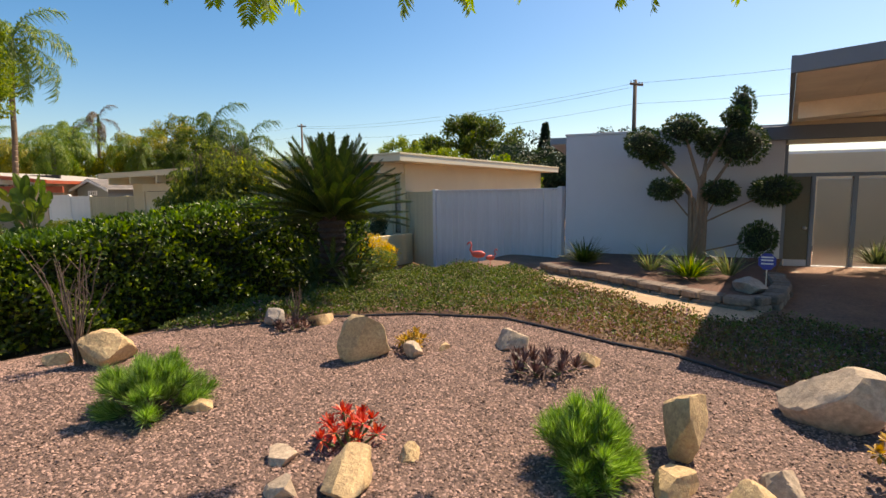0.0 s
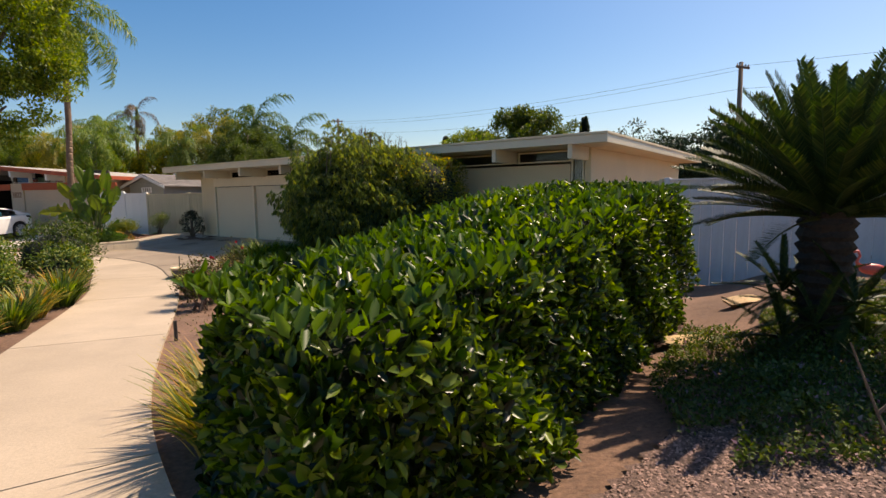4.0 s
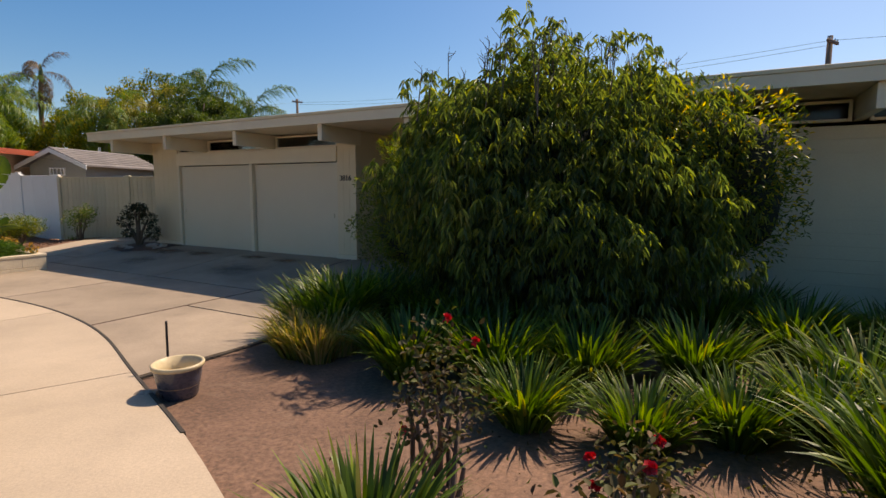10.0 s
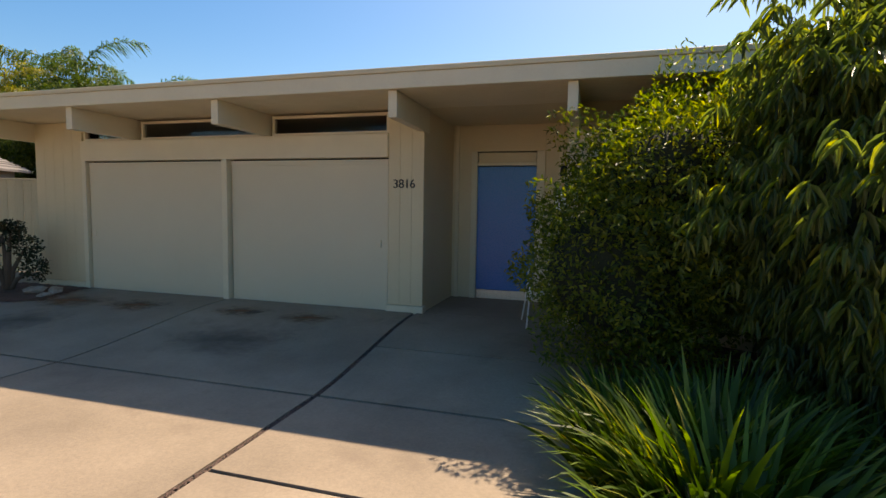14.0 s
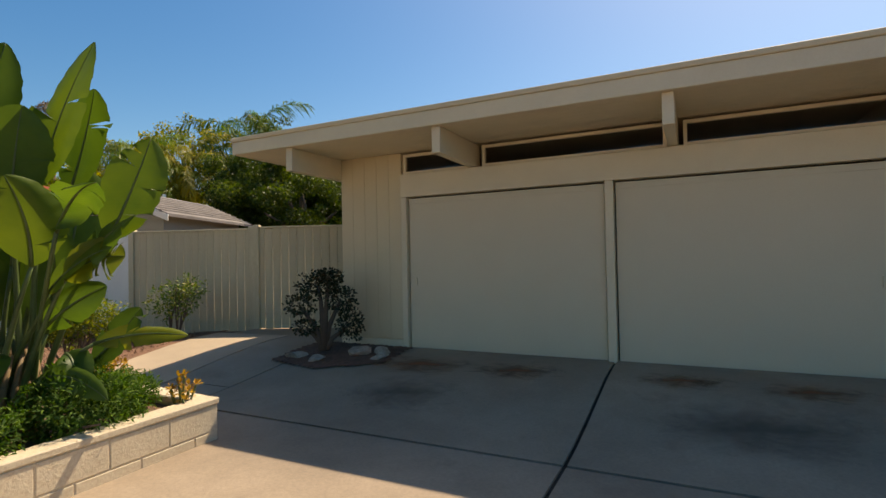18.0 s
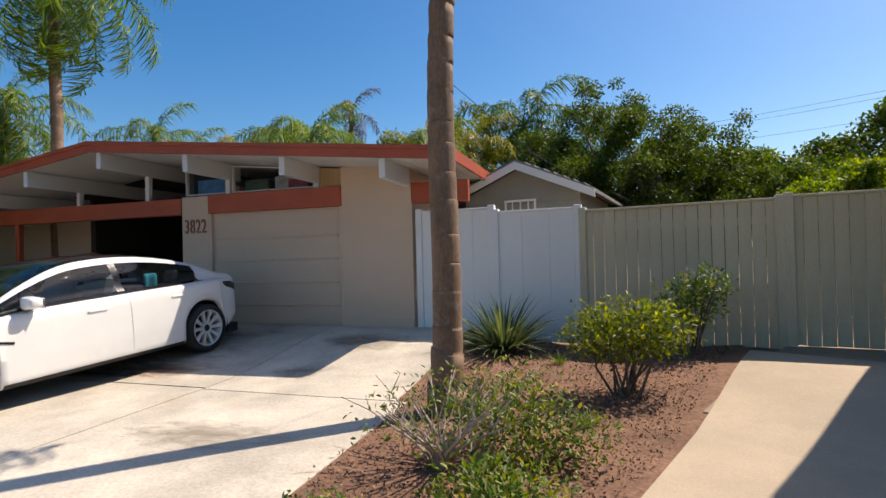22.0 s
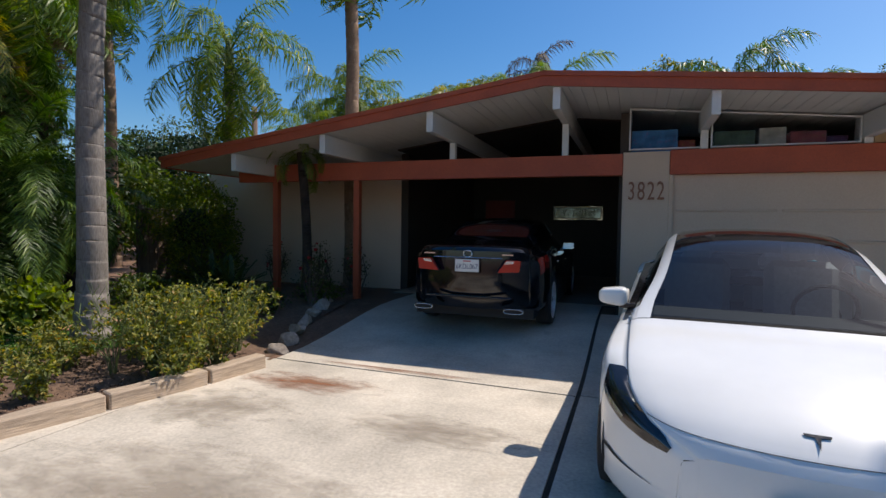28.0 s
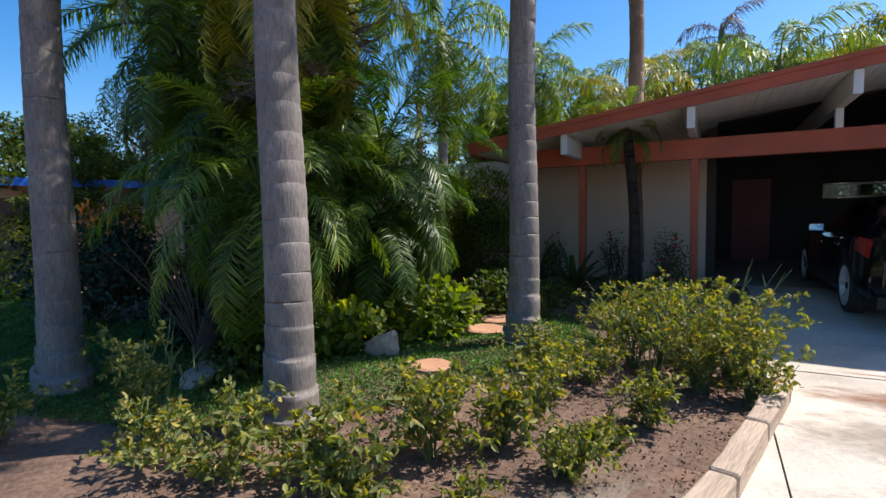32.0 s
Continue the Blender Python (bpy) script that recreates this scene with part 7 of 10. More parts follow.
# strip between the pavement and the street
for i, (x, y, k, s) in enumerate(((-9.55, 9.6, 0, 0.8), (-9.2, 8.9, 1, 0.75), (-9.9, 10.6, 2, 0.85), (-8.9, 8.0, 2, 0.7), (-8.2, 6.6, 0, 0.75), (-7.7, 5.6, 1, 0.8), (-10.4, 11.3, 1, 0.9), (-8.6, 7.2, 1, 0.7), (-10.9, 10.3, 0, 0.8), (-9.9, 8.3, 2, 0.8))):
    clump(AGAP[k], x, y, STRAP_GREEN if i % 3 else IRIS_MIX, "agapanthus clump in the kerb strip", "agapanthus", "agapanthus", s, group="agapanthus clumps along the kerb strip")
for x, y, h, r in ((-11.7, 12.9, 1.25, 0.75), (-10.6, 10.0, 0.7, 0.5), (-12.2, 11.6, 1.0, 0.6), (-11.0, 12.1, 0.8, 0.45)):
    t = shrub("shrub", "leafy green shrub in the kerb strip", "shrub", x, y, [(0, 0, h * 0.55, r, r, h * 0.5), (r * 0.3, 0.1, h * 0.7, r * 0.6, r * 0.6, h * 0.35)], 3600, 0.06, 0.55, ROSE_LEAF if h < 1.2 else TREE_GREEN, True, 7, shell=0.4)
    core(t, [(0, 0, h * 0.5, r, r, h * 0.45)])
cover("fallen_leaves", [(-8.9, 12.3), (-7.95, 10.4), (-7.2, 8.7), (-6.2, 6.6), (-4.9, 5.6), (-3.4, 9.2), (-2.5, 11.5), (-4.0, 12.8), (-7.0, 13.4)], 2600, 0.015, 0.035, BROWN_LEAF, "scattered dry fallen leaves on the soil", category="leaf litter")


def wall_sconce():
    t = thing("wall_lamp", "small dark metal wall lamp beside the entry", "wall lamp", H1 @ pose(2.245, 0.42, 2.02))
    part("back_plate", boxed(-0.03, -0.002, -0.05, 0.05, -0.09, 0.09, bevel=0.005), BLACK_METAL, t)
    bm = bmesh.new()
    tube(bm, [(-0.02, 0, 0.03), (-0.07, 0, 0.06), (-0.1, 0, 0.04)], 0.008, 8)
    part("arm", bm, BLACK_METAL, t)
    bm = bmesh.new()
    lathe(bm, [(0.0, 0.05), (0.04, 0.045), (0.055, -0.08), (0.045, -0.085), (0.035, 0.03), (0.0, 0.035)], 16)
    part("shade", bm, BLACK_METAL, t, "dark conical shade", True, m=Matrix.Translation((-0.1, 0, 0)))


wall_sconce()


# ---- between the houses: bird of paradise, jade, side bed ----
def paddle_leaf(parent, foot, base, tip, width, tears, seed, face):
    """One stalk from the foot to the blade, and a broad paddle blade that arches to its tip, torn between the veins."""
    r = random.Random(seed)
    foot, base, tip = Vector(foot), Vector(base), Vector(tip)
    base = base.lerp(foot.lerp(base, 0.6), 0.3)
    bm = bmesh.new()
    mid = foot.lerp(base, 0.55) + Vector((-(base.x - foot.x) * 0.22, -(base.y - foot.y) * 0.22, 0.0))
    pts = [(1 - f) ** 2 * foot + 2 * f * (1 - f) * mid + f * f * base for f in [k / 8 for k in range(9)]]
    tube(bm, pts, [0.026 - 0.014 * k / 8 for k in range(9)], 7)
    part("stalk", bm, PADDLE_STALK, parent, soft=True)
    axis = (tip - base) * 1.0
    run = axis.length
    lead = (pts[-1] - pts[-2]).normalized()
    ctrl = base + (lead * 0.5 + axis.normalized() * 0.5).normalized() * run * 0.5
    def spine(f):
        return (1 - f) ** 2 * base + 2 * f * (1 - f) * ctrl + f * f * tip
    bm = bmesh.new()
    tube(bm, [spine(k / 8) for k in range(9)], [0.013 - 0.011 * k / 8 for k in range(9)], 6)
    part("midrib", bm, PADDLE_STALK, parent, soft=True)
    toward = (Vector(face) + Vector((r.uniform(-0.45, 0.45), r.uniform(-0.45, 0.45), r.uniform(-0.2, 0.5)))).normalized()
    steps, across = 30, 5
    bm = bmesh.new()
    for sg in (-1, 1):
        cuts = set(r.sample(range(5, steps - 3), tears)) if tears else set()
        cup, prev, drop = r.uniform(0.05, 0.3), None, 0.0
        for i in range(steps + 1):
            u = i / steps
            p = spine(u)
            ax = (spine(min(1, u + 0.03)) - spine(max(0, u - 0.03))).normalized()
            side = ax.cross(toward).normalized()
            nor = side.cross(ax)
            w = width * 0.5 * max(0.02, (1 - abs(2 * u ** 0.9 - 1) ** 2.4)) ** 0.75 * (1 + 0.03 * math.sin(i * 1.7 + seed))
            torn = i in cuts
            def row(fall, sl):
                out = []
                for k in range(across + 1):
                    c = k / across
                    q = p + side * sg * w * c + ax * (c * w * 0.28) + nor * (cup * w * math.sin(c * 1.9) - fall * w * c * c) - Vector((0, 0, 1)) * fall * w * 0.5 * c * c + ax * sl * c * c
                    out.append(bm.verts.new(q))
                return out
            here = row(drop, -0.012 if torn else 0.0)
            if prev:
                for k in range(across):
                    bm.faces.new((prev[k], here[k], here[k + 1], prev[k + 1]))
            if torn:
                drop = r.uniform(-0.1, 0.5)
                here = row(drop, 0.05 * r.uniform(0.4, 1.2))
            prev = here
    part("blade", bm, PADDLE_MATS[seed % len(PADDLE_MATS)], parent, soft=True)


def paddle_material(name, a, b):
    """Broad blade: fine cross veins, paler edge tone, light coming through."""
    m, nt, bsdf = shader(name)
    n = noise_tex(nt, 2.5, 4)
    veins = nt.nodes.new("ShaderNodeTexWave")
    veins.inputs["Scale"].default_value, veins.inputs["Distortion"].default_value, veins.inputs["Detail"].default_value = 34.0, 0.6, 2.0
    tc = nt.nodes.new("ShaderNodeTexCoord")
    veins.bands_direction = "Z"
    nt.links.new(tc.outputs["Object"], veins.inputs["Vector"])
    c = mix_col(nt, scaled(nt, n, 0, 1), a, b)
    c = mix_col(nt, scaled(nt, veins.outputs["Fac"], 0.0, 0.12, 0, 1), c, rgb(b, 1.25)[:3])
    nt.links.new(c, bsdf.inputs["Base Color"])
    bsdf.inputs["Roughness"].default_value = 0.42
    bsdf.inputs["Specular IOR Level"].default_value = 0.35
    bp = nt.nodes.new("ShaderNodeBump")
    bp.inputs["Strength"].default_value, bp.inputs["Distance"].default_value = 0.12, 0.004
    nt.links.new(veins.outputs["Fac"], bp.inputs["Height"])
    nt.links.new(bp.outputs[0], bsdf.inputs["Normal"])
    tl = nt.nodes.new("ShaderNodeBsdfTranslucent")
    nt.links.new(mix_col(nt, 1.0, c, (3.1, 2.9, 0.6), "MULTIPLY"), tl.inputs[0])
    mx = nt.nodes.new("ShaderNodeMixShader")
    mx.inputs[0].default_value = 0.5
    nt.links.new(bsdf.outputs[0], mx.inputs[1])
    nt.links.new(tl.outputs[0], mx.inputs[2])
    nt.links.new(mx.outputs[0], nt.nodes["Material Output"].inputs[0])
    return m


PADDLE_STALK = surface("paddle_stalk", (0.075, 0.11, 0.032), 0.45, big=3, fine=40, var=0.25, grain=0.15, bump=0.1)
PADDLE_MATS = [paddle_material("broad_green_blade", (0.06, 0.12, 0.014), (0.12, 0.20, 0.02)), paddle_material("broad_bright_blade", (0.08, 0.14, 0.014), (0.16, 0.23, 0.02)),
               paddle_material("broad_dark_blade", (0.055, 0.11, 0.017), (0.095, 0.165, 0.024)), paddle_material("broad_yellowing_blade", (0.11, 0.16, 0.016), (0.24, 0.25, 0.022))]


def bird_of_paradise():
    x, y, z = -16.15, 20.42, 0.2
    t = thing("bird_of_paradise", "giant bird of paradise with tall torn paddle leaves", "plant", pose(x, y, z, 0, 0, 21.8))
    # base of the blade (along, up), its tip (along, up), width, depth of base and tip, tears, tone
    tall = [(0.22, 1.91, 0.54, 2.68, 0.5, -0.1, -0.3, 1, 1), (-0.15, 2.0, 0.04, 2.63, 0.33, 0, -0.15, 0, 2), (-0.24, 2.19, -0.45, 2.7, 0.32, 0.15, 0.1, 1, 5), (-0.58, 1.73, -0.86, 2.11, 0.34, -0.2, -0.37, 2, 3), (-0.27, 1.68, -0.44, 2.09, 0.43, -0.1, -0.2, 0, 6), (0.06, 1.7, 0.14, 2.2, 0.42, -0.15, -0.25, 1, 4), (0.41, 1.89, 0.52, 2.44, 0.33, 0.1, 0, 2, 8), (0.23, 1.29, 0.1, 1.69, 0.42, -0.35, -0.55, 1, 9)]
    middle = [(0.39, 1.53, 0.61, 1.56, 0.24, -0.7, -1.4, 2, 0), (0.54, 1.32, 0.78, 1.44, 0.23, -0.5, -0.9, 2, 12), (0.42, 1.19, 0.72, 1.19, 0.27, -0.45, -0.8, 3, 3), (0.31, 1.09, 0.65, 1.25, 0.24, -0.35, -0.75, 2, 13), (-0.18, 0.9, -0.21, 1.41, 0.4, -0.25, -0.35, 0, 10), (-0.41, 1.69, -0.39, 1.38, 0.26, -0.25, -0.4, 1, 17), (0.04, 1.3, -0.04, 1.92, 0.43, 0.1, 0.1, 1, 16), (-0.45, 0.61, -0.63, 1.24, 0.2, 0.1, 0.2, 1, 14), (0.36, 1.29, 0.44, 1.88, 0.42, 0.15, 0.25, 1, 20)]
    low = [(-0.46, 1.02, -1.47, 1.1, 0.36, -0.1, -0.3, 4, 7), (-0.74, 1.05, -0.8, 1.44, 0.17, -0.14, -0.1, 0, 11), (-0.92, 1.07, -0.97, 1.42, 0.14, -0.18, -0.16, 0, 3), (-0.46, 0.96, -0.93, 0.9, 0.44, -0.2, -0.36, 0, 20),
           (0.69, 1.48, 0.87, 1.98, 0.36, -0.55, -0.6, 2, 5), (-0.36, 1.22, -0.04, 0.72, 0.26, -0.3, -0.4, 0, 4), (0.26, 0.75, 0.25, 1.43, 0.34, 0.0, 0.0, 0, 10), (0.55, 0.5, 0.8, 0.83, 0.26, -0.2, -0.3, 1, 14), (-0.4, 0.5, -0.68, 0.42, 0.2, -0.1, -0.2, 1, 18), (-0.23, 0.91, -0.42, 1.3, 0.32, -0.1, -0.1, 0, 8), (0.05, 0.66, -0.06, 0.4, 0.2, -0.35, -0.45, 0, 4), (0.02, 0.8, 0.06, 1.3, 0.4, 0.2, 0.2, 0, 30), (0.4, 0.62, 0.42, 0.3, 0.22, -0.3, -0.4, 0, 34), (0.62, 0.69, 1.07, 0.66, 0.17, -0.4, -0.75, 2, 15), (0.27, 0.46, 0.62, 0.3, 0.16, -0.35, -0.72, 1, 18), (0.28, 0.82, 0.61, 1.0, 0.25, -0.3, -0.5, 1, 24), (-0.23, 0.64, -0.45, 0.47, 0.26, -0.2, -0.4, 1, 26), (-0.07, 1.0, -0.12, 1.56, 0.42, 0.25, 0.45, 1, 21), (0.23, 1.0, 0.39, 1.56, 0.42, 0.3, 0.5, 2, 25), (-0.31, 1.1, -0.75, 1.62, 0.42, 0.3, 0.5, 2, 28)]
    for i, (bu, bz, tu, tz, w, bd, td, tears, tone) in enumerate(tall + middle + low):
        a = i * 2.4
        paddle_leaf(t, (0.13 * math.cos(a), 0.13 * math.sin(a), 0.0), (bu, bd, bz), (tu, td, tz), w, tears, tone, (0.0, -1.0, 0.3))
    for i in range(20):
        a = i * 2.4
        bm = bmesh.new()
        tube(bm, [(0.15 * math.cos(a), 0.15 * math.sin(a), -0.1), (0.19 * math.cos(a), 0.18 * math.sin(a), 0.3), (0.17 * math.cos(a + 0.3), 0.16 * math.sin(a + 0.3), 0.55)], [0.032, 0.026, 0.012], 7)
        part("leaf_sheath", bm, SHEATH, t, "brown dried leaf sheath", True)


SHEATH = surface("brown_leaf_sheath", (0.20, 0.13, 0.06), 0.7, big=5, fine=30, var=0.3, grain=0.3, bump=0.3)
bird_of_paradise()
for x, y, h, r, n, mt, lb in ((-15.98, 19.72, 0.3, 0.3, 5000, FERN, "feathery green herb spilling in the planter"), (-15.62, 20.28, 0.34, 0.36, 6500, FERN, "feathery green herb spilling in the planter"),
                              (-16.5, 19.98, 0.28, 0.33, 5000, FERN, "feathery green herb spilling in the planter"), (-16.8, 20.4, 0.26, 0.3, 4000, FERN, "feathery green herb spilling in the planter"), (-15.6, 20.75, 0.24, 0.28, 4000, FERN, "feathery green herb in the planter")):
    shrub("herb", lb, "herb", x, y, [(0, 0, h * 0.6, r, r, h * 0.75)], n, 0.042, 0.3, mt, False, 4, z=0.2, shell=0.7, group="herbs in the block planter")
rosette_plant("jade_plant", "small orange-red jade plant in the planter", -15.12, 20.72, 12, 12, 0.05, 0.5, ORANGE_SUCC, 0.12, 0.3)
for o in bpy.data.objects:
    if o.name.startswith("jade_plant") and abs(o.location.x + 15.12) < 0.01:
        o.location.z = 0.2


def jade_tree(x, y):
    t = thing("jade_tree", "dark jade tree with thick branching trunk by the garage", "succulent", Matrix.Translation((x, y, g(x, y))))
    b = [(-0.05, 0, 0.88, 0.27, 0.25, 0.17), (-0.3, 0, 0.62, 0.18, 0.18, 0.14), (0.22, 0.05, 0.68, 0.19, 0.2, 0.17), (0.08, -0.05, 0.98, 0.17, 0.16, 0.1), (0.34, 0, 0.36, 0.17, 0.2, 0.2), (-0.22, 0, 0.34, 0.17, 0.16, 0.1)]
    bm = bmesh.new()
    for k in b:
        tube(bm, [(0, 0, -0.02), (k[0] * 0.3, k[1] * 0.3, k[2] * 0.5), k[:3]], [0.05, 0.035, 0.015], 7)
    part("trunk", bm, surface("jade_bark", (0.13, 0.09, 0.065), 0.8), t, soft=True)
    p, o = blob_points(2600, b, 0.55)
    link("foliage", leaves("foliage", p, unit(o + rand_dir(2600) * 0.8), 0.042, 0.03, None, True, 0.0, 0.1), leafy("jade_leaf", [(0, (0.012, 0.022, 0.008)), (0.6, (0.03, 0.042, 0.013)), (1, (0.10, 0.06, 0.025))], 0.4, 0.05), t)


jade_tree(*loc(H1, -5.95, -0.55))
for i, (s, q, a) in enumerate(((-6.1, -0.85, 0.16), (-5.4, -0.6, 0.2), (-5.15, -0.45, 0.17), (-5.75, -0.95, 0.13), (-5.0, -0.7, 0.12))):
    x, y = loc(H1, s, q)
    rock(x, y, a, a * 0.8, a * 0.4, ROCK_GREY, 60 + i, i * 50, 0.2, "dark flat stone round the jade tree", z=g(x, y) + 0.02)
patch("ground_bed", [loc(H1, -6.4, -0.05), loc(H1, -6.35, -1.05), loc(H1, -5.5, -1.2), loc(H1, -4.85, -0.8), loc(H1, -4.9, -0.05)], MULCH, 0.035, "dark soil bed round the jade tree", "ground", 0.06)

# side bed with bark mulch right of the second driveway
BED = [loc(H2, 2.3, -6.8), loc(H2, 2.16, -0.2), (-19.0, 26.55), (-16.2, 25.8), (-16.35, 25.3), (-17.95, 21.9), (-18.65, 20.45)]
patch("ground_mulch", [loc(H2, 2.2, -7.2), loc(H2, 2.02, -0.2), (-19.0, 26.6), (-16.0, 25.8), (-16.05, 25.2), (-17.55, 21.7), (-18.35, 20.0)], surface("red_brown_mulch", (0.20, 0.105, 0.065), 0.95, big=1.4, fine=26, var=0.3, grain=0.5, bump=1.0, spots=(0.30, 0.19, 0.125)), 0.012, "red-brown bark mulch bed", "ground", 0.1, 0.006)
cover("bark_chips", BED, 16000, 0.012, 0.026, leafy("bark_chip", [(0, (0.09, 0.04, 0.025)), (0.6, (0.2, 0.10, 0.065)), (1, (0.36, 0.24, 0.17))], 0.9, 0.0), "loose bark chips", category="mulch")
slab("path_slab", [(-17.9, 21.88), (-16.9, 20.9), (-14.9, 24.7), (-16.1, 25.4)], CONCRETE, DRIVE_1, lift=0.03, n=8)
slab("path_slab", [(-18.6, 20.27), (-17.35, 19.78), (-16.89, 20.88), (-17.91, 21.86)], CONCRETE, DRIVE_1, lift=0.029, n=8)
palm("queen_palm", "tall queen palm with ringed brown trunk", -19.2, 23.55, 8.8, 0.135, 0.11, 22, "queen", 1.0, None, PALM_BROWN, (0.25, 0.2), 1, low=-45, high=70, ring=0.26)
bm = bmesh.new()
tube(bm, [(0.1, 0.1, 2.92), (0.8, 1.9, 2.55), (1.62, 3.87, 2.36)], 0.0035, 5)
tagged(part("guy_wire", bm, BLACK_METAL, None, m=Matrix.Translation((-19.2, 23.55, 0.0))), "thin dark wire from the palm to the shed", "wire")
twig_plant(-19.0, 22.35, 0.55, 30, 0.75, "straggly half-bare shrub with grey twigs", TWIG, "straggly_shrub")
shrub("straggly_shrub", "sparse yellow-green leaves on a straggly shrub", "shrub", -18.85, 22.45, [(0, 0, 0.35, 0.75, 0.55, 0.28), (0.3, 0.3, 0.4, 0.5, 0.5, 0.25)], 1500, 0.045, 0.45, ROSE_LEAF, True, 10, shell=0.95, stem_mat=TWIG)
shrub("shrub", "low dark green shrub in the mulch", "shrub", -18.35, 22.5, [(0, 0, 0.2, 0.5, 0.35, 0.2)], 1000, 0.045, 0.5, ROSE_LEAF, True, 6, shell=0.8)
shrub("shrub", "low green shrub in the mulch by the pavement", "shrub", -18.55, 21.6, [(0, 0, 0.17, 0.38, 0.3, 0.18)], 1700, 0.045, 0.5, ROSE_LEAF, True, 6, shell=0.8)
shrub("shrub", "small green shrub in the mulch", "shrub", -19.35, 21.3, [(0, 0, 0.14, 0.25, 0.2, 0.14)], 600, 0.04, 0.5, ROSE_LEAF, True, 4, shell=0.8)
t = shrub("lantana_bush", "yellow-green bush with bare lower stems", "bush", -17.6, 24.1, [(0, 0, 0.62, 0.5, 0.45, 0.3), (0.3, 0.1, 0.6, 0.35, 0.35, 0.25), (-0.25, 0, 0.55, 0.35, 0.3, 0.25)], 3000, 0.05, 0.5, PITT_GREEN, True, 12, shell=0.7)
shrub("rose_bush", "dark rose bush with pale dry leaves by the fence", "rose bush", -16.75, 25.35, [(0, 0, 0.6, 0.4, 0.35, 0.3), (0.2, 0, 0.8, 0.3, 0.25, 0.2)], 1100, 0.055, 0.55, ROSE_LEAF, True, 9, shell=0.9)
shrub("dry_shrub", "orange and yellow succulent shrub in the planter", "shrub", -15.95, 21.3, [(0, 0, 0.22, 0.17, 0.17, 0.16)], 420, 0.05, 0.45, ORANGE_SUCC, True, 7, shell=0.8, z=0.2)
clump(YUCCA, -18.9, 25.75, YUCCA_GREEN, "spiky grey-green yucca-like rosette by the white fence", "yucca", "yucca", 1.6)
for x, y in ((-18.2, 25.2), (-17.1, 25.6), (-19.4, 24.6), (-18.0, 23.3)):
    clump(SMALL_TUFT[0], x, y, ROSE_LEAF, "small dry grass tuft in the mulch", "grass", "grass_tuft", 0.7)


# ---- last garden: timber edging, rose bed, palms ----
def timber_edge():
    t = thing("timber_edging", "weathered split timber sleepers edging the bed", "edging")
    pts = [(-29.75, 20.6), (-29.22, 21.95), (-28.95, 22.75), (-28.68, 23.55), (-28.52, 24.2)]
    for (x0, y0), (x1, y1) in zip(pts, pts[1:]):
        run = math.hypot(x1 - x0, y1 - y0)
        bm = bmesh.new()
        box(bm, 0.012, run - 0.012, -0.05, 0.09, -0.1, 0.135, bevel=0.012)
        bmesh.ops.subdivide_edges(bm, edges=bm.edges, cuts=3, use_grid_fill=True)
        for v in bm.verts:
            v.co += Vector((0, 1, 0)) * 0.008 * noise.noise(v.co * 7 + Vector((x0, y0, 0))) + Vector((0, 0, 1)) * 0.01 * noise.noise(v.co * 5)
        part("timber", bm, TIMBER, t, m=pose(x0, y0, g(x0, y0) + 0.02, 0, 0, math.degrees(math.atan2(y1 - y0, x1 - x0))))


timber_edge()
for i in range(7):
    x, y = loc(H2, -6.95 - 0.12 * i, -2.75 + i * 0.36)
    rock(x, y, 0.17, 0.13, 0.1, ROCK_GREY, 80 + i, i * 40, 0.25, "rounded grey edging stone")
BED2 = [(-29.7, 20.6), (-29.25, 21.95), (-29.0, 22.75), (-28.72, 23.55), (-28.55, 24.2), loc(H2, -7.1, -2.4), loc(H2, -7.6, 0.9), loc(H2, -12, 1.4), (-38, 28), (-40, 20.5), (-33, 19.95)]
patch("ground_mulch", BED2, surface("dark_brown_mulch", (0.15, 0.092, 0.062), 0.95, big=1.4, fine=26, var=0.35, grain=0.5, bump=1.0, spots=(0.09, 0.055, 0.04)), 0.012, "dark brown mulch in the rose bed", "ground", 0.12, 0.02)
cover("bark_chips", [(-29.7, 20.6), (-29.25, 21.95), (-28.6, 24.2), (-30.5, 24.5), (-32.5, 22.0), (-32, 20.2)], 9000, 0.012, 0.024, leafy("dark_bark_chip", [(0, (0.04, 0.022, 0.016)), (0.7, (0.10, 0.06, 0.042)), (1, (0.22, 0.15, 0.11))], 0.9, 0.0), "loose dark bark chips", category="mulch")
LAWN = [(-30.4, 23.6), (-30.0, 24.6), (-30.6, 25.6), (-32.5, 25.3), (-34.5, 24.0), (-37, 23.6), (-42, 25.5), (-41, 22.0), (-36, 21.0), (-32.6, 21.5), (-31.5, 22.3)]
cover("lawn_grass", LAWN, 260000, 0.035, 0.026, GRASS, "short green lawn between the palms", category="grass")

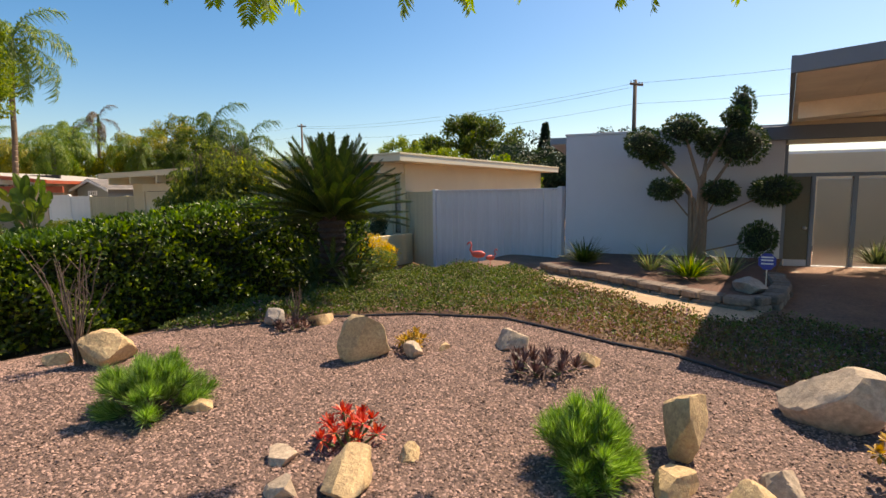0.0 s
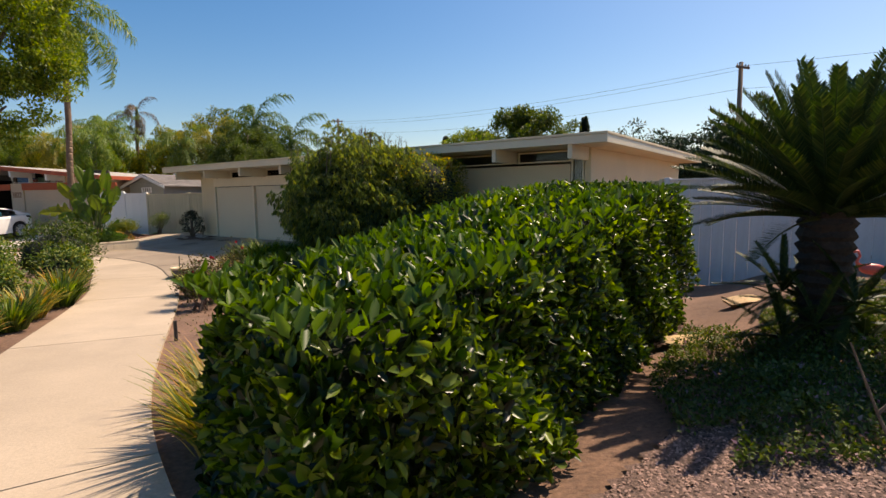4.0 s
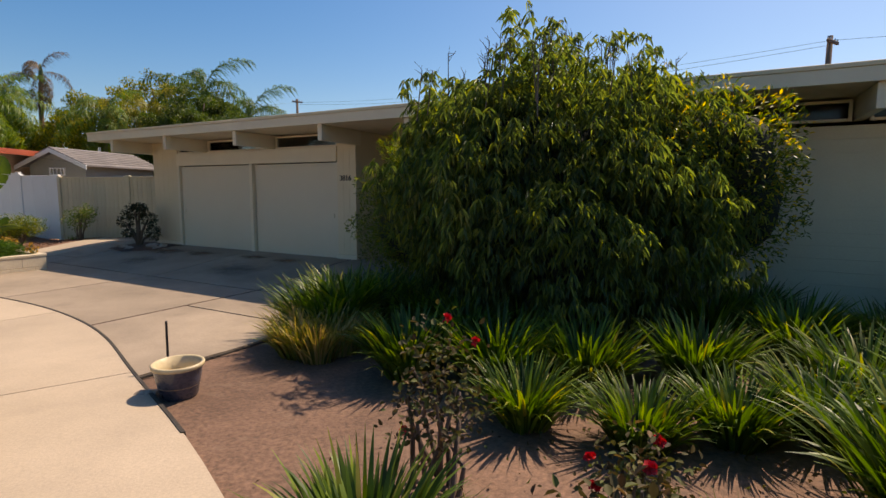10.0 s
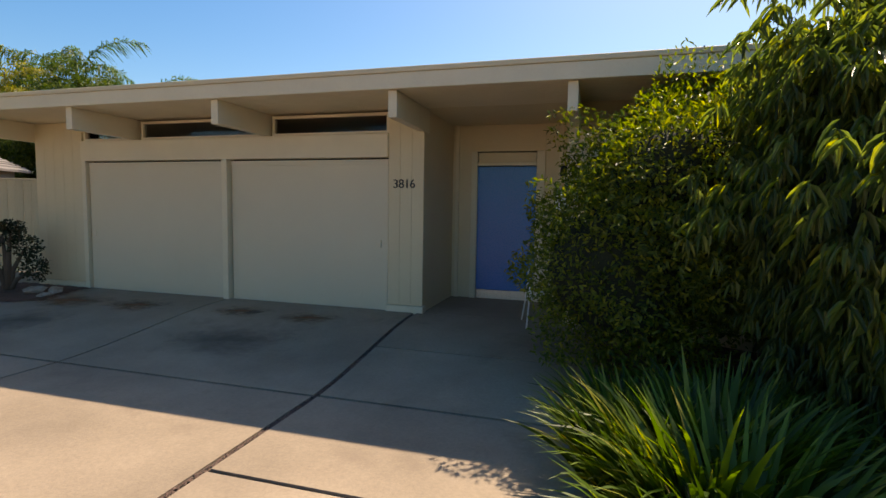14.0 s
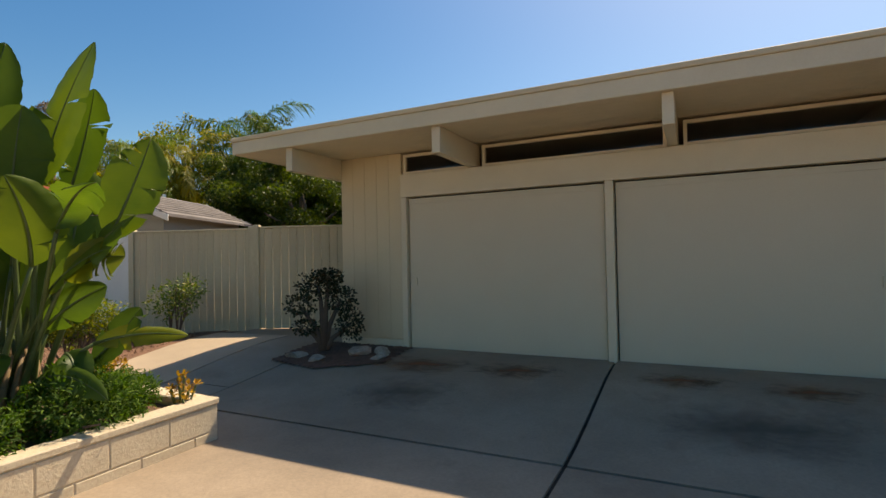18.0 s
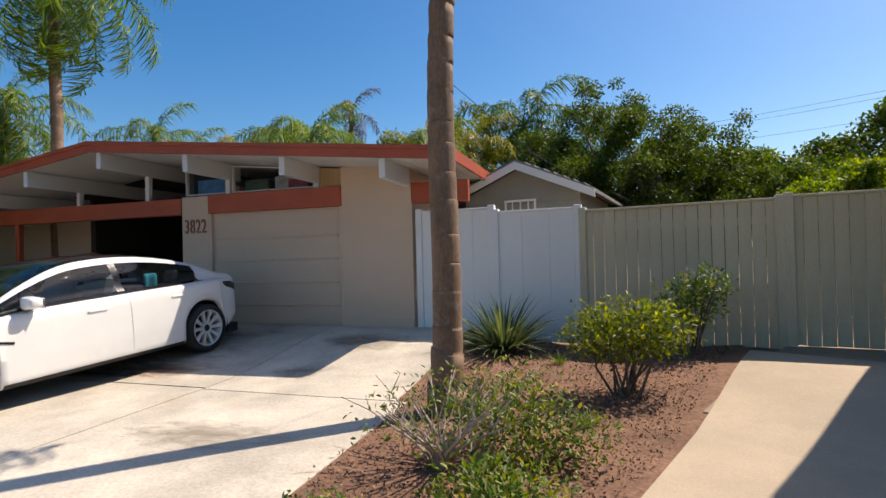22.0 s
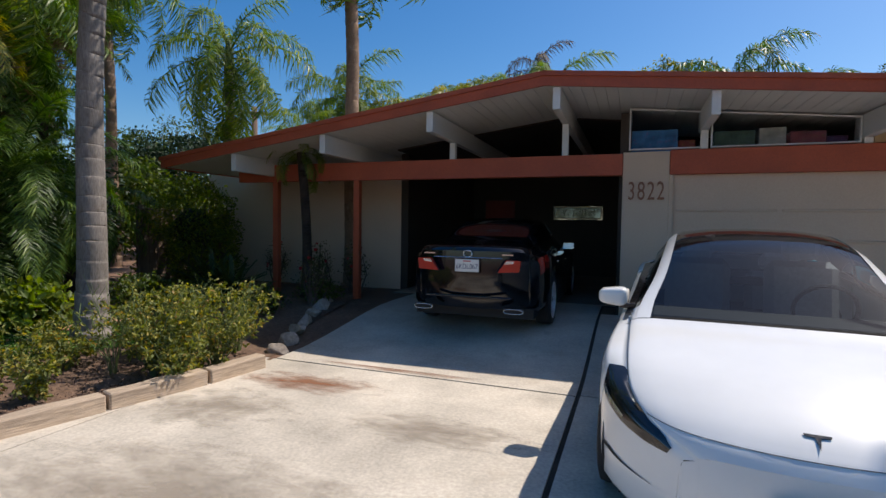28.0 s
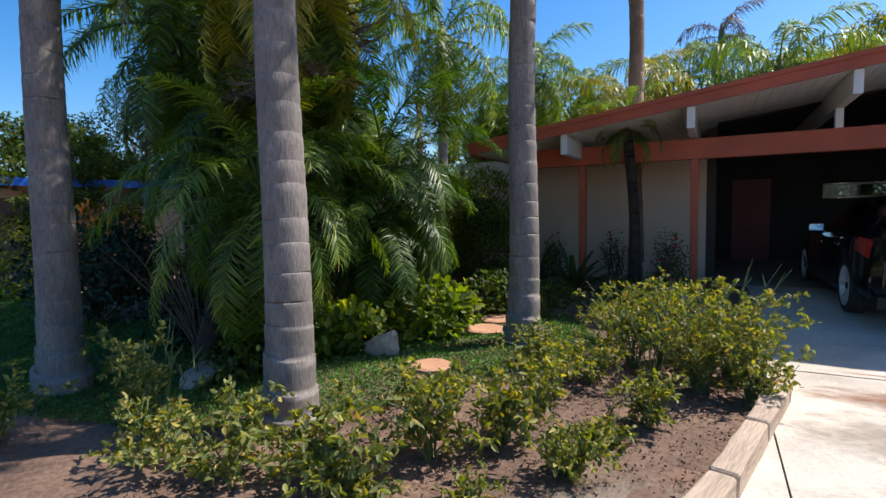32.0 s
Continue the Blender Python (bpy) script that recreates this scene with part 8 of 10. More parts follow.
R2 = leafy("rose_bed_leaf", [(0, (0.075, 0.095, 0.028)), (0.45, (0.16, 0.185, 0.05)), (0.8, (0.28, 0.28, 0.08)), (0.94, (0.48, 0.40, 0.10)), (1, (0.34, 0.20, 0.09))], 0.55, 0.4)
def straggly_rose(x, y, h, r, n, label, leaf=0.045):
    """A thin rose bush: canes that fork outwards, with leaves in sprays along them."""
    t = thing("rose_bush", label, "rose bush", Matrix.Translation((x, y, g(x, y))), "rose bushes in the bed")
    base, axes = [], []
    for i in range(n):
        a = i * 2.4 + random.uniform(-0.5, 0.5)
        k, hh = r * random.uniform(0.25, 1.1), h * random.uniform(0.5, 1.15)
        pts = [Vector((0.03 * math.cos(a), 0.03 * math.sin(a), -0.02))]
        for j in range(1, 6):
            f = j / 5
            pts.append(Vector((k * f ** 1.2 * math.cos(a) + random.uniform(-0.03, 0.03), k * f ** 1.2 * math.sin(a) + random.uniform(-0.03, 0.03), hh * (f - 0.18 * f ** 3))))
        bm = bmesh.new()
        tube(bm, pts, [0.007, 0.006, 0.005, 0.004, 0.003, 0.002], 5)
        part("cane", bm, STEM, t)
        for j in range(2, 6):
            for _ in range(2):
                d = np.array(Vector((random.gauss(0, 1), random.gauss(0, 1), random.gauss(0.2, 0.6))).normalized())
                c = np.array(pts[j]) + rng.normal(0, 0.02, 3)
                for q in range(7):
                    base.append(c + d * 0.022 * (q // 2 + 1))
                    axes.append(d * 0.5 + rng.normal(0, 0.7, 3))
    me = leaves("foliage", np.array(base), np.array(axes), leaf * rng.uniform(0.7, 1.2, len(base)), leaf * 0.55, None, True, 0.2)
    link("foliage", me, R2, t)


for x, y, h, r, n in ((-29.25, 23.55, 0.85, 0.55, 34), (-28.95, 24.0, 0.85, 0.55, 30), (-29.75, 23.95, 0.8, 0.5, 24), (-29.15, 24.6, 0.85, 0.5, 22), (-29.5, 24.2, 0.9, 0.55, 26), (-29.9, 24.7, 0.7, 0.45, 18), (-28.9, 23.45, 0.6, 0.35, 22)):
    straggly_rose(x, y, h, r, n, "straggly yellow-green rose bush in the timber-edged bed")
for x, y, h, r, n in ((-29.62, 22.72, 0.4, 0.22, 14), (-30.1, 23.35, 0.45, 0.28, 14), (-30.35, 22.85, 0.5, 0.28, 10), (-30.0, 21.9, 0.32, 0.24, 14), (-29.85, 22.35, 0.16, 0.14, 7), (-30.55, 23.5, 0.4, 0.28, 12), (-31.1, 22.5, 0.35, 0.25, 8), (-30.4, 21.3, 0.2, 0.2, 7)):
    straggly_rose(x, y, h, r, n, "small leafy rose bush in bare mulch")
for x, y, h, r, n in ((-31.8, 21.2, 0.55, 0.42, 13), (-31.3, 21.35, 0.5, 0.38, 15), (-30.82, 21.8, 0.6, 0.4, 16), (-30.45, 22.15, 0.62, 0.34, 14), (-31.0, 21.15, 0.36, 0.3, 10)):
    straggly_rose(x, y, h, r, n, "yellowing rose bush with long drooping leaves", 0.058)
for x, y, h, r, n in ((-32.4, 21.15, 0.5, 0.4, 12), (-33.0, 21.5, 0.75, 0.4, 12), (-33.6, 20.9, 0.5, 0.4, 12)):
    straggly_rose(x, y, h, r, n, "dull rose bush in the shade of the palms")
twig_plant(-33.75, 22.75, 1.35, 26, 0.8, "dark twiggy bush under the palms", BARK, "bare_shrub")
twig_plant(-32.9, 21.65, 0.8, 9, 0.4, "long bare rose canes in the shade", STEM, "rose_canes", 0.45)
twig_plant(-29.0, 24.1, 1.0, 14, 0.6, "long bare rose canes above the bed", STEM, "rose_canes", 0.45)
twig_plant(-29.6, 23.4, 0.95, 12, 0.6, "long bare rose canes above the bed", STEM, "rose_canes", 0.45)

palm("queen_palm", "tall palm with smooth grey ringed trunk", -30.86, 24.25, 6.6, 0.16, 0.13, 15, "queen", 1.05, None, PALM_TRUNK, (0.1, 0.15), 2, low=-50, ring=0.2)
palm("queen_palm", "tall palm with smooth grey ringed trunk", -31.98, 21.93, 6.2, 0.17, 0.14, 14, "queen", 1.05, PALM_DARK, PALM_TRUNK, (-0.15, 0.25), 3, low=-45, ring=0.2)
palm("queen_palm", "tall palm with smooth grey ringed trunk", -34.35, 21.8, 6.8, 0.165, 0.14, 11, "queen", 1.05, PALM_DARK, PALM_TRUNK, (0.1, 0.1), 4, low=-45, ring=0.2)
# dense palm grove
for i, (x, y, h, k, s, mt, n, lo) in enumerate(((-33.0, 24.5, 1.2, "pygmy", 1.15, PALM_DARK, 34, -60), (-33.8, 23.6, 1.5, "pygmy", 1.3, PALM_DARK, 34, -60), (-33.6, 26.2, 1.4, "pygmy", 1.15, PALM_DARK, 30, -60), (-34.8, 24.6, 2.2, "pygmy", 1.3, PALM_DARK, 34, -60),
                                               (-33.2, 25.0, 1.8, "pygmy", 1.3, PALM_DARK, 40, -65), (-34.0, 24.0, 2.5, "pygmy", 1.4, PALM_DARK, 40, -65), (-34.6, 25.6, 2.9, "pygmy", 1.4, PALM_DARK, 38, -65), (-33.4, 22.5, 1.5, "pygmy", 1.2, PALM_GREEN, 34, -60),
                                               (-33.6, 25.4, 4.3, "lush", 1.0, PALM_DARK, 18, -65), (-35.6, 24.3, 3.7, "lush", 1.0, PALM_DARK, 15, -65), (-35.4, 27.2, 4.7, "lush", 1.05, PALM_DARK, 18, -60), (-36.4, 25.2, 4.4, "lush", 1.1, PALM_DARK, 20, -60),
                                               (-33.0, 23.3, 4.3, "lush", 1.15, PALM_GOLD, 16, -70), (-35.6, 26.0, 5.4, "queen", 0.95, PALM_DARK, 16, -55), (-35.2, 26.4, 6.2, "queen", 0.9, PALM_GREEN, 14, -55), (-33.9, 24.6, 5.6, "queen", 0.85, PALM_GREEN, 12, -60))):
    palm("grove_palm", "feathery palm in a dense dark grove" if mt is not PALM_GOLD else "palm with yellowing sunlit fronds", x, y, h, 0.11, 0.09, n, k, s, mt, SHAGGY, (random.uniform(-0.5, 0.5), random.uniform(-0.4, 0.4)), 20 + i, low=lo, high=80, ring=0.09, dead=4 if h > 2.5 else 0, shaft=False)
for i, (x, y, r, h, mt, n, lf) in enumerate(((-31.9, 24.2, 0.45, 0.6, BRIGHT_TREE, 900, 0.12), (-32.7, 23.4, 0.5, 0.45, BRIGHT_TREE, 900, 0.12), (-31.5, 25.5, 0.4, 0.6, TREE_GREEN, 1200, 0.07), (-34.2, 23.2, 0.6, 0.8, DARK_TREE, 2200, 0.08), (-35.9, 24.4, 0.7, 0.9, TREE_GREEN, 2200, 0.08),
                                             (-33.0, 22.6, 0.4, 0.4, TREE_GREEN, 900, 0.07), (-36.6, 23.6, 0.9, 1.4, DARK_TREE, 2600, 0.1), (-33.9, 28.6, 1.1, 2.2, TREE_GREEN, 3000, 0.1), (-36.0, 27.6, 1.3, 2.6, DARK_TREE, 3200, 0.13))):
    shrub("understorey_shrub", "leafy shrub under the palm grove" if mt is not BRIGHT_TREE else "broad-leaved bright green shrub under the palms", "shrub", x, y, [(0, 0, h * 0.5, r, r, h * 0.5), (r * 0.4, 0.2, h * 0.6, r * 0.6, r * 0.6, h * 0.4)], n, lf, 0.6, mt, True, 5, shell=0.6)
for i, (x, y, a) in enumerate(((-32.1, 23.45, 0.25), (-33.3, 22.28, 0.2), (-31.2, 22.6, 0.1))):
    rock(x, y, a, a * 0.8, a * 0.75, ROCK_GREY, 90 + i, i * 60, 0.2, "pale grey boulder on the lawn edge")
for x, y, a in ((-31.42, 23.17, 0.2), (-31.38, 24.6, 0.24), (-31.4, 25.15, 0.24)):
    bm = bmesh.new()
    lathe(bm, [(0, 0.03), (a - 0.03, 0.03), (a, 0.015), (a, -0.02)], 9)
    tagged(part("stepping_stone", bm, surface("terracotta_flag", (0.45, 0.24, 0.14), 0.85), None, m=pose(x, y, g(x, y) + 0.04, 0, 0, x * 70)), "irregular terracotta stepping flag on the lawn", "stepping stone", "terracotta flags")

# plants at the carport front
x, y = loc(H2, -8.3, -0.25)
palm("pygmy_palm", "slim dark-trunked palm before the carport wall", x, y, 2.42, 0.085, 0.075, 22, "pygmy", 0.6, PALM_GREEN, SHAGGY, (-0.1, 0.02), 40, low=-30, ring=0.08, shaft=False)
x, y = -32.5, 27.75
t = shrub("round_bush", "rounded bright green bush by the carport wall", "bush", x, y, [(0, 0, 1.3, 0.75, 0.7, 0.75), (0.2, 0, 0.7, 0.7, 0.65, 0.65)], 11000, 0.055, 0.5, PITT_GREEN, True, 6, shell=0.3)
core(t, [(0, 0, 1.1, 0.6, 0.55, 0.7)], k=0.6)
for s, q, sc in ((-9.7, -0.9, 1.0), (-9.0, -1.2, 0.9)):
    x, y = loc(H2, s, q)
    t = thing("cycad", "small dark green cycad before the carport", "cycad", Matrix.Translation((x, y, g(x, y))))
    for j in range(22):
        link("frond", FRONDS["cycad"][j % 3], CYCAD_GREEN, t, "", pose(0, 0, 0.1, 0, 0, j * 137) @ pose(0, 0, 0, 0, -(78 - 3.2 * j) + 20, 0) @ Matrix.Scale(0.75 * sc, 4))
for s, q in ((-8.8, 0.9), (-7.9, 0.7), (-9.9, 1.0), (-7.7, -0.9)):
    x, y = loc(H2, s, q)
    rose(x, y, 0.9, 0.22, "thin dark rose bush against the wall", 500, BROWN_LEAF, 4)
for s, q, h, r in ((-8.2, -1.6, 0.4, 0.4), (-7.8, -0.6, 0.35, 0.35), (-9.2, -1.9, 0.4, 0.45)):
    x, y = loc(H2, s, q)
    shrub("shrub", "low green shrub before the carport", "shrub", x, y, [(0, 0, h * 0.5, r, r, h * 0.5)], 1200, 0.05, 0.5, TREE_GREEN, True, 5, shell=0.7)


# far house beyond the grove
def far_house():
    t = thing("house", "distant low tan house with bright blue fascia", "house", pose(-47.5, 25.0, 0, 0, 0, 65))
    part("wall", boxed(-1.0, 9.0, 0.0, 0.2, -0.1, 2.45), TAN, t)
    part("wall", boxed(-1.0, -0.8, 0.0, 6.0, -0.1, 2.45), TAN, t)
    part("roof", boxed(-1.6, 9.5, -0.8, 6.5, 2.45, 2.55), ROOF_GRAVEL, t)
    part("fascia", boxed(-1.62, 9.5, -0.84, -0.802, 2.4, 2.62, bevel=0.004), surface("bright_blue_trim", (0.02, 0.12, 0.55), 0.4), t, "bright blue fascia")
    part("garage_door", boxed(1.0, 3.6, -0.03, -0.002, 0.0, 2.1), surface("brown_door", (0.12, 0.08, 0.06), 0.6), t)


far_house()
shrub("bougainvillea", "red-orange flowering shrub by the far house", "shrub", -38.6, 25.1, [(0, 0, 0.8, 0.9, 0.6, 0.75)], 3200, 0.07, 0.6, leafy("bract", [(0, (0.10, 0.12, 0.03)), (0.5, (0.35, 0.12, 0.04)), (1, (0.55, 0.22, 0.08))], 0.5, 0.3), True, 6)
shrub("shrub", "yellow-green shrub by the far house", "shrub", -40.2, 24.5, [(0, 0, 0.7, 0.8, 0.7, 0.7), (0.3, 0, 0.4, 0.6, 0.6, 0.4)], 2600, 0.07, 0.5, PITT_GREEN, True, 6)
bm = bmesh.new()
lathe(bm, [(0, 0.0), (0.28, 0.02), (0.34, 0.25), (0.3, 0.5), (0.12, 0.62), (0, 0.64)], 20)
tagged(part("lawn_ornament", bm, surface("coral_red_plastic", (0.7, 0.09, 0.06), 0.5), None, soft=True, m=Matrix.Translation((-41.7, 23.4, g(-41.7, 23.4)))), "rounded coral red lawn ornament", "ornament")



# corrugated panel above the beam's end, red roof beyond
def corrugated_panel():
    t = thing("corrugated_panel", "small white corrugated panel above the carport beam", "panel", H2 @ pose(-9.55, 0.95, 2.50, 0, 0, 20))
    bm = bmesh.new()
    n = 40
    rows = [[bm.verts.new((0.72 * i / n - 0.1 * k, 0.012 * math.cos(2 * math.pi * i / 4) + 0.18 * k, 0.27 * k)) for i in range(n + 1)] for k in (0, 1)]
    for i in range(n):
        bm.faces.new((rows[0][i], rows[0][i + 1], rows[1][i + 1], rows[1][i]))
    bmesh.ops.solidify(bm, geom=bm.faces[:], thickness=0.003)
    part("sheet", bm, WHITE, t, "ribbed white sheet")
    part("batten", boxed(-0.02, 0.74, -0.02, 0.02, -0.03, 0.01), WHITE, t)


corrugated_panel()


# ---- trees and poles beyond the houses ----
# street tree in the kerb strip
tree("street_tree", "large rounded bright green street tree in the kerb strip", -18.2, 17.3, 3.4, 0.2, [(0.9, 0.9, 6.6, 1.7, 1.7, 1.6), (-0.8, -0.6, 5.0, 1.5, 1.5, 1.2), (1.6, 1.6, 6.2, 1.3, 1.3, 1.4), (1.1, 1.1, 4.6, 1.1, 1.1, 1.0), (0.5, 0.8, 8.2, 1.3, 1.3, 1.0), (1.5, 1.4, 7.6, 1.1, 1.1, 1.0), (-1.4, -1.0, 6.6, 1.5, 1.5, 1.4)], 46000, 0.12, 0.45, BRIGHT_TREE, tufts=230, tuft=0.42)
PALMS = ((-19.7, 44.2, 7.4, 1.5, PALM_DARK, 16), (-17.2, 46.0, 6.2, 1.4, PALM_DARK, 16), (-26.8, 36.0, 5.0, 1.05, PALM_GREEN, 18), (-29.0, 40.0, 6.0, 1.2, PALM_GREEN, 16), (-23.5, 40.5, 5.2, 1.1, PALM_GREEN, 16), (-21.5, 42.0, 5.6, 1.1, PALM_GOLD, 16), (-30.5, 37.5, 5.0, 1.1, PALM_GOLD, 15),
         (-29.95, 29.26, 8.8, 1.25, PALM_GREEN, 15), (-34.9, 31.85, 5.9, 1.0, PALM_GREEN, 16), (-37.6, 30.6, 8.6, 1.1, PALM_GREEN, 16), (-39.3, 28.5, 7.2, 1.2, PALM_GREEN, 17), (-33.6, 36.5, 5.9, 0.9, PALM_GREEN, 14), (-36.6, 39.6, 5.6, 0.95, PALM_GREEN, 14), (-34.9, 40.2, 5.9, 0.95, PALM_GREEN, 14), (-42.5, 30.5, 6.4, 1.2, PALM_DARK, 16), (-45.0, 33.5, 7.6, 1.2, PALM_DARK, 16), (-33.2, 47.0, 7.5, 1.1, PALM_GREEN, 14))
for i, (x, y, h, s, mt, n) in enumerate(PALMS):
    palm("queen_palm", "tall feathery queen palm behind the houses" if mt is not PALM_GOLD else "queen palm with yellowing fronds behind the houses", x, y, h, 0.17, 0.13, n + 8, "queen", 0.92 * s, mt, PALM_BROWN if i % 2 else PALM_TRUNK, (random.uniform(-0.4, 0.4), random.uniform(-0.3, 0.3)) if i != 7 else (-0.12, 0.1), 60 + i, low=-55, ring=0.3, z=-0.05)
palm("fan_palm", "thin ragged palm with sparse dark fronds", -27.7, 42.0, 8.0, 0.16, 0.12, 9, "queen", 0.75, DRY_FROND, PALM_BROWN, (0.3, 0.0), 90, low=-60, high=85, z=-0.05)


def far_tree(x, y, top, r, mt, n=15000, leaf=0.15, label="leafy rounded green backyard tree"):
    h = top
    b = [(0, 0, h * 0.72, r, r, h * 0.24), (r * 0.55, 0.3, h * 0.6, r * 0.7, r * 0.7, h * 0.22), (-r * 0.55, -0.2, h * 0.58, r * 0.7, r * 0.7, h * 0.22), (r * 0.1, 0, h * 0.88, r * 0.5, r * 0.5, h * 0.12), (-r * 0.3, 0.2, h * 0.8, r * 0.55, r * 0.55, h * 0.15), (r * 0.35, -0.2, h * 0.42, r * 0.7, r * 0.7, h * 0.2), (-r * 0.4, 0, h * 0.38, r * 0.6, r * 0.6, h * 0.2)]
    return tree("backyard_tree", label, x, y, h * 0.45, 0.16, b, n, leaf, 0.5, mt, z=-0.05, tufts=120, tuft=0.19 * r)


for x, y, top, r, mt, lb in ((-24.0, 41.6, 7.4, 2.6, YELLOW_TREE, "yellow-green leafy backyard tree"), (-27.0, 43.5, 6.2, 2.2, YELLOW_TREE, "yellow-green leafy backyard tree"), (-31.0, 42.0, 6.4, 2.4, TREE_GREEN, "leafy rounded green backyard tree"), (-34.5, 44.0, 5.6, 2.6, YELLOW_TREE, "yellow flowering backyard garden tree"),
                             (-15.6, 33.0, 5.0, 2.0, TREE_GREEN, "dark leafy loquat tree behind the fence"), (-13.6, 34.5, 4.1, 1.8, TREE_GREEN, "dark leafy tree behind the fence"), (-17.6, 34.5, 4.6, 1.6, TREE_GREEN, "dark leafy tree behind the fence"), (-10.6, 38.0, 4.3, 2.2, TREE_GREEN, "leafy green tree behind the fence"),
                             (-7.5, 40.0, 4.5, 2.4, TREE_GREEN, "leafy green tree behind the fence"), (-12.3, 30.5, 3.0, 1.3, BRIGHT_TREE, "bright green banana-like shrub behind the fence"), (-10.4, 31.5, 3.1, 1.3, BRIGHT_TREE, "bright green shrub behind the fence"), (-2.3, 37.4, 6.2, 2.1, BRIGHT_TREE, "bright green tree behind the roof"),
                             (0.6, 38.5, 5.6, 1.8, BRIGHT_TREE, "bright green tree behind the roof"), (4.8, 29.0, 4.9, 2.9, DARK_TREE, "dark rounded tree behind the fence"), (8.0, 27.5, 4.6, 2.4, DARK_TREE, "dark rounded tree behind the fence"), (3.2, 24.0, 3.5, 1.5, BRIGHT_TREE, "bright green shrub behind the fence"),
                             (12.5, 26.0, 4.6, 2.2, DARK_TREE, "dark tree behind the stucco house"), (-38.0, 46.0, 6.4, 3.0, TREE_GREEN, "distant rounded leafy green tree"), (-45.0, 42.0, 6.6, 3.4, TREE_GREEN, "distant rounded leafy green tree"), (-41.0, 36.5, 5.0, 2.6, DARK_TREE, "dark green tree behind the palms"), (-40.5, 33.0, 3.6, 2.2, TREE_GREEN, "low hedge-like leafy green tree"), (-52, 36, 7.0, 3.6, DARK_TREE, "distant tall dark leafy tree"), (-50.0, 31.0, 5.0, 2.4, TREE_GREEN, "distant rounded leafy green tree"), (-46.0, 29.0, 4.0, 2.0, TREE_GREEN, "distant rounded leafy green tree")):
    near = y < 36 and -18 < x < -8
    far_tree(x, y, top, r, mt, 30000 if near else 15000, 0.09 if near else 0.15, lb)
for x, y, top, r, mt, lb in ((-16.6, 35.2, 6.4, 1.9, TREE_GREEN, "tall dark leafy tree behind the fence"), (-14.6, 35.4, 4.9, 1.6, TREE_GREEN, "dark leafy tree behind the fence"), (-12.2, 38.5, 4.8, 2.0, BRIGHT_TREE, "bright green tree behind the fence"), (-9.0, 36.0, 3.7, 1.9, BRIGHT_TREE, "bright green tree behind the fence"),
                             (-30.0, 39.5, 5.6, 2.2, YELLOW_TREE, "yellow-green leafy backyard tree"), (-33.5, 40.0, 6.0, 2.4, TREE_GREEN, "leafy rounded green backyard tree"), (-22.3, 43.5, 8.6, 2.4, YELLOW_TREE, "tall yellow-green backyard tree"), (-36.5, 42.5, 6.0, 2.4, BRIGHT_TREE, "bright green leafy backyard tree"),
                             (-18.5, 43.0, 6.2, 2.0, TREE_GREEN, "leafy rounded green backyard tree"), (9.6, 26.6, 5.2, 2.2, DARK_TREE, "dark rounded tree behind the fence"), (12.6, 29.0, 5.6, 2.4, DARK_TREE, "dark rounded tree behind the fence")):
    near = y < 36 and -18 < x < -8
    far_tree(x, y, top, r, mt, 30000 if near else 15000, 0.09 if near else 0.15, lb)
far_tree(3.4, 55.0, 9.6, 5.5, TREE_GREEN, 34000, 0.3, "broad domed green tree beyond the roof")


def conifer(x, y, h, r):
    t = thing("conifer", "slim dark conifer far behind the roofs", "conifer", Matrix.Translation((x, y, 0)))
    bm = bmesh.new()
    tube(bm, [(0, 0, 0), (0, 0, h)], [0.25, 0.03], 8)
    part("trunk", bm, BARK, t)
    n = 5200
    f = rng.random(n) ** 0.8
    a = rng.random(n) * 2 * np.pi
    lay = f * 0.75 + np.round(f * 14) / 14 * 0.25
    k = r * (1 - lay) * rng.uniform(0.3, 1, n)
    p = np.stack([k * np.cos(a), k * np.sin(a), h * (0.15 + 0.85 * lay) + rng.normal(0, 0.1, n)], -1)
    link("crown", leaves("crown", p, unit(np.stack([np.cos(a), np.sin(a), -0.3 + 0 * a], -1)), 0.55, 0.16, None, False, 0.2), DARK_TREE, t)


conifer(15.9, 79.5, 12.6, 2.6)
conifer(-4.5, 88.0, 11.0, 2.4)


def utility_pole(x, y, top, arms=1):
    t = thing("utility_pole", "dark wooden utility pole with crossarms", "pole", pose(x, y, 0, 0, 0, 25))
    bm = bmesh.new()
    tube(bm, [(0, 0, -0.2), (0, 0, top)], [0.17, 0.11], 10)
    part("pole_shaft", bm, TIMBER_DARK, t, soft=True)
    for k in range(arms):
        part("crossarm", boxed(-0.5, 0.5, -0.16, -0.06, top - 0.35 - 0.6 * k, top - 0.23 - 0.6 * k, bevel=0.01), TIMBER_DARK, t)
        for s in (-0.44, -0.2, 0.2, 0.44):
            bm = bmesh.new()
            lathe(bm, [(0.0, 0.12), (0.03, 0.12), (0.04, 0.06), (0.025, 0.0)], 8, Matrix.Translation((s, -0.11, top - 0.23 - 0.6 * k)))
            part("insulator", bm, STEEL, t)


